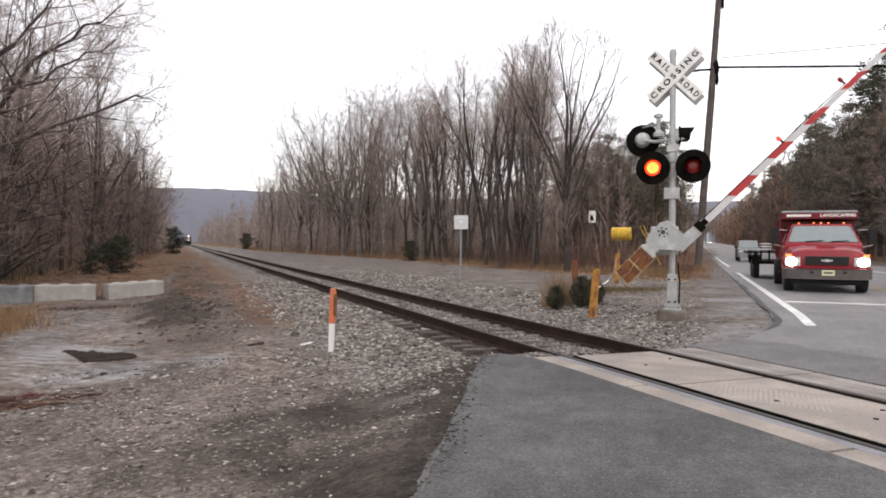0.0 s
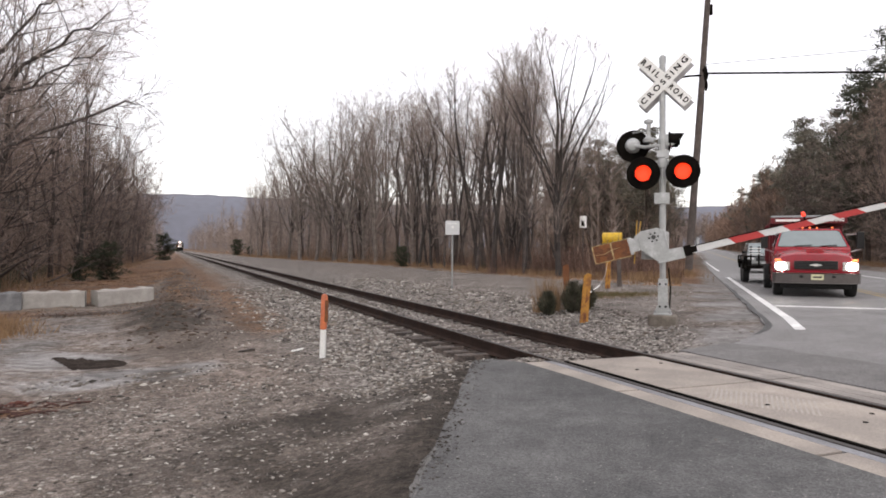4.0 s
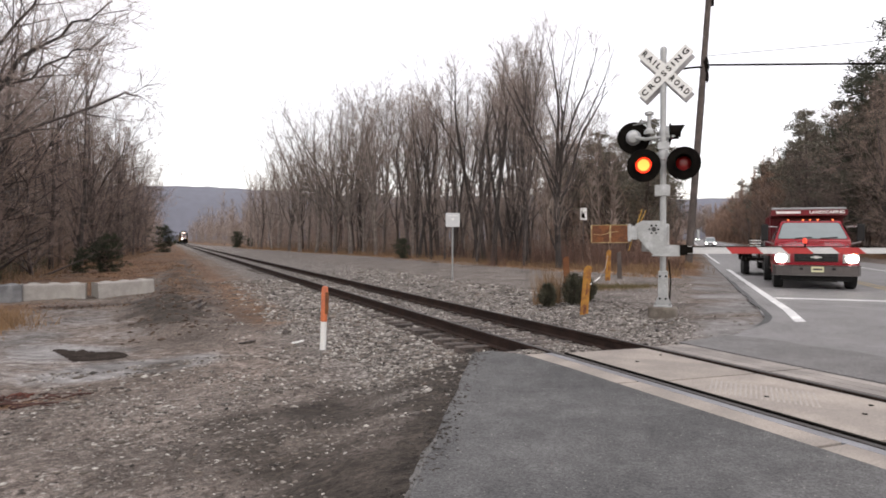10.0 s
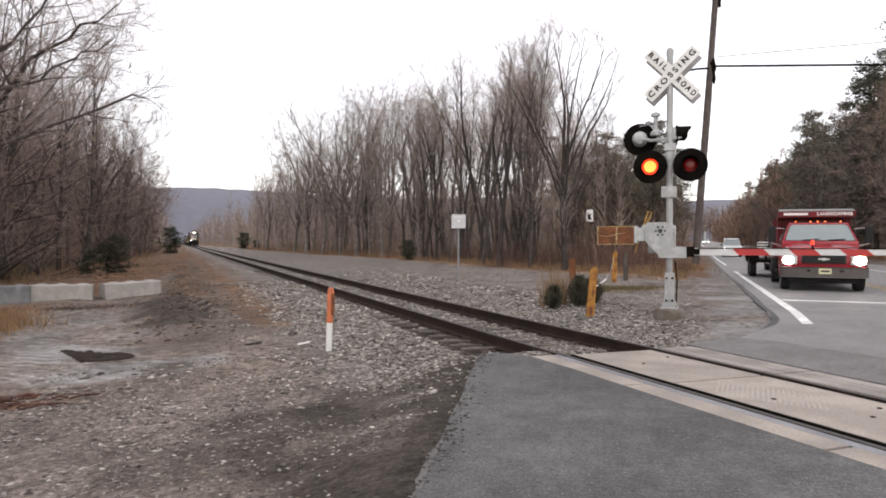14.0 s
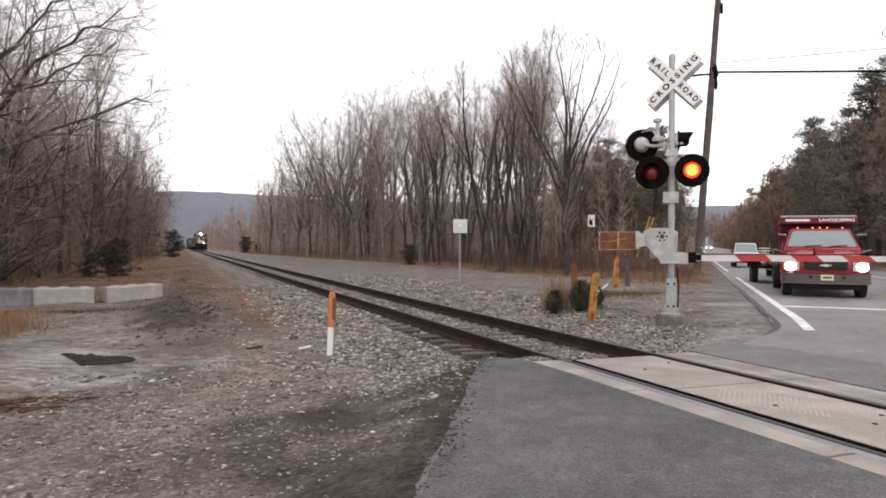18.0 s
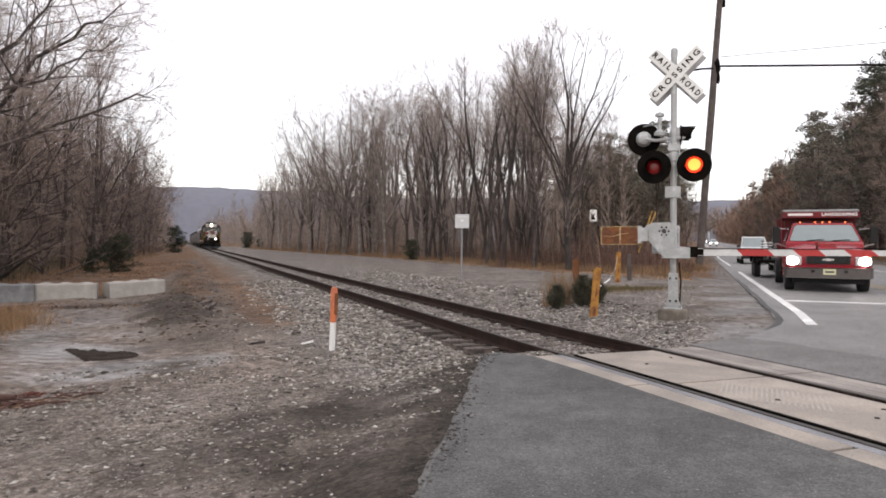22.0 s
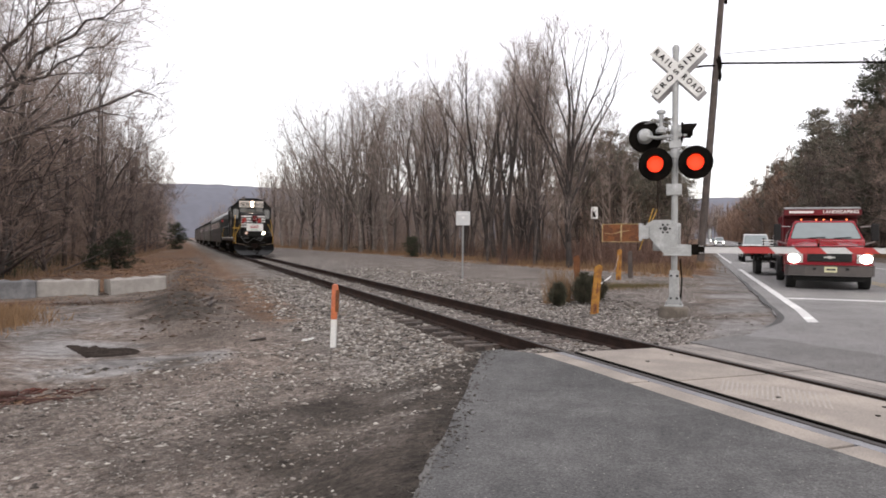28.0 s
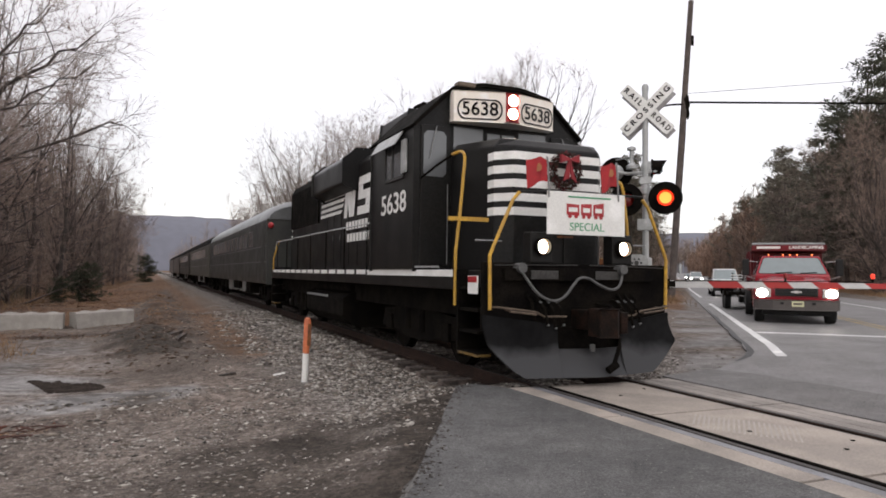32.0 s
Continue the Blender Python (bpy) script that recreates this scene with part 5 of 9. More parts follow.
    bogie(lo, 13.9, 2.75)
    return lo


def coach(name, label, body, roofmat, length=25.6, lamps=False, windows=True, grey=True):
    co = thing(name, label, "rail coach", group="coaches of the train")
    side = [(-1.5, 0.98), (-1.52, 1.3), (-1.52, 3.35), (1.52, 3.35), (1.52, 1.3), (1.5, 0.98)]
    part("body", Shape().prism(side, 0.15, length - 0.15, "y"), body, co, bevel=0.02)
    rf = [(-1.53, 3.35)] + [(1.53 * math.cos(math.pi - math.pi * i / 12), 3.35 + 0.86 * math.sin(math.pi * i / 12)) for i in range(1, 12)] + [(1.53, 3.35)]
    # the roof drops towards both ends
    v, f = [], []
    ys = (0.1, 0.5, 1.2, 2.4, length - 2.4, length - 1.2, length - 0.5, length - 0.1)
    dip = (0.66, 0.86, 0.96, 1.0, 1.0, 0.96, 0.86, 0.66)
    for y, d in zip(ys, dip):
        v += [(x * (0.97 if d < 0.8 else 1), y, 3.352 + (z - 3.35) * d) for x, z in rf]
    n = len(rf)
    for j in range(len(ys) - 1):
        f += [(j * n + i, j * n + i + 1, (j + 1) * n + i + 1, (j + 1) * n + i) for i in range(n - 1)]
    f += [tuple(range(n)), tuple(range(len(v) - 1, len(v) - n - 1, -1))]
    part("roof", Shape().add(v, f), roofmat, co, smooth=True)
    for s in (-1, 1):
        for z in (1.78, 2.36):
            part("side_stripe", Shape().box(min(s * 1.52, s * 1.527), max(s * 1.52, s * 1.527), 0.3, length - 0.3, z, z + 0.035), GREYMETAL, co, "thin pale side stripe")
        if windows:
            y = 4.0
            while y < length - 4:
                part("window", Shape().box(min(s * 1.52, s * 1.53), max(s * 1.52, s * 1.53), y, y + 1.25, 2.45, 3.1), DARKGLASS, co, "dark coach window", bevel=0.004)
                y += 1.75
        part("door", Shape().box(min(s * 1.52, s * 1.535), max(s * 1.52, s * 1.535), 0.7, 1.5, 1.1, 3.15), body, co, bevel=0.01)
        part("door", Shape().box(min(s * 1.52, s * 1.535), max(s * 1.52, s * 1.535), length - 1.5, length - 0.7, 1.1, 3.15), body, co, bevel=0.01)
        if lamps:
            part("marker_lamp", Shape().blob((s * 1.42, 0.02, 3.12), 0.11, 0.12, 0.11, 8, 0), RED, co, "red marker lamp", smooth=True)
    part("end_door", Shape().box(-0.45, 0.45, 0.10, 0.16, 1.1, 3.1), UNDER, co, bevel=0.01)
    part("diaphragm", Shape().box(-0.6, 0.6, -0.05, 0.12, 1.0, 3.2).box(-0.6, 0.6, length - 0.12, length + 0.05, 1.0, 3.2), RUBBER, co)
    for k, (a, b) in enumerate(((6.2, 7.6), (8.2, 9.0), (10.0, 12.6), (13.2, 15.0), (16, 17.4), (18, 19.4))):
        part("equipment_box", Shape().box(-1.3, -0.5, a, b, 0.45 + 0.06 * (k % 3), 1.0), GREYMETAL if k in (1, 3) else UNDER, co, bevel=0.02)
    part("centre_sill", Shape().box(-0.3, 0.3, 0.3, length - 0.3, 0.75, 1.0), UNDER, co)
    bogie(co, 3.2, 2.6, 0.46)
    bogie(co, length - 3.2, 2.6, 0.46)
    return co


TRAIN = [(locomotive(), 0.0)]
TRAIN.append((coach("passenger_coach", "dark grey passenger coach with a pale rounded roof", COACH, COACHROOF, lamps=True), 18.0))
OLIVE = material("olive_paint", (0.062, 0.060, 0.05), 0.5, 0.1, 0.2, 1.5, 25, 0.04, second=(0.075, 0.07, 0.06))
TRAIN.append((coach("passenger_coach", "weathered olive-grey passenger coach", OLIVE, UNDER), 44.4))
for k in range(3):
    TRAIN.append((coach("passenger_coach", "plain black coach near the end of the train", BLACK, UNDER, windows=k == 0, grey=False), 70.8 + 26.2 * k))


def train_y(t):
    """Where the plow stands at t seconds."""
    return 7.50 + 11.95 * (32 - t) + 0.012 * max(0, 28 - t) ** 2


# ---- crossing signal ----
def flasher(parent, name, x, y, z, turn, label, disc=0.315):
    """A round black background with a hooded lens; it faces -y before it is turned."""
    at = pose(x, y, z, 0, 0, turn)
    fl = part(name, Shape().lathe([(0.10, -0.005), (disc, 0.0), (disc + 0.01, 0.012), (disc, 0.024), (0.10, 0.028)], pose(0, 0, 0, 90, 0, 0), 32), UNDER, parent, label, at=at)
    hood = Shape()
    n = 14
    v = []
    for r in (0.165, 0.158):
        for k in range(n + 1):
            a = math.pi * (-0.22 + 1.44 * k / n)
            for d in (-0.02, -0.30 + 0.10 * (1 - math.sin(max(0, min(math.pi, a))))):
                v.append((r * math.cos(a), d, r * math.sin(a)))
    m = 2 * (n + 1)
    f = [(2 * k, 2 * k + 1, 2 * k + 3, 2 * k + 2) for k in range(n)] + [(m + 2 * k, m + 2 * k + 2, m + 2 * k + 3, m + 2 * k + 1) for k in range(n)]
    f += [(2 * k + 1, m + 2 * k + 1, m + 2 * k + 3, 2 * k + 3) for k in range(n)]
    part("hood", hood.add(v, f), UNDER, fl, "black lamp hood")
    part("housing", Shape().lathe([(0.15, 0.02), (0.15, 0.10), (0.11, 0.18), (0.06, 0.20)], pose(0, 0, 0, -90, 0, 0), 20), SILVER, fl, "grey lamp housing", smooth=True)
    part("lens", Shape().lathe([(0.14, 0.03), (0.12, 0.055), (0.06, 0.068), (0.005, 0.07)], pose(0, 0, 0, 90, 0, 0), 24), LENS_RED, fl, "dark red lens", smooth=True)
    return fl


FOOTING = material("stained_concrete", (0.20, 0.175, 0.15), 0.9, 0, 0.2, 5, 60, 0.3, second=(0.13, 0.11, 0.09))
# Shade on the backs of the rear blades is put into this grey.
SHADEDBACK = material("shaded_sign_back", (0.40, 0.395, 0.40), 0.55, 0.2, 0.1, 6, 50, 0.02)
MAST_AT = pose(9.10, 11.06, 0.10, 0, 0, ROAD_TURN)
sig = thing("crossing_signal", "silver railroad crossing signal with crossbuck, flashing lamps and barrier arm", "crossing signal", MAST_AT)
part("foundation", Shape().lathe([(0.28, -0.40), (0.28, 0.055), (0.262, 0.08)], None, 24), FOOTING, sig, "round concrete footing")
part("mast", Shape().rod((0, 0, 0.09), (-0.03, 0, 5.10), 0.060, n=20), SILVER, sig, "silver steel mast", smooth=True)
base = Shape().box(-0.17, 0.17, -0.17, 0.17, 0.08, 0.11).box(-0.09, 0.09, -0.09, 0.09, 0.11, 0.78)
part("mast_base", base, SILVER, sig, bevel=0.02)
for i in (-1, 1):
    for j in (-1, 1):
        part("bolt", Shape().rod((0.135 * i, 0.135 * j, 0.11), (0.135 * i, 0.135 * j, 0.16), 0.022, n=6), GREYMETAL, sig)
        part("gusset", Shape().prism([(0.085 * i, 0.11), (0.16 * i, 0.11), (0.085 * i, 0.30)], 0.09 * j - 0.008, 0.09 * j + 0.008, "y"), SILVER, sig)
    for z in (0.24, 0.68):
        part("bolt", Shape().rod((0.055 * i, -0.115, z), (0.055 * i, -0.085, z), 0.022, n=6), UNDER, sig)
part("mast_cap", Shape().lathe([(0.064, 5.04), (0.068, 5.08), (0.068, 5.17), (0.04, 5.21)], Matrix.Translation((-0.03, 0.03, 0)), 14), SILVER, sig, smooth=True)
for k, turn in enumerate((-45.0, 45.0)):
    at = pose(0.01, -0.075 - 0.016 * k, 4.675, 90, 0, 0) @ pose(0, 0, 0, 0, 0, turn)
    blade = part("crossbuck_blade", Shape().box(-0.635, 0.635, -0.118, 0.118, -0.004, 0.004), WHITE, sig, "white crossbuck blade with black letters", bevel=0.003, at=at)
    if k == 0:
        letters("R A I L", 0.15, pose(-0.375, 0, 0.008), UNDER, blade, "blade_word", width=0.45, bold=0.004)
        letters("R O A D", 0.15, pose(0.375, 0, 0.008), UNDER, blade, "blade_word", width=0.46, bold=0.004)
    else:
        letters("C R O S S I N G", 0.15, pose(0, 0, 0.008), UNDER, blade, "blade_word", width=1.18, bold=0.004)
for k, turn in enumerate((-45.0, 45.0)):
    part("rear_blade", Shape().box(-0.635, 0.635, -0.118, 0.118, -0.004, 0.004), SHADEDBACK, sig, "back of the rear crossbuck blade, shade put into its grey", bevel=0.003, at=pose(0.035, 0.10 + 0.016 * k, 4.62, 90, 0, 0) @ pose(0, 0, 0, 0, 0, turn))
part("blade_clamp", Shape().box(-0.09, 0.05, -0.07, 0.06, 4.58, 4.68), GREYMETAL, sig, bevel=0.01)
part("cross_arm", Shape().tube([(-0.36, 0.05, 3.02), (-0.2, 0.02, 3.10), (0, 0, 3.10), (0.22, 0.02, 3.10), (0.40, 0.05, 3.02)], 0.03, 8), SILVER, sig, "silver lamp arm")
part("arm_clamp", Shape().lathe([(0.085, 2.98), (0.085, 3.16)], Matrix.Translation((-0.02, 0, 0)), 14).box(-0.12, 0.10, -0.09, 0.0, 3.18, 3.32), SILVER, sig, bevel=0.008)
LAMP_L = flasher(sig, "flasher", -0.375, -0.16, 2.86, 0, "black round flasher on the lamp arm")
LAMP_R = flasher(sig, "flasher", 0.365, -0.16, 2.88, 0, "black round flasher on the lamp arm")
flasher(sig, "flasher", -0.60, 0.20, 3.46, 182, "flasher turned away, showing its grey housing")
flasher(sig, "flasher", 0.09, 0.16, 3.52, 98, "flasher turned along the road", 0.19)
part("cross_arm", Shape().tube([(-0.55, 0.02, 3.44), (-0.36, 0.0, 3.40), (-0.18, 0, 3.42), (0, 0, 3.42), (0.2, 0.06, 3.46)], 0.035, 8), SILVER, sig, "silver lamp arm")
part("conduit", Shape().tube([(-0.6, 0.05, 3.70), (-0.3, 0.0, 3.74), (-0.1, 0, 3.66)], 0.016), GREYMETAL, sig)
part("bell", Shape().lathe([(0.10, 3.50), (0.10, 3.56), (0.04, 3.62), (0.04, 3.86), (0.09, 3.88), (0.09, 3.93), (0.03, 3.96)], Matrix.Translation((-0.29, 0.02, 0)), 16), SILVER, sig, "grey bell on the upper arm", smooth=True)
part("junction_box", Shape().box(-0.17, 0.12, -0.09, 0.08, 2.26, 2.48), SILVER, sig, "pale junction box", bevel=0.01)
part("mechanism_box", Shape().box(-0.42, 0.10, 0.06, 0.42, 1.16, 1.72), SILVER, sig, "silver barrier mechanism box", bevel=0.03)
part("mast_clamp", Shape().lathe([(0.10, 1.56), (0.10, 1.62)], None, 14).lathe([(0.10, 1.30), (0.10, 1.36)], None, 14), SILVER, sig)
# the barrier turns on its hub
HUB = (-0.17, -0.25, 1.60)
BUMPERISH = material("oily_steel", (0.07, 0.07, 0.07), 0.5, 0.5, 0.2, 8, 50, 0.05)
gate = part("barrier", Shape().prism([(-0.34, 0.10), (-0.28, 0.12), (-0.22, 0.16), (0.10, 0.16), (0.20, 0.10), (0.21, -0.30), (0.48, -0.32), (0.49, -0.50), (0.06, -0.52), (-0.02, -0.48), (-0.30, -0.16), (-0.36, -0.10)], -0.03, 0.02, "y"), SILVER, sig, "silver barrier bracket plate", bevel=0.008, at=pose(*HUB))
part("hub", Shape().rod((0, -0.05, 0), (0, 0.30, 0), 0.045, n=14), BUMPERISH, gate)
for k in range(6):
    a = math.pi * k / 3
    part("hub_bolt", Shape().rod((0.085 * math.cos(a), -0.045, 0.085 * math.sin(a)), (0.085 * math.cos(a), -0.03, 0.085 * math.sin(a)), 0.02, n=6), UNDER, gate)
part("plate_edge", Shape().box(0.20, 0.23, -0.05, 0.06, -0.33, 0.10).box(-0.04, 0.48, -0.06, 0.04, -0.525, -0.50), SILVER, gate, bevel=0.006)
part("arm_socket", Shape().box(0.48, 0.62, -0.05, 0.05, -0.50, -0.30).box(0.60, 0.72, -0.03, 0.03, -0.46, -0.34), UNDER, gate, "dark arm socket", bevel=0.01)
REDW = material("barrier_red", (0.45, 0.03, 0.03), 0.45, 0, 0.1, 6, 40, 0.03)
GATEW = material("barrier_white", (0.62, 0.62, 0.62), 0.45, 0, 0.08, 6, 40, 0.03)
cuts = [0.62, 1.35, 1.88, 2.30, 2.72, 3.13, 3.55, 3.97, 4.39, 4.81, 5.23]
for k in range(10):
    a, b = cuts[k], cuts[k + 1]
    tall = 0.068 - 0.006 * k / 2
    c = 0.06
    part("arm_section", Shape().prism([(a + (c if k else 0), -0.40 - tall), (b + c, -0.40 - tall), (b - c, -0.40 + tall), (a - (c if k else 0), -0.40 + tall)], -0.022, 0.022, "y"), REDW if k % 2 else GATEW, gate, "red reflective arm section" if k % 2 else "white arm section")
part("arm_rib", Shape().box(0.62, 5.2, 0.022, 0.04, -0.415, -0.385), GREYMETAL, gate)
ARMBULBS = []
for x in (2.64, 4.05, 5.18):
    part("arm_lamp_foot", Shape().rod((x, 0, -0.335), (x, 0, -0.28), 0.02, n=8), UNDER, gate)
    part("arm_lamp", Shape().lathe([(0.02, -0.28), (0.036, -0.265), (0.036, -0.20), (0.018, -0.18)], Matrix.Translation((x, 0, 0)), 14), LENS_RED, gate, "small red arm lamp", smooth=True)
    bulb = part("arm_bulb", Shape().lathe([(0.016, -0.275), (0.033, -0.262), (0.033, -0.203), (0.014, -0.185)], Matrix.Translation((x, 0, 0)), 14), LAMP_ARM, gate, "glowing red bulb of the arm lamp", smooth=True)
    ARMBULBS.append(bulb)
part("arm_cable", Shape().tube([(0.7, -0.03, -0.34), (1.5, -0.03, -0.33), (2.6, -0.03, -0.335), (3.3, -0.03, -0.32), (4.05, -0.03, -0.335)], 0.008), UNDER, gate)
CREAM = material("faded_yellow_edge", (0.46, 0.36, 0.18), 0.7, 0, 0.2, 8, 60, 0.1, second=(0.28, 0.17, 0.08), amount=0.5)
for yy in (-0.10, 0.22):
    cw = part("counterweight", Shape().box(-1.17, -0.47, yy - 0.05, yy + 0.05, -0.25, 0.08), RUST, gate, "rusty brown counterweight", bevel=0.01)
    part("counterweight_edge", Shape().box(-1.19, -0.47, yy - 0.056, yy + 0.056, 0.08, 0.092).box(-1.19, -0.47, yy - 0.056, yy + 0.056, -0.265, -0.25).box(-0.83, -0.80, yy - 0.056, yy + 0.056, -0.25, 0.08).box(-1.19, -1.165, yy - 0.056, yy + 0.056, -0.25, 0.08), CREAM, cw, "worn cream-yellow edge")
    part("paint_streak", Shape().tube([(-1.14, yy - 0.055, -0.09), (-0.98, yy - 0.055, -0.11), (-0.82, yy - 0.055, -0.06), (-0.66, yy - 0.055, -0.04)], 0.007), CREAM, cw)
part("counterweight_arm", Shape().box(-0.55, -0.30, -0.14, -0.09, -0.20, 0.06).box(-0.50, -0.42, -0.15, 0.25, -0.24, 0.10), SILVER, gate, bevel=0.01)
for k in range(2):
    part("spring_rod", Shape().rod((-0.23 + 0.07 * k, 0.1, 0.40 - 0.03 * k), (-0.48 + 0.11 * k, 0.02, -0.42 + 0.3 * k), 0.010, n=6), YELLOW, gate)
part("ground_cable", Shape().tube([(0.10, 0.10, 1.0), (0.14, 0.12, 0.6), (0.12, 0.13, 0.16)], 0.015), UNDER, sig)
# lit bulbs of the two flashers: the bulb comes forward when it is fed
BULBS = []
for lamp in (LAMP_L, LAMP_R):
    b = part("bulb", Shape().lathe([(0.155, -0.02), (0.15, 0.0), (0.09, 0.010), (0.005, 0.012)], pose(0, 0, 0, 90, 0, 0), 24), LAMP_RED, lamp, "glowing red bulb")
    core = part("bulb", Shape().lathe([(0.115, 0.011), (0.06, 0.017), (0.004, 0.018)], pose(0, 0, 0, 90, 0, 0), 24), LAMP_CORE, lamp, "glowing orange bulb core")
    BULBS.append((b, core))

# ---- utility pole and wires ----
pole = thing("utility_pole", "dark leaning wooden utility pole beside the road", "utility pole", pose(24.0, 27.2, 0.0))
part("shaft", Shape().rod((-0.15, 0, -0.6), (1.05, -0.15, 15.5), 0.19, 0.13, 14), WOODPOLE, pole, smooth=True)
part("wire_clamp", Shape().blob((0.72, -0.2, 10.25), 0.16, 0.16, 0.42, 8, 0.25).blob((0.80, -0.2, 9.7), 0.08, 0.08, 0.35, 8, 0.2), UNDER, pole)
part("insulator", Shape().rod((1.1, -0.2, 13.2), (1.1, -0.2, 13.7), 0.07, n=10), UNDER, pole)
part("guard", Shape().box(0.20, 0.34, -0.28, -0.20, 1.6, 2.1), SILVER, pole, "pale marker plate")
part("riser", Shape().tube([(0.30, -0.17, 4.5), (0.62, -0.2, 8.5), (0.70, -0.2, 9.9)], 0.035), UNDER, pole)
solid("utility_cable", Shape().tube([(24.75, 27.0, 10.25), (34, 20, 9.62), (44, 12.5, 9.42), (56, 3.5, 9.6)], 0.05, 6), UNDER, "black utility cable strung from the pole", "cable")
solid("utility_cable", Shape().tube([(24.72, 27.0, 10.15), (24.0, 27.25, 10.1), (23.35, 27.5, 9.98)], 0.05, 6), UNDER, "short black service cable at the pole", "cable")
solid("utility_cable", Shape().tube([(24.8, 27.0, 10.7), (34, 21, 11.2), (44, 14.5, 12.3), (58, 5.5, 14.6)], 0.013, 5), UNDER, "thin power wire strung from the pole", "cable")

# ---- posts, signs and blocks ----
ORANGE = material("orange_sleeve", (0.62, 0.17, 0.06), 0.5, 0, 0.15, 9, 60, 0.04, second=(0.45, 0.13, 0.06), amount=0.4)
post = thing("marker_post", "orange and white plastic marker post in the ballast", "marker post", pose(2.26, 10.74, -0.30, 2.0, 1.3, 0))
part("white_base", Shape().lathe([(0.048, -0.1), (0.048, 0.50)], None, 16), WHITE, post, smooth=True)
part("orange_sleeve", Shape().lathe([(0.052, 0.48), (0.052, 0.98), (0.044, 1.02), (0.02, 1.035)], None, 16), ORANGE, post, "faded orange sleeve", smooth=True)
part("reflector", Shape().prism([(0.0, 0.60), (0.055, 0.60), (0.055, 0.94), (0.0, 0.94)], -0.056, -0.04, "y"), RUST, post)

sp = thing("road_sign", "plain pale square sign seen from the lot, on a thin post", "sign", pose(8.96, 21.6, -0.05, 0, 0, -22))
part("post", Shape().box(-0.028, 0.028, -0.015, 0.015, -0.1, 2.4), GREYMETAL, sp)
SIGNFACE = material("pale_sign_face", (0.55, 0.56, 0.57), 0.5, 0, 0.06, 6, 40, 0.02)
part("plate", Shape().box(-0.24, 0.24, -0.022, -0.016, 1.99, 2.46), SIGNFACE, sp, bevel=0.003)
part("mark", Shape().box(-0.17, 0.17, -0.026, -0.022, 2.36, 2.38).box(-0.03, 0.05, -0.026, -0.022, 2.22, 2.28), WHITE, sp)
sp2 = thing("road_sign", "small white sign on a post at the wood's edge", "sign", pose(19.62, 29.95, -0.2, 0, 0, -33))
part("post", Shape().box(-0.03, 0.03, -0.015, 0.015, -0.1, 3.3), WOODPOLE, sp2)
part("plate", Shape().box(-0.17, 0.17, -0.022, -0.016, 2.78, 3.38), WHITE, sp2, bevel=0.003)
part("mark", Shape().prism([(-0.10, 2.88), (0.10, 2.86), (0.03, 3.05), (0.09, 3.22), (-0.02, 3.1), (-0.10, 3.2)], -0.027, -0.023, "y"), UNDER, sp2)

for (x, y, z, tall, w, lean, mat, lab) in ((7.69, 11.7, 0.02, 0.95, 0.065, 4, BOLLARD, "weathered yellow steel bollard, leaning"), (8.75, 14.0, 0.05, 1.05, 0.06, -3, RUST, "rusty steel post behind the bollard"),
                                          (13.18, 18.7, 0.14, 1.05, 0.065, 1, BOLLARD, "weathered yellow steel bollard by the lot"), (14.3, 19.6, 0.12, 1.0, 0.06, -2, WOODPOLE, "dark short wooden post by the lot")):
    b = thing("bollard", lab, "bollard", pose(x, y, z, 0, lean, -25), group="posts by the crossing")
    part("post", Shape().prism([(-w, -0.1), (w, -0.1), (w, tall - 0.02), (w * 0.3, tall), (-w * 0.8, tall - 0.05)], -w * 0.6, w * 0.6, "y"), mat, b, bevel=0.012)
    if mat == BOLLARD:
        for poly in ([(-w * 0.5, 0.0), (w * 0.7, 0.0), (w * 0.4, 0.16), (-w * 0.2, 0.12)], [(-w * 0.1, 0.35), (w * 0.6, 0.42), (w * 0.2, 0.66)]):
            part("rust_patch", Shape().prism(poly, -w * 0.6 - 0.003, -w * 0.6, "y"), RUST, b)
rope = thing("rope", "thin rope with a white wrapped length sagging between two bollards", "rope")
part("strand", Shape().tube([(8.3, 12.5, 0.52), (8.9, 13.2, 0.50), (10.3, 15.0, 0.52), (11.9, 17.0, 0.70), (13.1, 18.6, 1.02)], 0.007, 6).tube([(7.75, 11.8, 0.62), (8.3, 12.5, 0.52)], 0.007, 6), CURB, rope, "dull grey strand")
part("white_wrap", Shape().tube([(7.9, 12.0, 0.585), (8.4, 12.6, 0.52), (9.2, 13.6, 0.51), (10.4, 15.1, 0.53)], 0.017, 6), WHITE, rope, "white wrapped length")

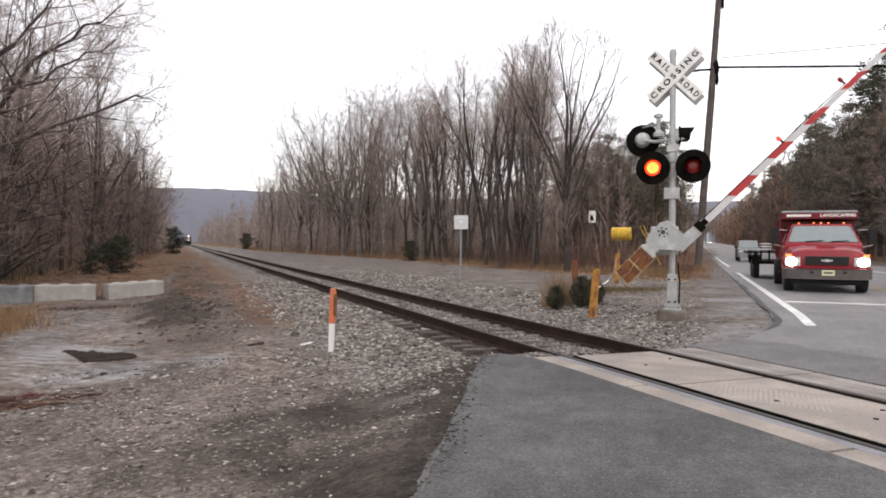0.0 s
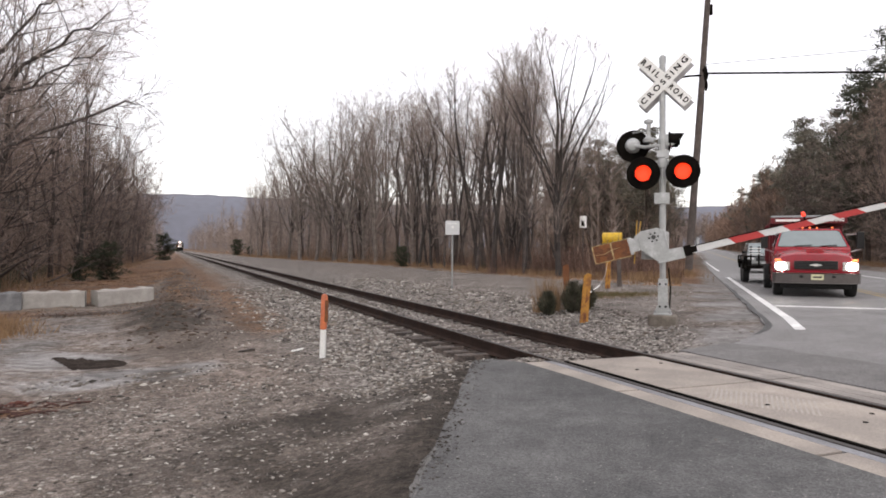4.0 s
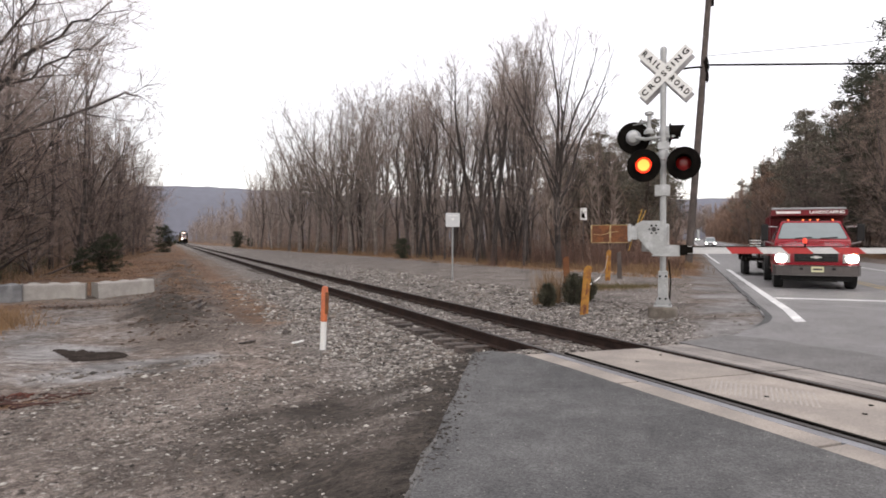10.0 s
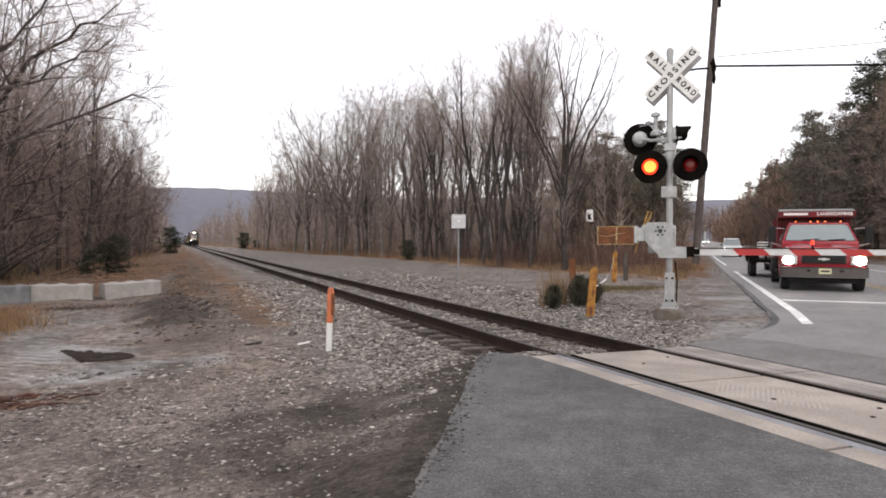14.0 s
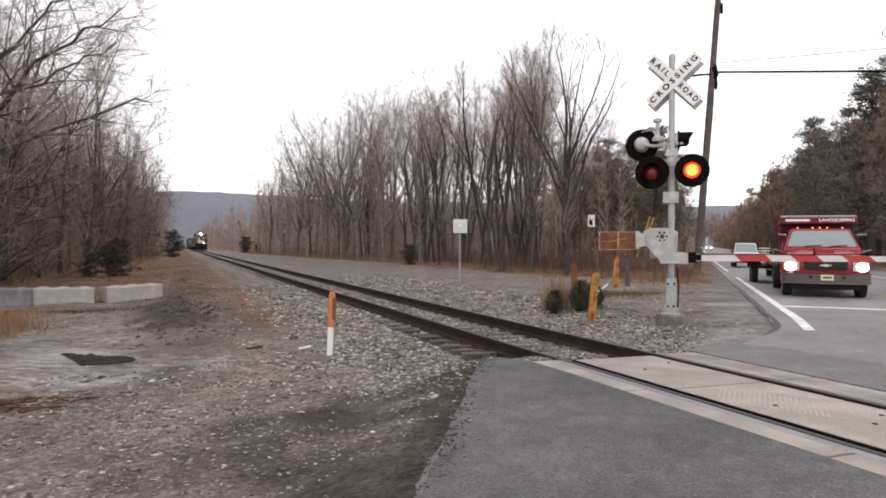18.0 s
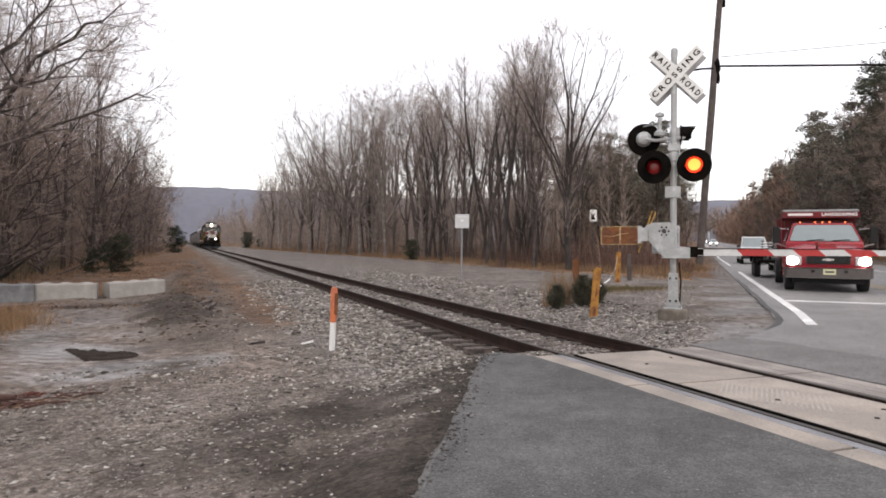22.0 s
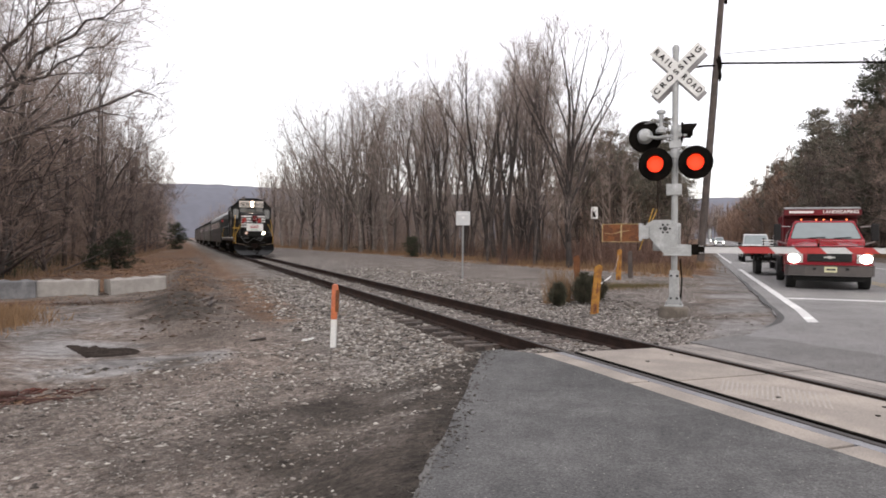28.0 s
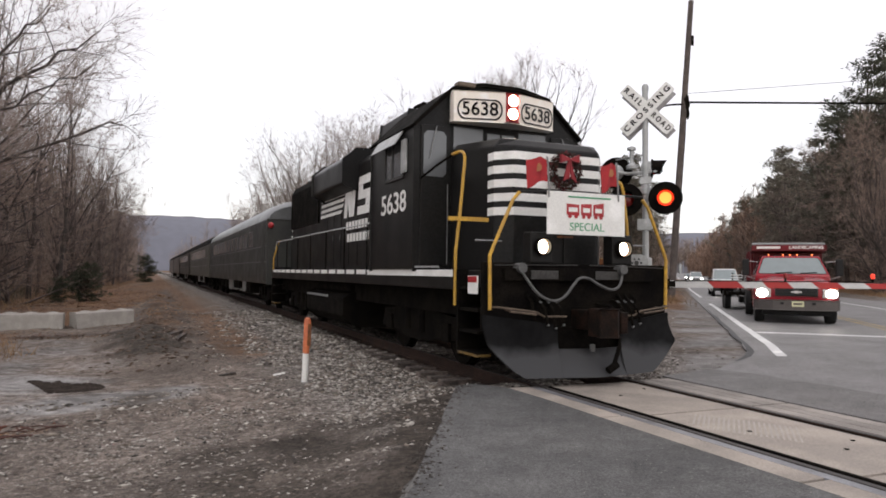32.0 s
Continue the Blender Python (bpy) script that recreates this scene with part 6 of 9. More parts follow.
rnd = random.Random(3)
DULLBLOCK = material("dull_grey_concrete", (0.19, 0.19, 0.195), 0.85, 0, 0.25, 3, 40, 0.3, second=(0.12, 0.12, 0.125), amount=0.5)
for k, (x, y, turn) in enumerate(((-5.05, 24.6, 2), (-3.33, 24.75, 1), (-1.36, 25.25, 24))):
    bl = thing("concrete_block", ("grey" if k == 0 else "pale") + " precast concrete barrier block on the dirt", "barrier block", pose(x, y, -0.56 + 0.03 * (k == 2), 0, -2.0 * (k == 2), turn), group="row of barrier blocks")
    m = CURB if k else DULLBLOCK
    s = Shape().prism([(-0.31, 0.0), (0.31, 0.0), (0.31, 0.10), (0.29, 0.58), (0.26, 0.60), (-0.26, 0.60), (-0.29, 0.58), (-0.31, 0.10)], -0.90, 0.90, "x")
    part("block", s, m, bl, bevel=0.03)
    for j in (-0.55, 0.0, 0.58):
        part("lifting_knob", Shape().lathe([(0.20, 0.58), (0.16, 0.63), (0.05, 0.65)], Matrix.Translation((j, 0, 0)), 12), m, bl, smooth=True)

# ---- vehicles ----
def wheel(parent, x, y, r, w, name="wheel"):
    s = 1 if x > 0 else -1
    wh = part(name, Shape().lathe([(r * 0.62, -w / 2), (r * 0.96, -w / 2), (r, -w * 0.35), (r, w * 0.35), (r * 0.96, w / 2), (r * 0.62, w / 2)], pose(x, y, r, 0, 90, 0), 26), RUBBER, parent, "black rubber tyre", smooth=True)
    part("rim", Shape().lathe([(r * 0.63, -w * 0.42), (r * 0.60, w * 0.30), (r * 0.3, w * 0.36), (0.02, w * 0.36)], pose(x, y, r, 0, 90 * s, 0), 18), GREYMETAL, wh, smooth=True)
    return wh


def on_lane(q, s=1.55, turn=0.0):
    p = ROAD0 + U * q + N * s
    z = float(road_height(p.x, p.y))
    rise = (float(road_height(*(p + U * 4).xy)) - z) / 4
    return pose(p.x, p.y, z, 0, 0, ROAD_TURN + turn) @ pose(0, 0, 0, math.degrees(math.atan(rise)), 0, 0)


GRILLE = material("dark_grille", (0.03, 0.03, 0.032), 0.5, 0.3, 0.3, 6, 60, 0.2)
BUMPER = material("bumper_grey", (0.10, 0.088, 0.085), 0.45, 0.3, 0.15, 5, 50, 0.05)


def dump_truck():
    tr = thing("dump_truck", "red landscaping dump truck with lit headlights, waiting at the stop line", "truck", on_lane(8.30, 1.54, -3.0))
    part("frame_rail", Shape().box(-0.45, 0.45, 0.5, 6.6, 0.45, 0.68), UNDER, tr)
    # bonnet and wings, wider below
    v = []
    for y, wt, wb, zt in ((0.28, 0.80, 0.98, 1.16), (0.6, 0.86, 1.02, 1.24), (1.3, 0.92, 1.04, 1.33)):
        v += [(-wb, y, 0.55), (-wb, y, 0.92), (-wt, y, zt - 0.06), (-wt * 0.6, y, zt), (wt * 0.6, y, zt), (wt, y, zt - 0.06), (wb, y, 0.92), (wb, y, 0.55)]
    f = []
    for j in range(2):
        f += [(j * 8 + i, j * 8 + (i + 1) % 8, j * 8 + 8 + (i + 1) % 8, j * 8 + 8 + i) for i in range(8)]
    f += [tuple(range(7, -1, -1)), tuple(range(16, 24))]
    part("bonnet", Shape().add(v, f), TRUCKRED, tr, "red bonnet and wings", bevel=0.03, smooth=True)
    part("bonnet_scoop", Shape().prism([(-0.22, 1.21), (0.22, 1.21), (0.17, 1.27), (-0.17, 1.27)], 0.5, 1.2, "y"), TRUCKRED, tr, bevel=0.02)
    # cab with a raked screen
    v = [(-1.0, 1.25, 0.6), (1.0, 1.25, 0.6), (1.0, 2.95, 0.6), (-1.0, 2.95, 0.6), (-0.97, 1.25, 1.33), (0.97, 1.25, 1.33), (0.98, 2.95, 1.33), (-0.98, 2.95, 1.33), (-0.76, 1.80, 1.90), (0.76, 1.80, 1.90), (0.78, 2.85, 1.93), (-0.78, 2.85, 1.93)]
    f = [(3, 2, 1, 0), (0, 1, 5, 4), (1, 2, 6, 5), (2, 3, 7, 6), (3, 0, 4, 7), (4, 5, 9, 8), (5, 6, 10, 9), (6, 7, 11, 10), (7, 4, 8, 11), (8, 9, 10, 11)]
    cab = part("cab", Shape().add(v, f), TRUCKRED, tr, "red truck cab", bevel=0.035, smooth=True)
    n = Vector((0, -0.72, 0.69))
    w = [Vector(p) + n * 0.012 for p in ((-0.88, 1.30, 1.37), (0.88, 1.30, 1.37), (0.72, 1.74, 1.83), (-0.72, 1.74, 1.83))]
    for nm, grow, lift, mat in (("window_gasket", 0.022, 0.0, RUBBER), ("windscreen", 0.0, 0.006, SKYGLASS)):
        rim = []
        for i, (cx, cz, r) in enumerate(((-1, 0, 0.10), (1, 0, 0.10), (1, 1, 0.17), (-1, 1, 0.17))):
            for k in range(6):
                a = math.pi * (1 + 0.5 * i) + math.pi * 0.1 * k
                u = cx * (1 - r * 0.55) + 0.55 * r * math.cos(a)
                h = cz + (r if cz == 0 else -r) + r * math.sin(a)
                half = 0.88 - 0.16 * h + grow
                rim.append(w[0].lerp(w[3], h + grow * 2 * (h - 0.5)) * Vector((0, 1, 1)) + Vector((u * half, 0, 0)) + n * lift)
        part(nm, Shape().add(rim, [tuple(range(24))]), mat, cab, "broad windscreen with sky sheen put into its colour" if grow == 0 else "")
    for a, b in ((0.25, 0.5), (0.62, 0.86)):
        part("wiper", Shape().tube([w[0] * (1 - a) + w[1] * a + n * 0.02, w[0] * (1 - b) + w[1] * b + n * 0.02 + Vector((0, 0.02, 0.03))], 0.012), RUBBER, cab)
    for s in (-1, 1):
        part("side_window", Shape().add([(s * 0.985, 1.45, 1.38), (s * 0.99, 2.5, 1.38), (s * 0.83, 2.45, 1.82), (s * 0.83, 1.85, 1.82)], [(0, 1, 2, 3)]), DARKGLASS, cab)
        part("mirror_arm", Shape().tube([(s * 0.98, 1.5, 1.22), (s * 1.22, 1.42, 1.30), (s * 1.24, 1.42, 1.36)], 0.02), CHROME, tr)
        part("mirror_stay", Shape().tube([(s * 0.9, 1.6, 1.72), (s * 1.22, 1.42, 1.74)], 0.014), CHROME, tr)
        part("mirror", Shape().box(min(s * 1.13, s * 1.32), max(s * 1.13, s * 1.32), 1.38, 1.47, 1.32, 1.80), RUBBER, tr, "tall black wing mirror", bevel=0.03)
        part("headlight_bezel", Shape().box(min(s * 0.64, s * 1.02), max(s * 0.64, s * 1.02), 0.24, 0.32, 0.71, 0.95), CHROME, tr, bevel=0.015)
        part("headlight", Shape().lathe([(0.112, 0.0), (0.107, 0.03), (0.055, 0.05), (0.005, 0.055)], pose(s * 0.86, 0.245, 0.83, 90, 0, 0) @ Matrix.Diagonal((1.3, 1.08, 1, 1)), 20), LAMP_TRUCK, tr, "lit white headlight", smooth=True)
        part("indicator", Shape().box(min(s * 0.86, s * 1.0), max(s * 0.86, s * 1.0), 0.26, 0.31, 0.97, 1.03), LAMP_AMBER, tr, "small amber indicator")
        part("wheel_arch", Shape().prism([(0.36, 0.42), (0.42, 0.86), (0.62, 0.98), (1.1, 0.98), (1.3, 0.86), (1.36, 0.42)], s * 0.99, s * 1.05, "x"), TRUCKRED, tr, bevel=0.01)
        wheel(tr, s * 0.90, 0.86, 0.40, 0.24)
        wheel(tr, s * 0.98, 4.75, 0.40, 0.24)
        wheel(tr, s * 0.70, 4.75, 0.40, 0.24)
        part("running_board", Shape().box(min(s * 0.85, s * 1.08), max(s * 0.85, s * 1.08), 1.5, 3.0, 0.42, 0.50), UNDER, tr, bevel=0.01)
        part("fuel_tank", Shape().box(min(s * 0.55, s * 1.0), max(s * 0.55, s * 1.0), 3.1, 4.1, 0.42, 0.85), UNDER, tr, bevel=0.04)
    gr = part("grille", Shape().box(-0.53, 0.53, 0.23, 0.30, 0.75, 0.98), GRILLE, tr, "dark bar grille", bevel=0.01)
    for k in range(5):
        part("grille_bar", Shape().box(-0.51, 0.51, 0.222, 0.232, 0.77 + 0.043 * k, 0.782 + 0.043 * k), UNDER, gr)
    part("badge", Shape().prism([(-0.14, 0.85), (-0.05, 0.85), (-0.04, 0.83), (0.05, 0.83), (0.06, 0.85), (0.14, 0.85), (0.13, 0.885), (0.05, 0.885), (0.04, 0.905), (-0.04, 0.905), (-0.05, 0.885), (-0.13, 0.885)], 0.212, 0.222, "y"), CHROME, gr, "plain chrome badge")
    bp = part("bumper", Shape().prism([(-1.08, 0.36), (-1.0, 0.12), (-0.6, 0.0), (0.6, 0.0), (1.0, 0.12), (1.08, 0.36), (0.9, 0.38), (-0.9, 0.38)], 0.37, 0.65, "z"), BUMPER, tr, "dull grey steel bumper", bevel=0.025)
    for x in (-0.42, 0.36):
        part("tow_hook", Shape().box(x, x + 0.08, -0.05, 0.02, 0.53, 0.59), RUBBER, bp, bevel=0.01)
    PLATE = material("licence_plate", (0.62, 0.60, 0.38), 0.5, 0, 0.06, 12, 60, 0)
    part("licence_plate", Shape().box(-0.14, 0.16, -0.022, -0.008, 0.47, 0.62), PLATE, bp, "pale yellow plate with a dark bar")
    part("plate_bar", Shape().box(-0.10, 0.12, -0.026, -0.022, 0.52, 0.57), BUMPER, bp)
    part("valance", Shape().box(-0.85, 0.85, 0.25, 0.5, 0.22, 0.40), RUBBER, tr, bevel=0.02)
    for x in (-0.58, -0.19, 0.0, 0.19, 0.58):
        part("marker_lamp", Shape().blob((x, 1.86, 1.935), 0.03, 0.03, 0.02, 8, 0), LAMP_AMBER, tr, "small lit amber roof lamp")
    # dump body with a cab shield
    db = part("dump_body", Shape().box(-0.98, 0.98, 3.05, 6.3, 0.80, 0.90).box(-1.0, -0.93, 3.05, 6.3, 0.9, 2.14).box(0.93, 1.0, 3.05, 6.3, 0.9, 2.14).box(-0.93, 0.93, 3.05, 3.13, 0.9, 2.14).box(-0.93, 0.93, 6.22, 6.3, 0.9, 1.9), BODYRED, tr, "red steel dump body", bevel=0.015)
    part("cab_shield", Shape().prism([(2.3, 2.10), (3.1, 2.02), (3.1, 2.16), (2.3, 2.22)], -1.02, 1.02, "x"), BODYRED, db, "red cab shield over the roof", bevel=0.01)
    part("shield_face", Shape().box(-1.02, 1.02, 2.285, 2.30, 2.08, 2.25), BODYRED, db)
    part("lettering_bar", Shape().box(-0.88, -0.22, 2.276, 2.284, 2.14, 2.21), WHITE, db, "white lettering reduced to a bar")
    letters("LANDSCAPING", 0.125, pose(0.48, 2.278, 2.175, 90, 0, 0), WHITE, db, "lettering", width=0.92, bold=0.004)
    part("tarp_roll", Shape().rod((-1.0, 2.5, 2.28), (1.0, 2.5, 2.28), 0.05, n=12), GREYMETAL, db)
    part("tarp_arm", Shape().tube([(1.0, 2.5, 2.28), (1.07, 3.2, 2.24), (1.07, 4.8, 1.6)], 0.02), GREYMETAL, db)
    for yy in (3.7, 4.5, 5.3):
        for s in (-1, 1):
            part("side_rib", Shape().box(min(s * 1.0, s * 1.05), max(s * 1.0, s * 1.05), yy, yy + 0.09, 0.9, 2.1), BODYRED, db)
    return tr


def trailer():
    tr = thing("utility_trailer", "low black utility trailer hitched behind the dump truck", "trailer", on_lane(15.9, 1.45))
    part("deck", Shape().box(-1.1, 1.1, 0, 4.6, 0.58, 0.70), UNDER, tr, bevel=0.01)
    part("drawbar", Shape().tube([(-0.5, 0.1, 0.6), (0, -1.1, 0.56)], 0.05).tube([(0.5, 0.1, 0.6), (0, -1.1, 0.56)], 0.05), UNDER, tr)
    for s in (-1, 1):
        for yy in (1.55, 2.5):
            wheel(tr, s * 1.02, yy, 0.36, 0.22)
        part("mudguard", Shape().prism([(1.0, 0.55), (1.08, 0.82), (1.3, 0.90), (2.75, 0.90), (2.97, 0.82), (3.05, 0.55), (2.95, 0.55), (2.7, 0.85), (1.3, 0.85), (1.1, 0.55)], s * 0.9, s * 1.18, "x"), UNDER, tr, bevel=0.01)
        part("side_rail", Shape().tube([(s * 1.1, 0, 1.05), (s * 1.1, 4.5, 1.05)], 0.025), UNDER, tr)
        for yy in (0.05, 1.0, 3.2, 4.5):
            part("upright", Shape().box(min(s * 1.07, s * 1.13), max(s * 1.07, s * 1.13), yy, yy + 0.06, 0.7, 1.05), UNDER, tr)
    part("headboard", Shape().box(-0.98, -0.92, 0, 0.06, 0.7, 1.42).box(-0.70, -0.64, 0, 0.06, 0.7, 1.42).box(-1.1, 1.1, 0, 0.06, 1.0, 1.06), UNDER, tr)
    for k in range(3):
        part("white_slat", Shape().box(-1.0, -0.62, -0.02, 0.0, 1.12 + 0.1 * k, 1.16 + 0.1 * k), WHITE, tr)
    return tr


def road_car(name, label, paint, kind, q, s=1.55, lit=True):
    ca = thing(name, label, "car" if kind != "pickup" else "pickup", on_lane(q, s), group="queue of traffic")
    L, W = (4.6, 0.86) if kind != "pickup" else (5.3, 0.88)
    hood = 1.02 if kind != "sedan" else 0.92
    roof = {"suv": 1.72, "pickup": 1.82, "sedan": 1.45}[kind]
    tail = L - 0.25 if kind == "suv" else (3.3 if kind == "pickup" else 3.9)
    prof = [(0.05, 0.38), (0.0, 0.62), (0.06, hood - 0.14), (0.25, hood - 0.03), (1.15, hood + 0.06), (L - 0.15, hood + 0.08), (L, hood - 0.15), (L - 0.05, 0.40)]
    part("body", Shape().prism(prof, -W, W, "x"), paint, ca, bevel=0.06, smooth=True)
    g = [(1.15, hood + 0.05), (1.95, roof), (tail - 0.35, roof + 0.01), (tail, hood + 0.06)]
    v = [(x * W, y, z) for (y, z), k in zip(g, (0.93, 0.78, 0.78, 0.93)) for x in (-k, k)]
    cabin = part("cabin", Shape().add(v, [(0, 1, 3, 2), (2, 3, 5, 4), (4, 5, 7, 6), (0, 2, 4, 6), (1, 7, 5, 3), (0, 6, 7, 1)]), paint, ca, bevel=0.04, smooth=True)
    nrm = Vector((0, -(roof - hood), 0.8)).normalized() * 0.012
    a, b = g[0], g[1]
    q0, q1 = (a[0] + 0.08 * (b[0] - a[0]), a[1] + 0.08 * (b[1] - a[1])), (a[0] + 0.9 * (b[0] - a[0]), a[1] + 0.9 * (b[1] - a[1]))
    part("windscreen", Shape().add([Vector((-W * 0.86, *q0)) + nrm, Vector((W * 0.86, *q0)) + nrm, Vector((W * 0.74, *q1)) + nrm, Vector((-W * 0.74, *q1)) + nrm], [(0, 1, 2, 3)]), SKYGLASS, cabin, "windscreen with sky sheen put into its colour")
    for e in (-1, 1):
        part("side_window", Shape().add([(e * W * 0.935, 1.6, hood + 0.12), (e * W * 0.93, tail - 0.35, hood + 0.12), (e * W * 0.80, tail - 0.55, roof - 0.09), (e * W * 0.80, 2.05, roof - 0.09)], [(0, 1, 2, 3)]), DARKGLASS, cabin)
        part("headlight", Shape().blob((e * W * 0.78, 0.07, hood - 0.22), 0.17, 0.08, 0.10, 10, 0), LAMP_TRUCK if lit else CHROME, ca, "lit white headlight" if lit else "unlit clear headlight", smooth=True)
        part("mirror", Shape().blob((e * (W + 0.09), 1.5, hood + 0.16), 0.11, 0.06, 0.08, 8, 0), RUBBER, ca, smooth=True)
        for yy in (0.88, L - 0.95):
            wheel(ca, e * (W - 0.10), yy, 0.35, 0.22)
    part("grille", Shape().box(-W * 0.5, W * 0.5, 0.0, 0.05, hood - 0.34, hood - 0.16), GRILLE, ca, bevel=0.01)
    part("bumper", Shape().box(-W * 0.97, W * 0.97, -0.04, 0.10, 0.36, 0.58), RUBBER if kind == "pickup" else paint, ca, bevel=0.03)
    part("plate", Shape().box(-0.15, 0.15, -0.055, -0.045, 0.48, 0.60), SIGNFACE, ca)
    return ca


dump_truck()
trailer()
PAINT_GREY = material("grey_car_paint", (0.20, 0.21, 0.215), 0.3, 0.4, 0.1, 3, 40, 0.01)
PAINT_WHITE = material("white_car_paint", (0.62, 0.63, 0.64), 0.3, 0, 0.06, 3, 40, 0.01)
PAINT_DARK = material("dark_car_paint", (0.05, 0.05, 0.06), 0.3, 0.3, 0.1, 3, 40, 0.01)
CARS = [
    (road_car("sport_utility_car", "silver-grey sport utility car closing up behind the trailer", PAINT_GREY, "suv", 41, lit=False), [(0, 48), (1, 44), (2, 39.5), (3, 35), (4.5, 27.5), (6, 22.4), (7, 21.7), (32, 21.7)], (2.15, 2.4)),
    (road_car("pickup_truck", "white pickup driving up and stopping in the queue", PAINT_WHITE, "pickup", 38), [(0, 262), (5.6, 185), (8.5, 138), (10, 112), (12, 80), (14, 61), (17, 45), (19, 40.5), (22, 36.5), (24, 35.8), (32, 35.8)], (1.7, 1.7)),
    (road_car("sedan_car", "white sedan arriving later on the road", PAINT_WHITE, "suv", 66), [(0, 420), (10, 275), (12, 245), (19, 205), (22, 170), (25, 152), (29, 114), (32, 88)], (1.55, 1.55)),
    (road_car("sedan_car", "dark sedan far down the road with its lights on", PAINT_DARK, "sedan", 96), [(0, 640), (14, 400), (20, 310), (24, 240), (27, 195), (30, 148), (32, 120)], (1.55, 1.55)),
]
YELLOWT = material("yellow_enamel", (0.72, 0.46, 0.02), 0.5, 0, 0.1, 3, 40, 0.02)
ym = thing("yellow_tank", "yellow farm tank glimpsed among bushes at the wood's edge", "tank", pose(26.5, 36.5, 0.2, 0, 0, -40))
part("drum", Shape().rod((-0.95, 0, 1.95), (0.25, 0, 1.95), 0.42, n=20), YELLOWT, ym, bevel=0.04)
part("stand", Shape().box(-0.6, -0.5, -0.4, 0.4, -0.3, 1.2).box(0.5, 0.6, -0.4, 0.4, -0.3, 1.2), UNDER, ym)


# ---- crossing panels and ties ----
deck = thing("crossing_panels", "worn tan concrete crossing panels between the rails", "", kind="structure")


def panel_row(x0, x1, cuts, z=-0.004, mat=SLAB):
    for a, b in zip(cuts, cuts[1:]):
        part("panel", Shape().box(x0, x1, b + 0.02, a - 0.02, z - 0.19, z), mat, deck, bevel=0.008)


panel_row(4.262, 4.555, [7.85, 5.90, 3.55, 1.2, -1.1, -3.4, -5.7, -8.0])
panel_row(4.873, 6.085, [7.80, 5.84, 3.50, 1.15, -1.2, -3.5, -5.8, -8.0], -0.008)
WORNSLAB = material("grey_worn_panel", (0.33, 0.30, 0.275), 0.8, 0, 0.25, 1.4, 60, 0.3, second=(0.21, 0.19, 0.175), amount=0.5, each=0.12)
for x0, x1 in ((6.285, 6.47), (6.477, 6.65), (6.657, 6.84)):
    panel_row(x0, x1, [7.85, 5.84, 3.50, 1.15, -1.2, -3.5, -5.8, -8.0], -0.002, WORNSLAB)
part("rubber_flangeway", Shape().box(4.742, 4.832, -8, 7.8, -0.19, -0.075).box(4.832, 4.872, -8, 7.8, -0.19, -0.010), UNDER, deck, "black rubber flangeway strip")
part("rubber_flangeway", Shape().box(6.085, 6.178, -8, 7.8, -0.19, -0.022), UNDER, deck, "black rubber flangeway strip")
FILLER = material("scuffed_rail_filler", (0.26, 0.265, 0.285), 0.42, 0.3, 0.2, 3, 60, 0.1, second=(0.18, 0.182, 0.195))
part("rail_filler", Shape().box(4.558, 4.671, -8, 7.84, -0.19, -0.006), FILLER, deck, "blue-grey scuffed filler strip")
part("rail_filler", Shape().box(6.249, 6.282, -8, 7.84, -0.19, -0.008), FILLER, deck, "blue-grey scuffed filler strip")
RIB = material("worn_rib", (0.37, 0.325, 0.285), 0.5, 0, 0.2, 4, 60, 0.15, second=(0.29, 0.255, 0.225))
RU, RN = Vector((0.715, 0.70, 0)), Vector((0.70, -0.715, 0))
for k in range(21):
    c = Vector((5.12 + 0.0232 * k, 5.48 - 0.042 * k, 0))
    lo, hi = max(4.95, c.x - 0.24), min(6.05, c.x + 0.24)
    p, q = c + RU * ((lo - c.x) / RU.x), c + RU * ((hi - c.x) / RU.x)
    v = [(e.x + RN.x * o, e.y + RN.y * o, -0.010 + h) for e in (p, q) for o, h in ((-0.015, 0.0), (-0.010, 0.0022), (-0.004, 0.0034), (0.004, 0.0034), (0.010, 0.0022), (0.015, 0.0))]
    part("rib", Shape().add(v, [(i, i + 1, i + 7, i + 6) for i in range(5)] + [(5, 4, 3, 2, 1, 0), (6, 7, 8, 9, 10, 11)]), RIB, deck, smooth=True)
for x, y in ((5.3, 6.9), (5.9, 7.2), (5.25, 4.9), (5.85, 4.3), (5.5, 4.1)):
    part("lifting_bolt", Shape().rod((x, y, -0.02), (x, y, -0.002), 0.022, n=8), UNDER, deck)

ties = thing("tie_row", "weathered dark wooden ties in the ballast", "", kind="structure")
tie_mesh = mesh_of("tie", Shape().box(-1.3, 1.3, -0.105, 0.105, -0.09, 0.09), TIE, 0.012)
rnd = random.Random(11)
y = 8.12
while y < 130:
    piece("tie", tie_mesh, ties, pose(XC + rnd.uniform(-0.05, 0.05), y + rnd.uniform(-0.03, 0.03), -0.275 + rnd.uniform(-0.008, 0.010) - float(np.interp(y, [10, 13, 18], [0, 0.012, 0.04])), 0, rnd.uniform(-0.4, 0.4), rnd.uniform(-1.3, 1.3)))
    y += 0.53
spikes = Shape()
y = 8.12
while y < 40:
    for s in (-0.7525, 0.7525):
        spikes.box(XC + s - 0.19, XC + s + 0.19, y - 0.09, y + 0.09, -0.188, -0.178)
    y += 0.53
tagged(part("tie_plates", spikes, RAILSIDE, ties, "rusty steel tie plates"), kind="stuff")

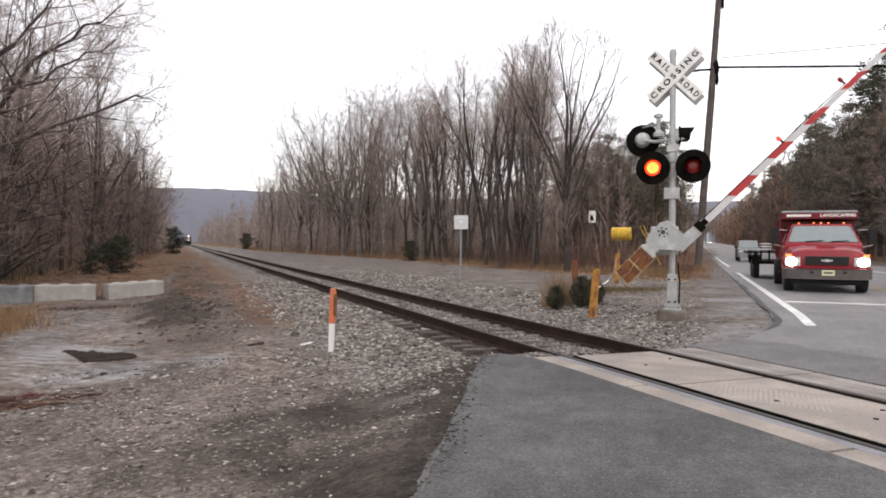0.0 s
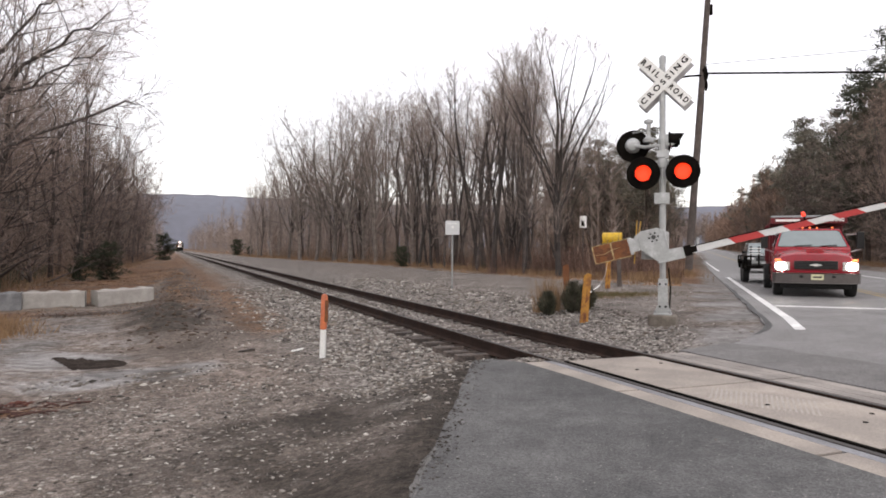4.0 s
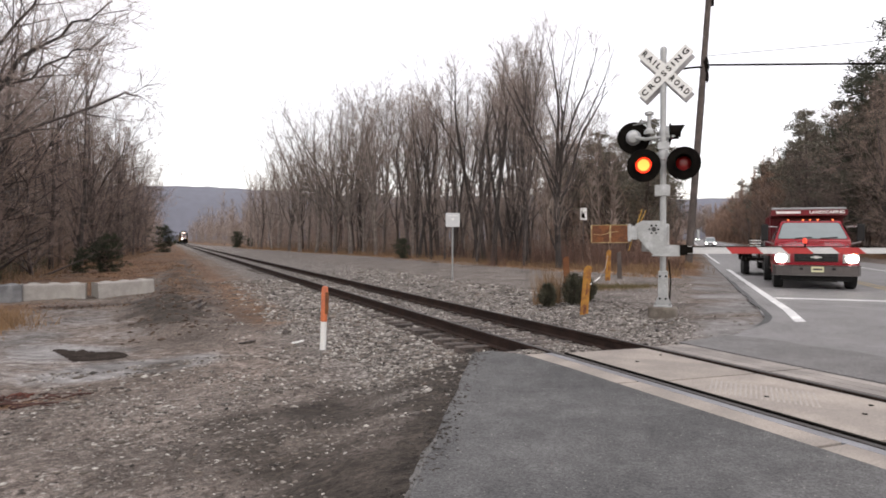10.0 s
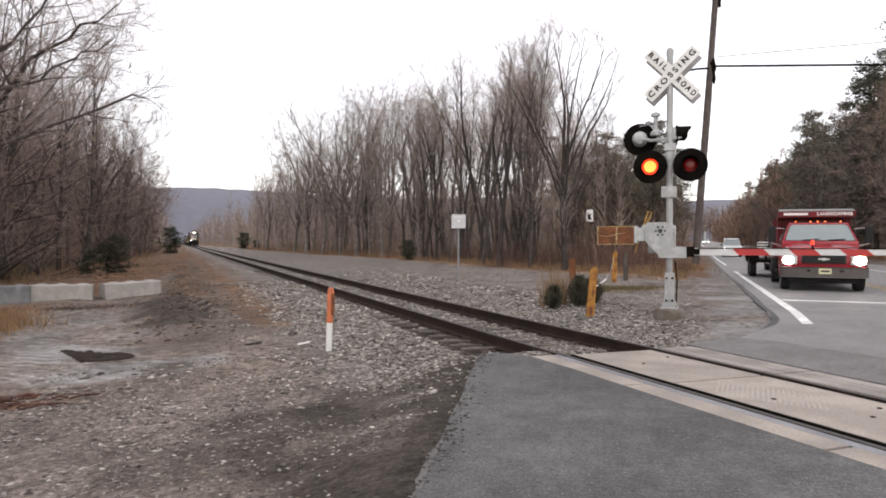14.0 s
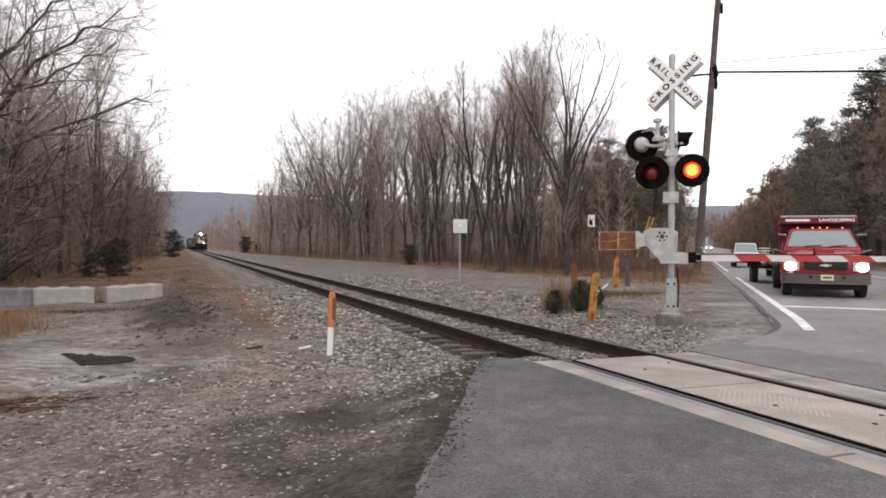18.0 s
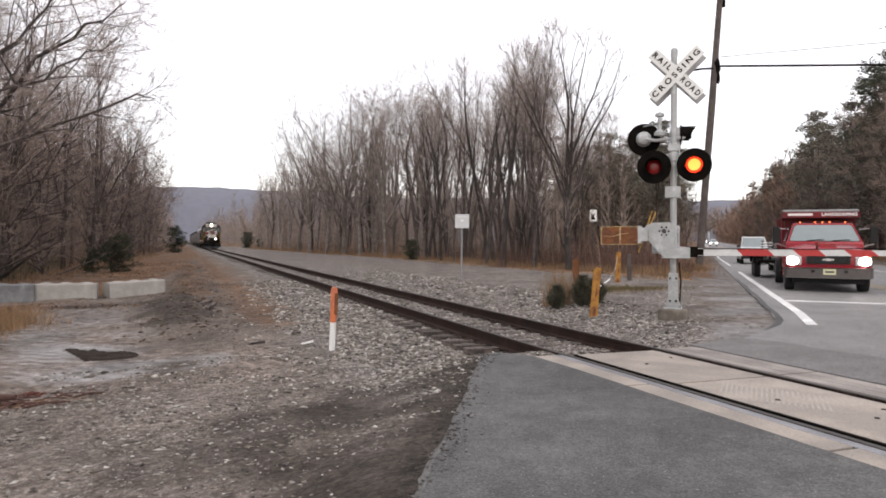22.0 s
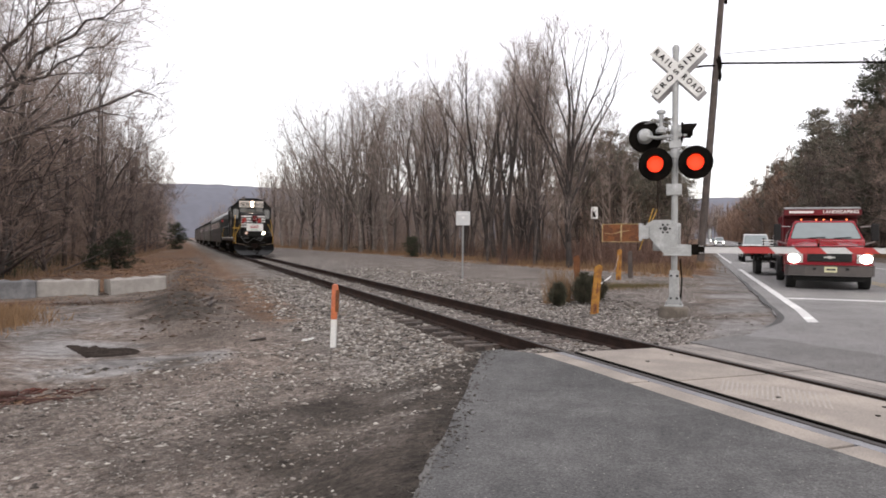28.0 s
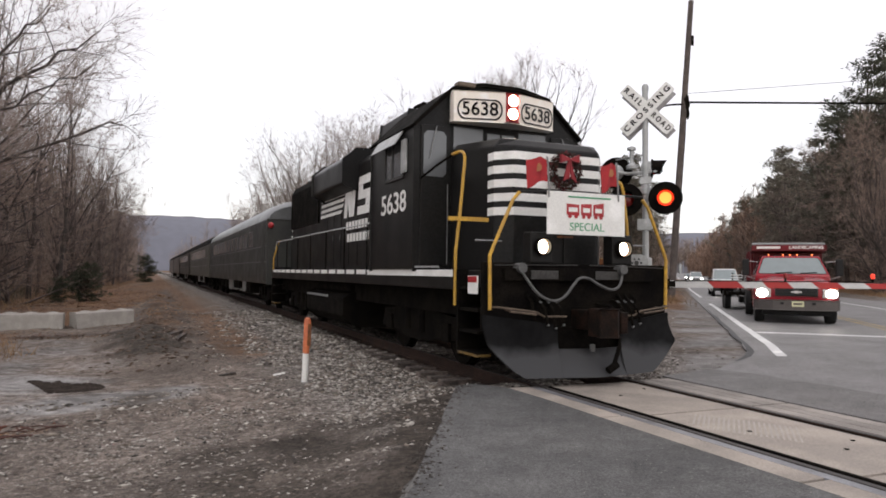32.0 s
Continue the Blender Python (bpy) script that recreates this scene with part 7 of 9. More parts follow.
# ---- loose stones ----
def stones(name, spots, sizes, material, label, seed, kind_of="gravel"):
    """Angular pebbles at the spots, half sunk in the ground."""
    g = np.random.default_rng(seed)
    n = len(spots)
    base = np.array([(1, 0, 0), (-1, 0, 0), (0, 1, 0), (0, -1, 0), (0, 0, 1), (0, 0, -1)], float)
    tri = np.array([(0, 2, 4), (2, 1, 4), (1, 3, 4), (3, 0, 4), (2, 0, 5), (1, 2, 5), (3, 1, 5), (0, 3, 5)])
    v = base[None] * g.uniform(0.6, 1.35, (n, 6, 1)) + g.uniform(-0.25, 0.25, (n, 6, 3))
    v[..., 0] *= 1.5
    v[..., 1] *= 0.8
    a = g.uniform(0, 2 * np.pi, n)
    c, s = np.cos(a), np.sin(a)
    x = v[..., 0] * c[:, None] - v[..., 1] * s[:, None]
    y = v[..., 0] * s[:, None] + v[..., 1] * c[:, None]
    v = np.stack([x * 1.1, y * 0.85, v[..., 2] * 0.5], -1) * sizes[:, None, None]
    z = ground_height(spots[:, 0], spots[:, 1])
    v += np.stack([spots[:, 0], spots[:, 1], z + sizes * 0.18], 1)[:, None, :]
    f = tri[None] + (np.arange(n) * 6)[:, None, None]
    ob = new(name, arrays(name, v.reshape(-1, 3), f.reshape(-1, 3), material))
    return tagged(ob, label, kind_of, kind="stuff")


STONES = island_material("ballast_stone", [(0.03, 0.027, 0.024), (0.10, 0.088, 0.079), (0.19, 0.17, 0.153), (0.36, 0.335, 0.305), (0.11, 0.082, 0.066), (0.56, 0.53, 0.485), (0.055, 0.049, 0.044), (0.25, 0.215, 0.18)])
g = np.random.default_rng(21)


def keep_off(p):
    x, y = p[:, 0], p[:, 1]
    bad = (np.abs(np.abs(x - XC) - 0.7525) < 0.09) | ((x > 4.2) & (x < 6.9) & (y < 7.95)) | ((apron_side(x, y) > -0.02) & (x < 4.4) & (y < 8.5)) | ((road_across(x, y) > road_left(road_along(x, y)) - 0.08) & (x > 6.8))
    smooth = (x > 0.875 * y + 0.25 * wave(x, y, 0.9, 3)) & (x > 6.9) & (g.random(len(x)) < 0.93)
    return p[~(bad | smooth)]


def scatter(n, x0, x1, y0, y1, power=1.6):
    u = g.random(n) ** power
    return np.stack([g.uniform(x0, x1, n), y0 + (y1 - y0) * u], 1)


near = np.concatenate([scatter(16000, 1.9, 4.65, 7.8, 30), scatter(2600, 4.78, 6.14, 7.9, 34), scatter(10000, 6.3, 9.2, 7.2, 32), scatter(7500, -1.8, 3.2, 3.0, 11, 1.1), scatter(1500, 1.0, 2.6, 8, 30)])
near = keep_off(near)
near = near[(near[:, 0] > 3.4) | (near[:, 1] < 17) | (g.random(len(near)) < 0.4)]
near = near[(wave(near[:, 0], near[:, 1], 0.8, 6) + 0.6 * wave(near[:, 0], near[:, 1], 0.33, 2) > -0.25) | (near[:, 0] > 2.4)]
near = near[(apron_side(near[:, 0], near[:, 1]) < -2.0) | (near[:, 0] > 4.3) | (near[:, 1] > 8.6) | (g.random(len(near)) < 0.75)]
stones("ballast_stones", near, (0.009 + 0.03 * g.random(len(near)) ** 1.7) * np.where(near[:, 0] > 1.7, 1.06, 0.92) * (1 + 0.7 * (g.random(len(near)) > 0.95)) * np.interp(near[:, 1], [4, 10, 18], [0.5, 0.95, 1.25]), STONES, "mixed grey and tan angular ballast stones", 1)
mid = keep_off(np.concatenate([scatter(4000, 4.0, 9.5, 30, 80, 1.4), scatter(3000, 8.5, 14.5, 8, 40, 1.2), scatter(2500, -5, 1, 4, 22, 1.2)]))
mid = mid[(mid[:, 1] < 9.2) | (mid[:, 0] > 0.3) | (g.random(len(mid)) < 0.3)]
stones("lot_stones", mid, g.uniform(0.01, 0.026, len(mid)), STONES, "scattered grey stones on the packed lot", 2)
PALE = island_material("pale_stone", [(0.24, 0.22, 0.20), (0.42, 0.40, 0.37), (0.19, 0.17, 0.155), (0.30, 0.275, 0.25)])
pale = keep_off(np.concatenate([scatter(3200, -2.5, 3.2, 3.2, 10, 1.0), scatter(2600, -0.6, 3.2, 4.5, 9.5, 1.0), scatter(300, 1.5, 4.4, 5, 16, 1.0), scatter(200, 6.8, 9.0, 8, 16, 1)]))
band = np.exp(-((pale[:, 1] - 7.75 - 0.42 * pale[:, 0]) / 0.75) ** 2)
dark_soil = (pale[:, 0] > 0.2) & (pale[:, 1] < 7.0 + 0.42 * pale[:, 0])
pale = pale[wave(pale[:, 0], pale[:, 1], 0.7, 4) + wave(pale[:, 0], pale[:, 1], 0.25, 1) + 0.9 * band - 0.75 * dark_soil > 0.05]
stones("pale_stones", pale, 0.0035 + 0.015 * g.random(len(pale)) ** 3, PALE, "pale stones lying on the dirt", 3)
swept = np.stack([g.normal(9.1, 0.9, 5200), g.normal(7.6, 1.0, 5200)], 1)
swept = swept[(swept[:, 0] > 7.0) & (road_across(swept[:, 0], swept[:, 1]) > road_left(road_along(swept[:, 0], swept[:, 1])))]
GRIT = island_material("sandy_grit", [(0.15, 0.125, 0.10), (0.24, 0.205, 0.175), (0.10, 0.085, 0.07)])
grit = stones("road_grit", swept, 0.0025 + 0.010 * g.random(len(swept)) ** 3, GRIT, "brown grit swept onto the road", 6)
grit.location.z = 0.012
CLOD = island_material("earth_clod", [(0.045, 0.04, 0.036), (0.08, 0.07, 0.062), (0.06, 0.052, 0.046)])
clod = keep_off(np.concatenate([scatter(260, -1.2, 1.6, 9, 24, 1.0), scatter(500, 0.0, 3.3, 3.2, 9.2, 1.0)]))
stones("earth_clods", clod, g.uniform(0.006, 0.018, len(clod)), CLOD, "dark clods of churned earth", 4)

crumb_y = g.uniform(2.6, 8.4, 1100)
crumb_x = 1.31 + (crumb_y - 3.83) * 0.547 + g.normal(0.02, 0.10, 1100)
crumbs = stones("asphalt_crumbs", np.stack([crumb_x, crumb_y], 1), 0.004 + 0.013 * g.random(1100) ** 2, CLOD, "dark crumbs along the broken asphalt edge", 7)
crumbs.location.z = 0.02
bank = np.stack([g.normal(0.25, 0.55, 650), g.uniform(13.5, 25, 650)], 1)
EARTH = island_material("churned_earth", [(0.055, 0.038, 0.029), (0.10, 0.068, 0.05), (0.075, 0.053, 0.041), (0.13, 0.098, 0.08)])
stones("earth_lumps", bank, 0.012 + 0.05 * g.random(650) ** 2.5, EARTH, "brown lumps of churned earth on the bank", 5)

ROT = island_material("rotten_wood", [(0.035, 0.014, 0.011), (0.085, 0.026, 0.018), (0.13, 0.05, 0.035), (0.05, 0.03, 0.026)])
chips = np.concatenate([np.stack([g.normal(-2.75, 0.45, 420), g.normal(9.35, 0.09, 420)], 1), np.stack([g.normal(-1.9, 0.4, 110), g.normal(9.5, 0.07, 110)], 1)])
stones("rotten_wood", chips, 0.010 + 0.045 * g.random(len(chips)) ** 2.2, ROT, "dark red chunks of rotten wood in the dirt", 15, "wood debris")

# dark wooden scraps and a torn tie plank by the track
for x, y, turn, l, w, z in ((1.25, 12.1, 10, 0.30, 0.025, 0.0), (0.55, 18.3, 55, 0.9, 0.06, 0.02), (0.75, 18.0, 70, 0.7, 0.05, 0.05), (2.05, 12.9, -20, 0.15, 0.03, 0.0)):
    solid("wood_scrap", Shape().prism([(-l / 2, -w), (l / 2, -w * 0.6), (l / 2 * 0.9, w), (-l / 2 * 0.8, w * 0.7)], -0.04, 0.04, "z"), TIE, "dark broken scrap of tie wood", "wood scrap", group="scraps beside the track", bevel=0.006, at=pose(x, y, float(ground_height(x, y)) + z, 4, -6, turn))
solid("tape_scrap", Shape().prism([(-0.10, -0.02), (0.09, -0.03), (0.10, 0.02), (-0.09, 0.03)], -0.012, 0.012, "z"), WHITE, "scrap of white plastic on the ballast", "litter", at=pose(2.02, 11.6, float(ground_height(2.02, 11.6)) + 0.03, 0, -12, -15), bevel=0.003)
stick = Shape()
rnd = random.Random(8)
for k in range(80):
    x = -0.75 - 2.6 * rnd.random() ** 0.6
    y = 9.1 - 0.1 * (x + 2) + rnd.gauss(0, 0.2) * min(1, (0.0 - x) / 2)
    a, l = rnd.gauss(0.1, 0.5), rnd.uniform(0.08, 0.55)
    z = float(ground_height(x, y)) + 0.02
    stick.tube([(x - l / 2 * math.cos(a), y - l / 2 * math.sin(a), z), (x, y + 0.02, z + 0.02), (x + l / 2 * math.cos(a), y + l / 2 * math.sin(a), z)], rnd.uniform(0.004, 0.013), 5)
stick.tube([(-3.1, 9.45, -0.40), (-2.4, 9.3, -0.37), (-1.75, 9.2, -0.39)], [0.07, 0.06, 0.03], 8)
REDWOOD = material("reddish_bark_strips", (0.085, 0.04, 0.032), 0.9, 0, 0.3, 8, 50, 0.3)
solid("fallen_branches", stick, REDWOOD, "reddish-brown rotten branches lying in the dirt", "branches", kind="stuff")


# ---- leaves and grass as strips ----
def blades(name, spots, tall, lean, width, material, label, seed, category="grass"):
    """Thin upright blades or stems, each one narrow triangle."""
    r = np.random.default_rng(seed)
    n = len(spots)
    z = ground_height(spots[:, 0], spots[:, 1])
    p = np.stack([spots[:, 0], spots[:, 1], z - 0.02], 1)
    a = r.uniform(0, 2 * np.pi, n)
    w = np.stack([np.cos(a), np.sin(a), 0 * a], 1) * (width * r.uniform(0.6, 1.4, n))[:, None]
    h = tall * r.uniform(0.45, 1.15, n)
    b = r.uniform(0, 2 * np.pi, n)
    tip = p + np.stack([np.cos(b) * lean * h * r.random(n), np.sin(b) * lean * h * r.random(n), h], 1)
    v = np.stack([p - w, p + w, tip], 1).reshape(-1, 3)
    f = np.arange(3 * n).reshape(-1, 3)
    return tagged(new(name, arrays(name, v, f, material)), label, category, kind="stuff")


DRY = island_material("dry_grass", [(0.15, 0.09, 0.048), (0.25, 0.15, 0.075), (0.20, 0.13, 0.08), (0.32, 0.21, 0.115)])
# BRUSH has some distance haze put into its paler browns.
BRUSH = island_material("bare_brush", [(0.155, 0.113, 0.092), (0.21, 0.148, 0.114), (0.27, 0.18, 0.128), (0.18, 0.14, 0.12)], patch=0.45)
WARMBRUSH = island_material("brown_brush", [(0.155, 0.106, 0.085), (0.215, 0.142, 0.107), (0.275, 0.175, 0.12), (0.175, 0.13, 0.11)], patch=0.45)
REDBRUSH = island_material("red_brush", [(0.085, 0.05, 0.04), (0.13, 0.077, 0.06), (0.16, 0.092, 0.066), (0.11, 0.078, 0.066)], patch=0.5)
WINTERLEAF = island_material("winter_leaves", [(0.035, 0.045, 0.025), (0.06, 0.068, 0.038), (0.085, 0.08, 0.05)], patch=0.6)
g = np.random.default_rng(31)


def along(edge, n, y0, y1, depth, power=1.0):
    """Spots in a belt beside an edge, clear of the road."""
    y = y0 + (y1 - y0) * g.random(n) ** power
    p = np.stack([edge(y) + depth * g.random(n), y], 1)
    return p[p[:, 0] < 0.862 * p[:, 1]]


def lot_edge_x(y):
    return np.interp(y, [18, 26, 34, 52, 64, 100, 150, 400], [17.0, 16.2, 15.3, 16.2, 14.5, 12.2, 10.5, 9.5])


def left_edge_x(y):
    return np.interp(y, [14, 20, 30, 40, 47, 75, 160, 400], [-7.5, -7.5, -7.2, -6.6, -5.8, -4.2, -1.2, -0.6])


blades("dry_grass", along(lot_edge_x, 9000, 20, 130, 2.4, 1.5), 0.36, 0.8, 0.013, DRY, "tan dry grass along the lot's edge", 5)
blades("dry_grass", np.concatenate([along(lambda y: left_edge_x(y) + 1.2, 5000, 26, 110, -4.0, 1.5), np.stack([g.normal(-4.2, 0.5, 7000), g.normal(17.6, 1.1, 7000)], 1)]), 0.30, 0.9, 0.012, DRY, "orange-tan dry grass beside the dirt", 6)
blades("dry_grass", np.concatenate([np.stack([g.normal(19.6, 1.2, 1100), g.normal(25.6, 1.0, 1100)], 1), np.stack([g.normal(22.6, 0.5, 900), g.normal(26.6, 0.5, 900)], 1)]), 0.35, 0.8, 0.012, DRY, "dry grass around the pole's foot", 7)
blades("dry_grass", np.stack([g.normal(8.12, 0.16, 420), g.normal(13.75, 0.12, 420)], 1), 0.85, 0.45, 0.008, DRY, "tan dry grass behind the shrubs", 13)
GREENG = island_material("winter_grass", [(0.07, 0.08, 0.03), (0.12, 0.10, 0.05), (0.17, 0.12, 0.06)])
edge_y = 19 + 100 * g.random(9000) ** 1.5
edge_spots = np.stack([lot_edge_x(edge_y) - 0.9 + 2.6 * g.random(9000) ** 1.3 + 0.5 * wave(edge_y, edge_y * 0, 2.0, 1), edge_y], 1)
LEAFTAN = island_material("tan_leaves", [(0.20, 0.105, 0.055), (0.30, 0.18, 0.095), (0.25, 0.14, 0.075), (0.36, 0.24, 0.14)], patch=0.7)
blades("fallen_leaves", edge_spots[edge_spots[:, 0] < 0.862 * edge_spots[:, 1]], 0.06, 2.2, 0.05, LEAFTAN, "orange-tan fallen leaves along the lot's edge", 23, "leaf litter")
lx2, ly2 = g.uniform(-5.8, 1.6, 9000), 25.5 + 30 * g.random(9000) ** 1.3
lm2 = wave(lx2, ly2, 1.2, 9) + 0.5 * wave(lx2, ly2, 0.5, 3) > 0.1
blades("fallen_leaves", np.stack([lx2, ly2], 1)[lm2], 0.05, 2.2, 0.045, LEAFTAN, "orange-tan fallen leaves on the churned bank", 24, "leaf litter")
blades("grass", np.stack([g.normal(11.6, 0.9, 3000), g.normal(16.4, 0.5, 3000)], 1), 0.10, 0.8, 0.008, GREENG, "short winter grass on the lot", 8)
w_s = 11.2 + 1.2 * g.random(5000)
w_q = 8 + 110 * g.random(5000) ** 1.4
blades("dry_grass", np.stack([ROAD0.x + U.x * w_q + N.x * w_s, ROAD0.y + U.y * w_q + N.y * w_s], 1), 0.4, 0.8, 0.014, DRY, "tan dry grass along the far verge", 9)


LITTER = island_material("leaf_litter", [(0.06, 0.035, 0.025), (0.14, 0.08, 0.05), (0.22, 0.14, 0.08), (0.10, 0.06, 0.04), (0.17, 0.10, 0.06)])
lx, ly = g.uniform(-7, 2.4, 9000), 21 + 45 * g.random(9000) ** 1.4
lm = (wave(lx, ly, 1.5, 3) > -0.3) & ((lx < 0.2) | (g.random(9000) < 0.3))
rx, ry = g.uniform(2.2, 4.3, 2600), 9.5 + 18 * g.random(2600)
rm = wave(rx, ry, 0.7, 5) + 0.5 * wave(rx, ry, 0.3, 2) > 0.25
blades("fallen_leaves", np.stack([rx, ry], 1)[rm], 0.035, 2.5, 0.022, LITTER, "brown fallen leaves among the ballast", 22, "leaf litter")
blades("fallen_leaves", np.stack([lx, ly], 1)[lm], 0.06, 2.5, 0.035, LITTER, "brown fallen leaves on the bank", 21, "leaf litter")


def brush(name, spots, tall, seed, label, stems=3, side=7, mat=None):
    """Clumps of leafless stems that lean apart, each with side shoots and fine tips."""
    r = np.random.default_rng(seed)
    spots = np.repeat(spots, stems, 0) + r.normal(0, 0.12 * tall ** 0.5, (len(spots) * stems, 2))
    n = len(spots)
    z = ground_height(spots[:, 0], spots[:, 1])
    p = np.stack([spots[:, 0], spots[:, 1], z - 0.05], 1)
    h = tall * r.uniform(0.3, 1.25, n) * (0.75 + 0.5 * wave(spots[:, 0], spots[:, 1], 2.3, seed))
    h = np.maximum(h, 0.2 * tall)
    thick = 0.010 if tall < 4 else 0.014
    a = r.uniform(0, 6.28, n)
    w = np.stack([np.cos(a), np.sin(a), 0 * a], 1) * thick
    lean = np.stack([r.normal(0, 0.2, n) * h, r.normal(0, 0.2, n) * h, 0 * h], 1)
    mid = p + lean * 0.35 + np.stack([0 * h, 0 * h, h * 0.55], 1)
    top = mid + lean * 0.9 + np.stack([0 * h, 0 * h, h * 0.45], 1)
    V = [np.stack([p - w, p + w, mid + w * 0.6], 1), np.stack([p - w, mid + w * 0.6, mid - w * 0.6], 1), np.stack([mid - w * 0.6, mid + w * 0.6, top], 1)]
    for _ in range(side):
        u = r.uniform(0.2, 1.9, n)[:, None]
        s = np.where(u < 1, p + (mid - p) * u, mid + (top - mid) * (u - 1))
        b = r.uniform(0, 6.28, n)
        l = h * r.uniform(0.12, 0.42, n)
        e = s + np.stack([np.cos(b) * l * 0.8, np.sin(b) * l * 0.8, l * r.uniform(-0.1, 0.9, n)], 1)
        V.append(np.stack([s - w * 0.55, s + w * 0.55, e], 1))
    v = np.concatenate(V).reshape(-1, 3)
    return tagged(new(name, arrays(name, v, np.arange(len(v)).reshape(-1, 3), mat or BRUSH)), label, "undergrowth", kind="stuff")


def clumped(p, size, seed, cut):
    """Leaves gaps between patches of growth."""
    return p[wave(p[:, 0], p[:, 1], size, seed) > cut]


lot_brush = clumped(along(lambda y: lot_edge_x(y) + 0.6, 2600, 20, 140, 10, 1.5), 3.1, 1, -0.35)
brush("undergrowth", lot_brush[lot_brush[:, 1] < 48], 1.5, 1, "tangled red-brown leafless undergrowth", 4, 8, REDBRUSH)
brush("undergrowth", lot_brush[lot_brush[:, 1] >= 48], 1.5, 10, "tangled tan leafless undergrowth")
stick2 = np.stack([g.uniform(-4.4, -1.6, 420), 22.0 + g.normal(0, 0.14, 420)], 1)
blades("dry_grass", stick2, 0.07, 3.0, 0.016, REDBRUSH, "dark dead stalks lying before the blocks", 12, "stalks")
brush("undergrowth", clumped(along(lambda y: left_edge_x(y) - 0.2, 2400, 27, 150, -9, 1.6), 2.7, 2, -0.3), 1.7, 2, "tangled brown leafless undergrowth", 3, 9, WARMBRUSH)
wq, ws = 6 + 150 * g.random(2000) ** 1.3, 12.3 + 9 * g.random(2000)
brush("undergrowth", np.stack([ROAD0.x + U.x * wq + N.x * ws, ROAD0.y + U.y * wq + N.y * ws], 1), 2.0, 3, "brown leafless undergrowth behind the road")
wq, ws = 21 + 90 * g.random(1800) ** 1.4, -3.4 - 8 * g.random(1800)
by_pole = np.stack([ROAD0.x + U.x * wq + N.x * ws, ROAD0.y + U.y * wq + N.y * ws], 1)
brush("undergrowth", by_pole[by_pole[:, 0] < 0.875 * by_pole[:, 1]], 1.6, 4, "red-brown leafless undergrowth by the pole", 4, 8, REDBRUSH)
# dull green leaves that hold on in the understorey
brush("evergreen_undergrowth", clumped(along(lambda y: lot_edge_x(y) + 1.0, 260, 27, 80, 5, 1.2), 4.0, 5, 0.1), 0.9, 8, "dull green undergrowth at the wood's foot", 4, 14, WINTERLEAF)
brush("evergreen_undergrowth", clumped(along(lambda y: left_edge_x(y) + 0.2, 420, 30, 70, -5, 1.2), 3.0, 7, 0.0), 1.2, 9, "dull green undergrowth at the wood's foot", 4, 14, WINTERLEAF)


# saplings crowd between the trunks
brush("saplings", along(lambda y: lot_edge_x(y) + 2.0, 310, 27, 130, 16, 1.4), 5.5, 5, "thin leafless saplings crowding the wood", 2, 14)
brush("saplings", along(lambda y: left_edge_x(y) - 1.0, 420, 28, 140, -15, 1.4), 5.5, 6, "thin leafless saplings crowding the wood", 2, 18, WARMBRUSH)
wq, ws = 40 + 160 * g.random(600) ** 1.2, 13 + 16 * g.random(600)
brush("saplings", np.stack([ROAD0.x + U.x * wq + N.x * ws, ROAD0.y + U.y * wq + N.y * ws], 1), 7.0, 7, "thin leafless saplings behind the road", 2, 14)


# ---- trees ----
def tubes(lines, sides):
    """Arrays of a set of tapered bent bars: each line is (points, radii)."""
    V, F, k = [], [], 0
    for pts, rad in lines:
        pts, rad = np.asarray(pts, float), np.asarray(rad, float)
        m = len(pts)
        d = np.gradient(pts, axis=0)
        d /= np.linalg.norm(d, axis=1)[:, None] + 1e-9
        side = np.cross(d, (0.31, 0.17, 0.93))
        side /= np.linalg.norm(side, axis=1)[:, None] + 1e-9
        up = np.cross(side, d)
        a = np.arange(sides) * 2 * np.pi / sides
        ring = pts[:, None] + rad[:, None, None] * (side[:, None] * np.cos(a)[None, :, None] + up[:, None] * np.sin(a)[None, :, None])
        V.append(ring.reshape(-1, 3))
        i, j = np.meshgrid(np.arange(m - 1), np.arange(sides), indexing="ij")
        F.append(k + np.stack([i * sides + j, i * sides + (j + 1) % sides, (i + 1) * sides + (j + 1) % sides, (i + 1) * sides + j], -1).reshape(-1, 4))
        k += m * sides
    return np.concatenate(V), np.concatenate(F)


def limb(r, start, way, length, bend, steps, r0, r1, wander):
    pts, p, d = [np.array(start)], np.array(start, float), np.array(way, float)
    for _ in range(steps):
        d = d + np.array((0, 0, bend)) + r.normal(0, wander, 3)
        d /= np.linalg.norm(d)
        p = p + d * length / steps
        pts.append(p.copy())
    return np.array(pts), np.linspace(r0, r1, steps + 1)


def on_line(pts, u):
    q = u * (len(pts) - 1)
    i = min(int(q), len(pts) - 2)
    d = pts[i + 1] - pts[i]
    return pts[i] + d * (q - i), d / (np.linalg.norm(d) + 1e-9)


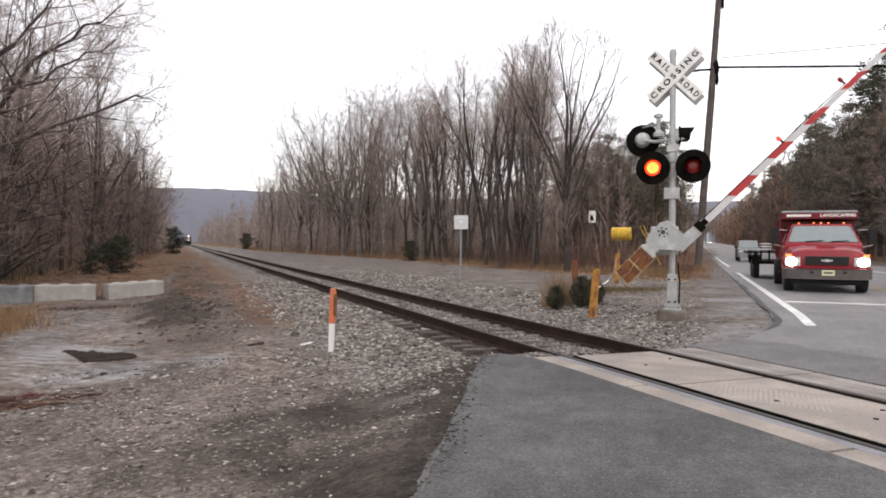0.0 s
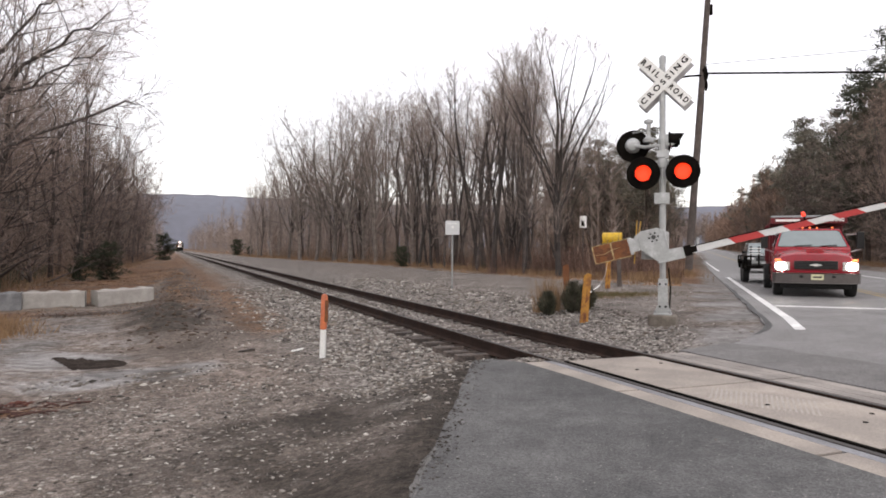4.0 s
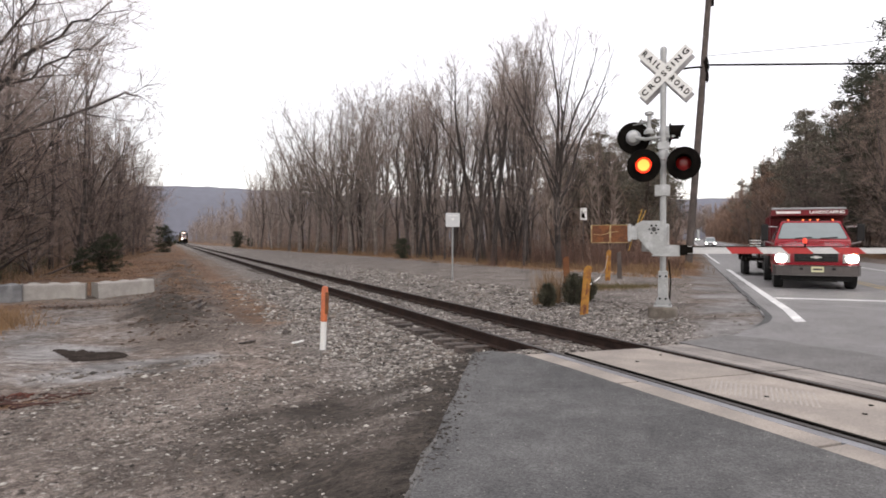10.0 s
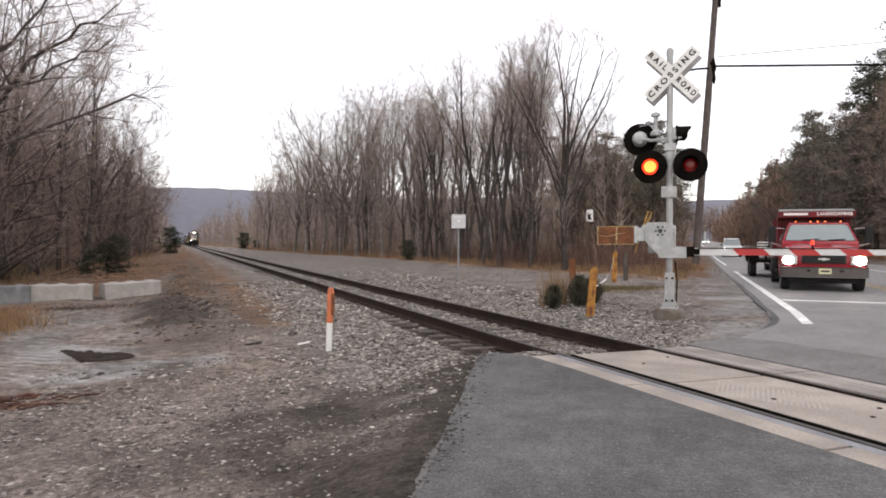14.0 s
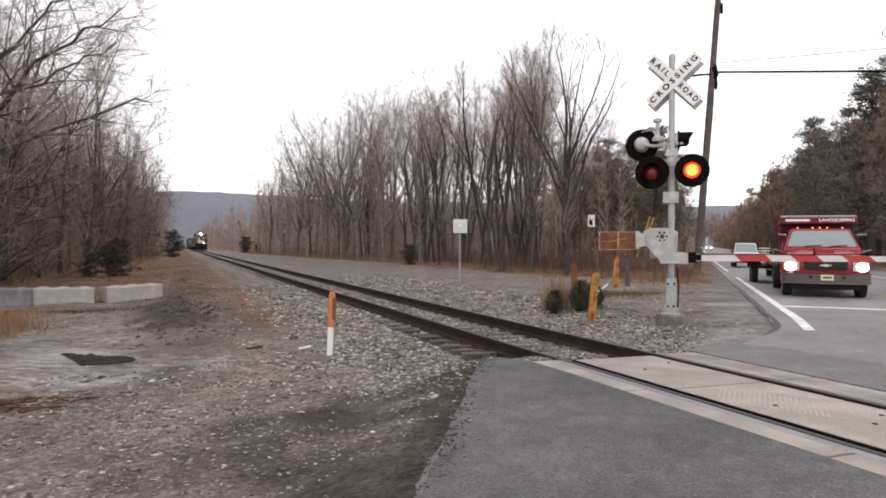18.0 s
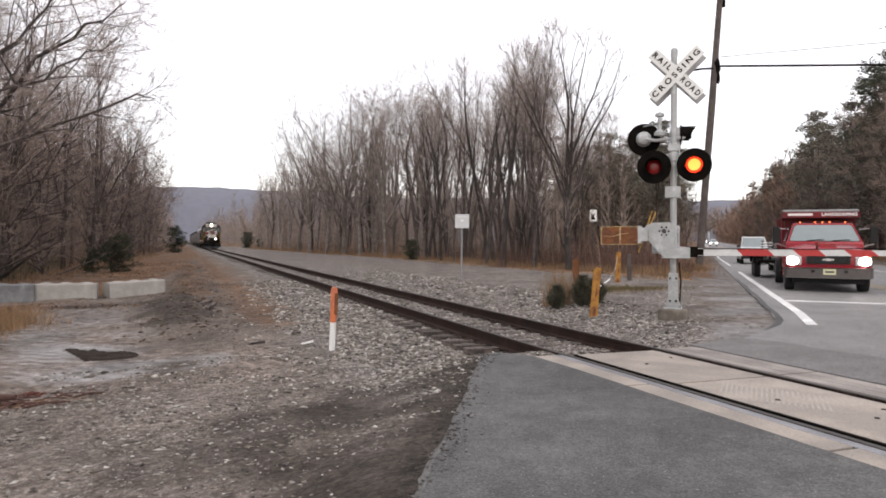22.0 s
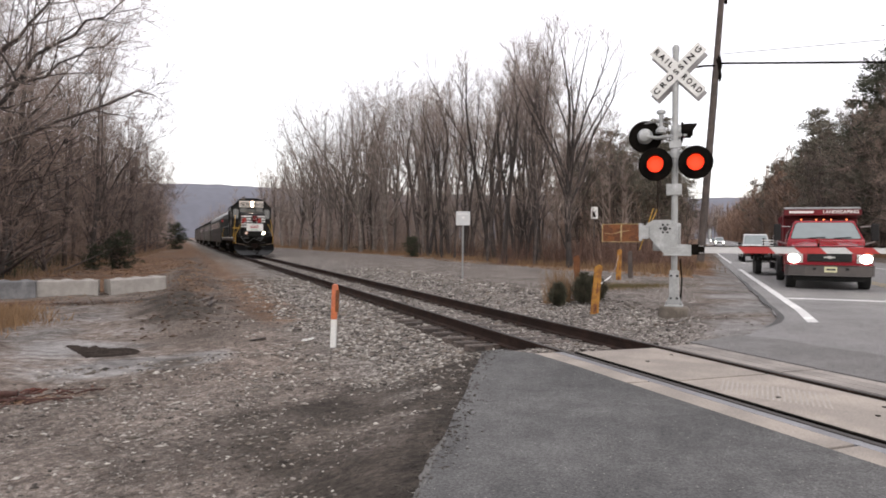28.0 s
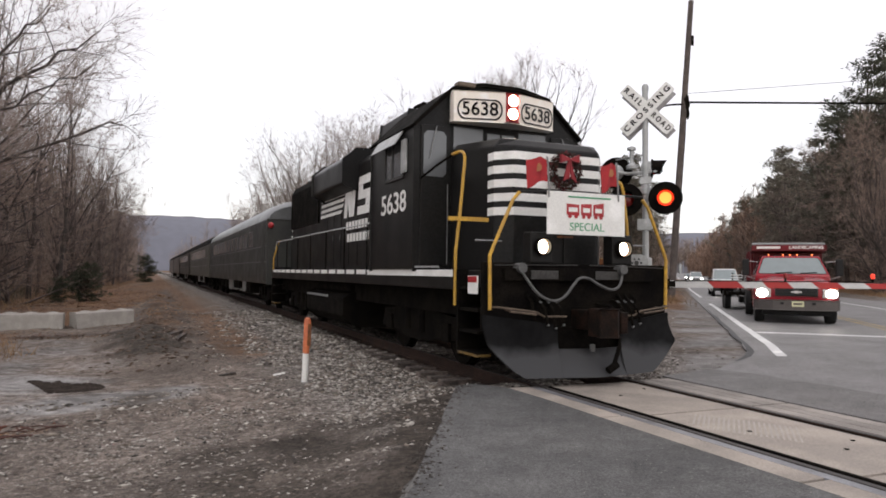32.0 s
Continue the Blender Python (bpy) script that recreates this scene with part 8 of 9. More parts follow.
def shoots(r, parents, count, u0, spread, share, least, bend, wander, steps, thick, flat=1.0):
    """Branches on branches: they leave at an angle that closes towards the tip, and shorten towards it."""
    out = []
    for pts, rad, L in parents:
        turn = r.uniform(0, 6.28)
        n = max(1, int(round(count * (0.6 + 0.4 * r.random() * 2))))
        for k in range(n):
            u = u0 + (1.0 - u0) * (k + r.random()) / n
            p, d = on_line(pts, min(u, 0.999))
            turn += 2.4 + r.normal(0, 0.5)
            a = np.cross(d, (0.2, 0.1, 0.97))
            a /= np.linalg.norm(a) + 1e-9
            c = np.cross(d, a)
            open_by = spread * (1.15 - 0.55 * u) * r.uniform(0.7, 1.3)
            w = d * np.cos(open_by) + (a * np.cos(turn) + c * np.sin(turn) * flat) * np.sin(open_by)
            l = L * share * (1.12 - u) * r.uniform(0.6, 1.3) + least * r.uniform(0.6, 1.2)
            here = float(np.interp(u * (len(rad) - 1), np.arange(len(rad)), rad))
            q, t = limb(r, p, w / np.linalg.norm(w), l, bend, steps, min(thick, here * 0.62), 0.005, wander)
            out.append((q, t, l))
    return out


def thin_blades(r, parents, count, lo, hi, wide, loose, lift=0.1):
    """Twigs as slivers on branches; also gives them back as lines to grow on."""
    V, lines = [], []
    for pts, rad, L in parents:
        u = r.uniform(0.1, 1.0, count) * (len(pts) - 1)
        i = np.minimum(u.astype(int), len(pts) - 2)
        seg = pts[i + 1] - pts[i]
        p = pts[i] + seg * (u - i)[:, None]
        d = seg / (np.linalg.norm(seg, axis=1)[:, None] + 1e-9) + r.normal(0, loose, (count, 3)) + (0, 0, lift)
        d /= np.linalg.norm(d, axis=1)[:, None]
        e = p + d * r.uniform(lo, hi, (count, 1))
        w = np.cross(d, r.normal(0, 1, (count, 3)))
        w = w / (np.linalg.norm(w, axis=1)[:, None] + 1e-9) * wide
        V.append(np.stack([p - w, p + w, e], 1).reshape(-1, 3))
        lines += [(np.stack([x, y]), None, 0) for x, y in zip(p, e)]
    return np.concatenate(V), lines


def leafless(r, main, limbs, arms, sprigs, twigs, bark=None, spread=0.75, share=0.36, least=0.7, bend=0.05, first=0.1, wide=1.0, wander=0.11, flat=1.0, twig=None):
    """Trunk and crown meshes on the main stems: limbs, arms, sprigs and a haze of fine twigs."""
    L1 = shoots(r, main, limbs, first, spread, share, least, bend, wander, 4, 0.07, flat)
    L2 = shoots(r, L1, arms, 0.15, spread * 0.95, 0.42, 0.45, bend * 0.8, wander * 1.3, 2, 0.018)
    v3, l3 = thin_blades(r, L2, sprigs, 0.35, 1.0, 0.0062 * wide, 0.42)
    v4 = thin_blades(r, l3, twigs, 0.22, 0.6, 0.0042 * wide, 0.45)[0] if twigs else v3[:3]
    tv, tf = tubes([(p, t) for p, t, l in main], 6)
    bv, bf = tubes([(p, t) for p, t, l in L1], 4)
    m1 = arrays("trunk", np.concatenate([tv, bv]), np.concatenate([tf, bf + len(tv)]), bark or BARK)
    m1.shade_smooth()
    fv, ff = tubes([(p, t) for p, t, l in L2], 3)
    wv = np.concatenate([v3, v4])
    faces = np.concatenate([ff[:, [0, 1, 2]], ff[:, [0, 2, 3]], np.arange(len(wv)).reshape(-1, 3) + len(fv)])
    return m1, arrays("crown", np.concatenate([fv, wv]), faces, twig or TWIG)


def bare_tree(seed, h, r0, fork=0.3, tilt=0.3, stems=4, limbs=9, arms=5, sprigs=5, twigs=3, low=2, **more):
    """A leafless tree: a trunk that forks into rising crooked stems."""
    r = np.random.default_rng(seed)
    pts, rad = limb(r, (0, 0, -0.3), (r.normal(0, 0.05), r.normal(0, 0.05), 1), h * fork + 0.3, 0.02, 5, r0 * 1.15, r0 * 0.8, 0.035)
    rad[0] *= 1.25
    main = [(pts, rad, h * fork)]
    a0 = r.uniform(0, 6.28)
    for k in range(stems):
        a, t = a0 + 6.28 * k / max(1, stems - 1) + r.normal(0, 0.35), tilt * r.uniform(0.6, 1.35) * (k > 0)
        at = on_line(pts, 1 - 0.4 * r.random() * (k > 0))[0]
        length = (h - at[2]) * r.uniform(0.78, 1.0) * (1 - 0.2 * t)
        q, w = limb(r, at, (t * np.cos(a), t * np.sin(a), 1), length, 0.03, 9, r0 * (0.78 if k == 0 else r.uniform(0.4, 0.62)), 0.010, 0.085)
        main.append((q, w, length))
    m = leafless(r, main[1:] + ([(pts, rad, h * 0.5)] if low else []), limbs, arms, sprigs, twigs, **more)
    if not low:
        tv, tf = tubes([(pts, rad)], 6)
        bm = bmesh.new()
        bm.from_mesh(m[0])
        extra = arrays("trunk", tv, tf, BARK)
        bm.from_mesh(extra)
        bm.to_mesh(m[0])
        bm.free()
        bpy.data.meshes.remove(extra)
        m[0].shade_smooth()
    return m


def tree_thing(name, meshes, at, label, group):
    t = thing(name, label, "tree", at, group)
    for nm, me in zip(("trunk", "crown"), meshes):
        ob = new(nm, me)
        ob.parent = t
    return t


def sized(x, y, k, turn):
    return pose(x, y, float(ground_height(x, y)), 0, 0, turn) @ Matrix.Diagonal((k, k, k, 1))


BARE = [bare_tree(100 + k, 13.0, (0.10, 0.12, 0.08, 0.135, 0.095, 0.08, 0.11, 0.07)[k], (0.36, 0.30, 0.5, 0.24, 0.42, 0.55, 0.34, 0.6)[k], (0.14, 0.20, 0.12, 0.24, 0.16, 0.10, 0.18, 0.12)[k], (3, 4, 2, 4, 3, 2, 4, 2)[k], (10, 9, 12, 9, 10, 13, 9, 14)[k], 4, 5, 4, low=k % 3, wide=0.72, share=0.30, spread=0.62, first=0.28) for k in range(8)]
EDGE = [bare_tree(150 + k, 12.5, 0.10, 0.18, 0.36, 5, 10, 4, 6, 4, low=4, spread=1.05, bend=0.03, least=0.9, first=0.04, wide=1.05, twig=WARMTWIG) for k in range(5)]
DOME = [bare_tree(180 + k, 13.0, 0.15, 0.26, 0.42, 7, 8, 4, 4, 4, low=0, spread=0.85, wide=1.1, bark=HAZEBARK) for k in range(3)]
FARTREE = [bare_tree(190 + k, 13.0, 0.12, 0.4, 0.22, 4, 8, 4, 4, 3, low=2, spread=0.85, wide=1.2, bark=HAZEBARK) for k in range(4)]
SLIM = [bare_tree(160 + k, 13.0, (0.11, 0.085, 0.13, 0.10)[k], (0.66, 0.74, 0.6, 0.7)[k], 0.16, 2, 9, 4, 4, 4, low=(0, 1, 0, 0)[k], spread=0.6, share=0.36, wide=0.76, first=0.2) for k in range(4)]
LONE = bare_tree(171, 12.8, 0.165, 0.36, 0.36, 9, 7, 4, 4, 2, low=2, spread=0.5, share=0.26)


def pine_tree(seed, h, wide, first=0.18, clump=1.0, gap=0.65, mat=None):
    """A soft-needled pine: irregular tiers of level limbs that carry rounded pads of needle tufts."""
    r = np.random.default_rng(seed)
    trunk = [limb(r, (0, 0, -0.3), (0, 0, 1), h, 0.03, 8, 0.015 * h, 0.02, 0.02)]
    pads = []
    u = first
    while u < 0.995:
        for _ in range(r.integers(3, 6)):
            a = r.uniform(0, 6.28)
            l = wide * min(1.0, (1.03 - u) * 2.0) ** 0.7 * min(1.0, 0.55 + 1.5 * (u - first)) * r.uniform(0.5, 1.2) + 0.2
            q = u * 8
            i = min(int(q), 7)
            p = trunk[0][0][i] + (trunk[0][0][i + 1] - trunk[0][0][i]) * (q - i)
            arm = limb(r, p, (np.cos(a), np.sin(a), r.uniform(0.0, 0.45) + 0.5 * max(0, u - 0.7)), l, 0.05, 3, 0.035, 0.008, 0.09)
            trunk.append(arm)
            n = max(2, int(2.6 * l / clump))
            t = 0.25 + 0.75 * r.random(n) ** 0.8
            c = np.stack([np.interp(t * 3, range(4), arm[0][:, j]) for j in range(3)], 1) + r.normal(0, 0.10 + 0.10 * l, (n, 3)) * (1, 1, 0.35)
            pads.append(c)
        u += r.uniform(0.6, 1.4) * gap / h
    c = np.concatenate(pads)
    k = 26
    size = clump * r.uniform(0.7, 1.3, (len(c), 1, 1))
    d = r.normal(0, 1, (len(c), k, 3)) * (1, 1, 0.6) + (0, 0, 0.35)
    d /= np.linalg.norm(d, axis=2)[..., None]
    base = c[:, None] + r.normal(0, 0.17, d.shape) * (1, 1, 0.6) * size
    w = np.cross(d, r.normal(0, 1, d.shape))
    w = w / (np.linalg.norm(w, axis=2)[..., None] + 1e-9) * 0.034 * size
    sv = np.stack([base - w, base + w, base + d * size * r.uniform(0.14, 0.34, (len(c), k, 1))], 2).reshape(-1, 3)
    tv, tf = tubes(trunk, 3)
    return arrays("trunk", tv, tf, PINEBARK), arrays("crown", sv, np.arange(len(sv)).reshape(-1, 3), mat or NEEDLE)


NEEDLE = island_material("pine_needles", [(0.095, 0.094, 0.071), (0.13, 0.123, 0.094), (0.165, 0.147, 0.115), (0.195, 0.16, 0.132)], 0.8, patch=0.9)
CEDAR = island_material("cedar_needles", [(0.028, 0.036, 0.022), (0.045, 0.055, 0.032), (0.06, 0.064, 0.042)], 0.85, patch=1.5)
PINES = [pine_tree(200 + k, 12.0, (3.0, 3.4, 2.6, 3.2, 2.4)[k], (0.16, 0.3, 0.1, 0.22, 0.12)[k]) for k in range(5)]
DARKNEEDLE = island_material("dark_pine_needles", [(0.045, 0.052, 0.036), (0.07, 0.074, 0.052), (0.095, 0.094, 0.066)], 0.8, patch=0.9)
TALLPINES = [pine_tree(210 + k, 12.0, 2.5, 0.14, mat=DARKNEEDLE) for k in range(2)]
CEDARS = [pine_tree(300 + k, 2.6, 0.95, 0.03, 0.5, 0.15, CEDAR) for k in range(3)]
rnd = random.Random(77)


def plant(kind, spots, labels, group, low, high):
    for x, y in spots:
        me = rnd.choice(kind)
        nm = "pine_tree" if kind is PINES else "bare_tree"
        tree_thing(nm, me, sized(x, y, rnd.uniform(low, high), rnd.uniform(0, 360)), labels, group)


def fill(n, edge, depth, y0, y1, power, gap, seed):
    """Spots inside a belt behind the edge, none too close to another."""
    r, out = random.Random(seed), []
    for _ in range(n * 12):
        y = y0 + (y1 - y0) * r.random() ** power
        x = float(edge(y)) + depth * r.random() ** 1.3
        if all((x - a) ** 2 + (y - b) ** 2 > (gap * (1 + y / 90)) ** 2 for a, b in out):
            out.append((x, y))
            if len(out) == n:
                break
    return out


def off_road(spots, margin):
    return [(x, y) for x, y in spots if float(road_across(x, y)) < -margin and x < 0.865 * y]


lot_spots = [(x, y) for x, y in off_road(fill(80, lambda y: lot_edge_x(y) + 0.6, 15, 27, 120, 1.4, 1.0, 1), 5.0) if (x < 0.57 * y or y > 58) and not (54 < y < 102 and x < float(lot_edge_x(y)) + 2.5)]
for x, y in [(16.6, 27.3)] + lot_spots:
    k = float(np.interp(y, [27, 40, 58, 75, 95, 120], [0.98, 0.98, 1.14, 1.36, 1.12, 0.85])) * rnd.uniform(0.84, 1.08) * (0.86 if x < 0.43 * y and y < 50 else 1)
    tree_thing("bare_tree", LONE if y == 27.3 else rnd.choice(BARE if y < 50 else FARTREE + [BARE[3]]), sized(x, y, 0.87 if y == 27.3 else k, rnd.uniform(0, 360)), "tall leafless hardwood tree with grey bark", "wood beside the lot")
plant(EDGE + BARE[:3], fill(80, lambda y: left_edge_x(y) - 0.3, -13, 29, 130, 1.4, 1.3, 2), "tall leafless tree on the wood's edge", "wood along the track", 1.02, 1.31)
r6 = random.Random(16)
for k in range(30):
    y = r6.uniform(28.5, 52)
    x = float(lot_edge_x(y)) + 0.4 + 6.5 * r6.random()
    if x > 0.575 * y:
        continue
    tree_thing("bare_tree", SLIM[k % 4], sized(x, y, r6.uniform(0.76, 0.96) * float(np.interp(y, [29, 50], [0.96, 1.0])), r6.uniform(0, 360)), "slender straight leafless tree at the lot's edge", "wood beside the lot")
for k in range(34):
    y = r6.uniform(50, 74)
    slope = 0.58 + 0.265 * (k + 0.5) / 34 + r6.uniform(-0.01, 0.01)
    size = float(np.interp(slope, [0.58, 0.70, 0.78, 0.845], [1.10, 1.12, 0.85, 0.62])) * r6.uniform(0.88, 1.08) * y / 62
    if float(road_across(slope * y, y)) < -2.6:
        piny = k % 3 == 1
        size *= 0.93 if piny else 1
        tree_thing("pine_tree" if piny else "bare_tree", r6.choice(PINES) if piny else r6.choice(BARE + EDGE), sized(slope * y, y, size, r6.uniform(0, 360)), "dull green pine among bare trees" if piny else "leafless tree standing behind the lot", "wood beside the lot")
for k, (x, y, size) in enumerate(((15.6, 62, 1.30), (14.2, 71, 1.28), (16.6, 57, 1.15), (13.6, 84, 1.2), (13.6, 99, 1.0), (15.0, 66, 1.30), (13.6, 77, 1.22))):
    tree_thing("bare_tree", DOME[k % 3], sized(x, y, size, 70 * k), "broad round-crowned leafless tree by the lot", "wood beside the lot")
r5 = random.Random(5)
for k in range(40):
    q, off = 50 + 175 * ((k + r5.random()) / 40) ** 1.25, 12.8 + 7.0 * r5.random()
    p = ROAD0 + U * q + N * off
    tree_thing("pine_tree", r5.choice(TALLPINES if k % 3 == 0 and q > 85 else PINES), sized(p.x, p.y, r5.uniform(1.24, 1.58) * float(np.interp(q, [50, 80, 95, 115, 145, 225], [1.0, 1.04, 1.1, 1.13, 1.05, 1.0])), r5.uniform(0, 360)), "soft dull green pine among bare trees behind the road", "wood behind the road")
for k in range(60):
    q, off = 42 + 150 * ((k + r5.random()) / 60) ** 1.2, 11.6 + 5.0 * r5.random()
    p = ROAD0 + U * q + N * off
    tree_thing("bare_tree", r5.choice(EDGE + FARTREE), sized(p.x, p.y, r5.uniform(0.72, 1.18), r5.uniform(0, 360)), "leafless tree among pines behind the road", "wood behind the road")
for q, off, k in ((55, 14.0, 1.70), (59, 13.6, 1.5), (53, 14.8, 1.78), (64, 15.5, 1.42)):
    p = ROAD0 + U * q + N * off
    tree_thing("pine_tree", TALLPINES[q % 2], sized(p.x, p.y, k, 37 * q), "tall ragged pine standing over the road", "wood behind the road")
pine_spots = []
for _ in range(16):
    q, s = 34 + 60 * r5.random(), -4.5 - 9 * r5.random()
    p = ROAD0 + U * q + N * s
    pine_spots.append((p.x, p.y))
plant(PINES, [(x, y) for x, y in pine_spots if x < 0.852 * y], "dark green pine with ragged branches", "pines by the road's bend", 0.74, 1.0)
for x, y, k in ((-3.4, 46.2, 0.95), (-4.7, 44.5, 0.6), (-0.5, 110, 1.65), (11.6, 128, 1.2), (15.4, 46.5, 0.6), (13.0, 122, 0.7)):
    tree_thing("cedar_tree", rnd.choice(CEDARS), sized(x, y, k, rnd.uniform(0, 360)), "small dark green cedar at the wood's edge", "cedars by the track")


SHRUBLEAF = island_material("shrub_needles", [(0.04, 0.046, 0.03), (0.075, 0.078, 0.052), (0.12, 0.10, 0.075), (0.06, 0.066, 0.042)], patch=6.0)


def shrub(seed, wide, tall):
    """A dense upright evergreen: short blades all through an egg shape, with a few stems below."""
    r = np.random.default_rng(seed)
    n = 2600
    a, t = r.uniform(0, 6.28, n), r.random(n)
    ring = wide * (np.sin(np.pi * (0.08 + 0.92 * t) ** 0.8) * 0.85 + 0.15) * r.random(n) ** 0.45 * (1 + 0.24 * np.sin(3 * a + 7 * t + seed) + 0.12 * np.sin(7 * a - 9 * t))
    c = np.stack([ring * np.cos(a), ring * np.sin(a), tall * (0.03 + 0.9 * t)], 1)
    d = np.stack([np.cos(a) * 0.75, np.sin(a) * 0.75, 0.8 + 0 * a], 1) + r.normal(0, 0.4, (n, 3))
    d /= np.linalg.norm(d, axis=1)[:, None]
    w = np.cross(d, r.normal(0, 1, (n, 3)))
    w = w / (np.linalg.norm(w, axis=1)[:, None] + 1e-9) * 0.008
    v = np.stack([c - w, c + w, c + d * r.uniform(0.05, 0.17, (n, 1))], 1).reshape(-1, 3)
    st = [limb(r, (0, 0, -0.08), (np.cos(k * 1.6) * 0.4, np.sin(k * 1.6) * 0.4, 1), tall * 0.8, 0.0, 3, 0.02, 0.006, 0.05) for k in range(4)]
    return arrays("stem", *tubes(st, 4), PINEBARK), arrays("foliage", v, np.arange(3 * n).reshape(-1, 3), SHRUBLEAF)


for k, (x, y, wide, tall) in enumerate(((7.75, 13.2, 0.145, 0.50), (8.36, 13.15, 0.22, 0.68), (8.74, 13.25, 0.21, 0.58))):
    t = thing("shrub", "small dense dark evergreen shrub in the gravel", "shrub", pose(x, y, float(ground_height(x, y)), 0, 0, 70 * k), "shrubs by the crossing")
    for nm, me in zip(("stem", "foliage"), shrub(400 + k, wide, tall)):
        ob = new(nm, me)
        ob.parent = t

# the tree whose boughs hang into the view beside the blocks
B0 = Vector((-6.6, 25.0, 0))
boughs = [
    ([(-6.5, 24.9, 3.6), (-5.3, 23.5, 4.9), (-3.9, 22.6, 6.5), (-2.4, 21.6, 7.4), (-1.4, 21.0, 8.0)], 0.10),
    ([(-6.5, 24.9, 4.2), (-5.0, 22.3, 5.1), (-3.0, 21.0, 6.1), (-1.5, 19.9, 6.7)], 0.07),
    ([(-6.5, 24.9, 3.2), (-5.5, 24.6, 4.0), (-3.4, 23.3, 4.9), (-1.2, 21.9, 5.6), (-0.7, 21.4, 5.5)], 0.08),
    ([(-6.5, 24.9, 5.4), (-5.3, 23.5, 6.4), (-3.5, 22.3, 7.9), (-2.7, 21.7, 8.7)], 0.08),
]
t = thing("bare_tree", "old leafless tree with long drooping boughs over the blocks", "tree", Matrix.Identity(4), "wood along the track")
for k, (b, r0) in enumerate(boughs):
    rb = np.random.default_rng(900 + k)
    b = np.array(b)
    fine_u = np.linspace(0, len(b) - 1, 13)
    line = np.stack([np.interp(fine_u, np.arange(len(b)), b[:, j]) for j in range(3)], 1)
    line[1:-1] += rb.normal(0, 0.07, (11, 3))
    length = float(np.linalg.norm(np.diff(line, axis=0), axis=1).sum())
    for nm, me in zip(("bough", "twig_spray"), leafless(rb, [(line, np.linspace(r0, 0.012, 13), length)], 9, 6, 5, 3, spread=0.9, share=0.26, least=0.5, bend=0.02, first=0.25, wide=0.7, wander=0.14)):
        ob = new(nm, me)
        ob.parent = t
        if nm == "twig_spray":
            tagged(ob, kind="stuff")
r9 = np.random.default_rng(4)
tv, tf = tubes([limb(r9, (B0.x, B0.y, -0.7), (0.03, 0, 1), 12, 0.05, 8, 0.28, 0.06, 0.03)], 8)
ob = new("trunk", arrays("trunk", tv, tf, BARK))
ob.parent = t


def far_wood(name, spots, tall, seed, label, thick=0.05, mat=None):
    """A belt of distant trees: bare stems with a haze of branches."""
    r = np.random.default_rng(seed)
    n = len(spots)
    spots = np.asarray(spots)
    z = ground_height(spots[:, 0], spots[:, 1])
    p = np.stack([spots[:, 0], spots[:, 1], z - 0.3], 1)
    h = tall * r.uniform(0.7, 1.15, n)
    top = p + np.stack([r.normal(0, 0.04, n) * h, r.normal(0, 0.04, n) * h, h], 1)
    V = []
    for w in ((0.14, 0, 0), (0, 0.14, 0)):
        V.append(np.stack([p - w, p + w, top], 1))
    for _ in range(38):
        u = 0.25 + 0.75 * r.random(n)[:, None] ** 0.8
        s = p + (top - p) * u
        b = r.uniform(0, 6.28, n)
        l = h * (1.15 - u[:, 0]) * r.uniform(0.12, 0.36, n) + 0.3
        e = s + np.stack([np.cos(b) * l * 0.8, np.sin(b) * l * 0.8, l * r.uniform(0.5, 1.2, n)], 1)
        a = r.uniform(0, 6.28, n)
        w = np.stack([np.cos(a), np.sin(a), 0 * a], 1) * thick
        V.append(np.stack([s - w, s + w, e], 1))
    v = np.concatenate(V).reshape(-1, 3)
    return tagged(new(name, arrays(name, v, np.arange(len(v)).reshape(-1, 3), mat or TWIG)), label, "woods", kind="stuff")


def belt(n, edge, d0, d1, y0, y1, power):
    y = y0 + (y1 - y0) * g.random(n) ** power
    return np.stack([edge(y) + d0 + (d1 - d0) * g.random(n), y], 1)


w1 = belt(900, lot_edge_x, 2, 60, 110, 480, 1.4)
far_wood("far_woods", w1[(road_across(w1[:, 0], w1[:, 1]) < -7) & (w1[:, 0] < 0.86 * w1[:, 1])], 13, 1, "distant leafless woods beyond the lot")
w1 = belt(420, lot_edge_x, 12, 50, 36, 110, 1.0)
far_wood("far_woods", w1[road_across(w1[:, 0], w1[:, 1]) < -7], 8.2, 4, "low leafless thicket behind the lot's trees")
far_wood("far_woods", np.concatenate([belt(700, left_edge_x, -2, -50, 120, 480, 1.4), belt(300, left_edge_x, -12, -55, 25, 125, 1.0)]), 14, 2, "distant leafless woods along the track")
fq, fs = 50 + 420 * g.random(1300) ** 1.3, 17 + 40 * g.random(1300) ** 1.4
fs[fq > 110] -= 5
far_wood("far_woods", np.stack([ROAD0.x + U.x * fq + N.x * fs, ROAD0.y + U.y * fq + N.y * fs], 1), 16, 3, "distant brown leafless woods behind the road", mat=WARMBRUSH)

fq, fs = 110 + 480 * g.random(650) ** 1.2, 10.8 + 22 * g.random(650) ** 1.6
far_wood("far_woods", np.stack([ROAD0.x + U.x * fq + N.x * fs, ROAD0.y + U.y * fq + N.y * fs], 1), 15, 5, "distant brown woods along the far road", 0.10, WARMBRUSH)
fq, fs = 150 + 450 * g.random(300), -5.5 - 20 * g.random(300)
far_wood("far_woods", np.stack([ROAD0.x + U.x * fq + N.x * fs, ROAD0.y + U.y * fq + N.y * fs], 1), 13, 6, "low distant woods beside the far road", 0.10)

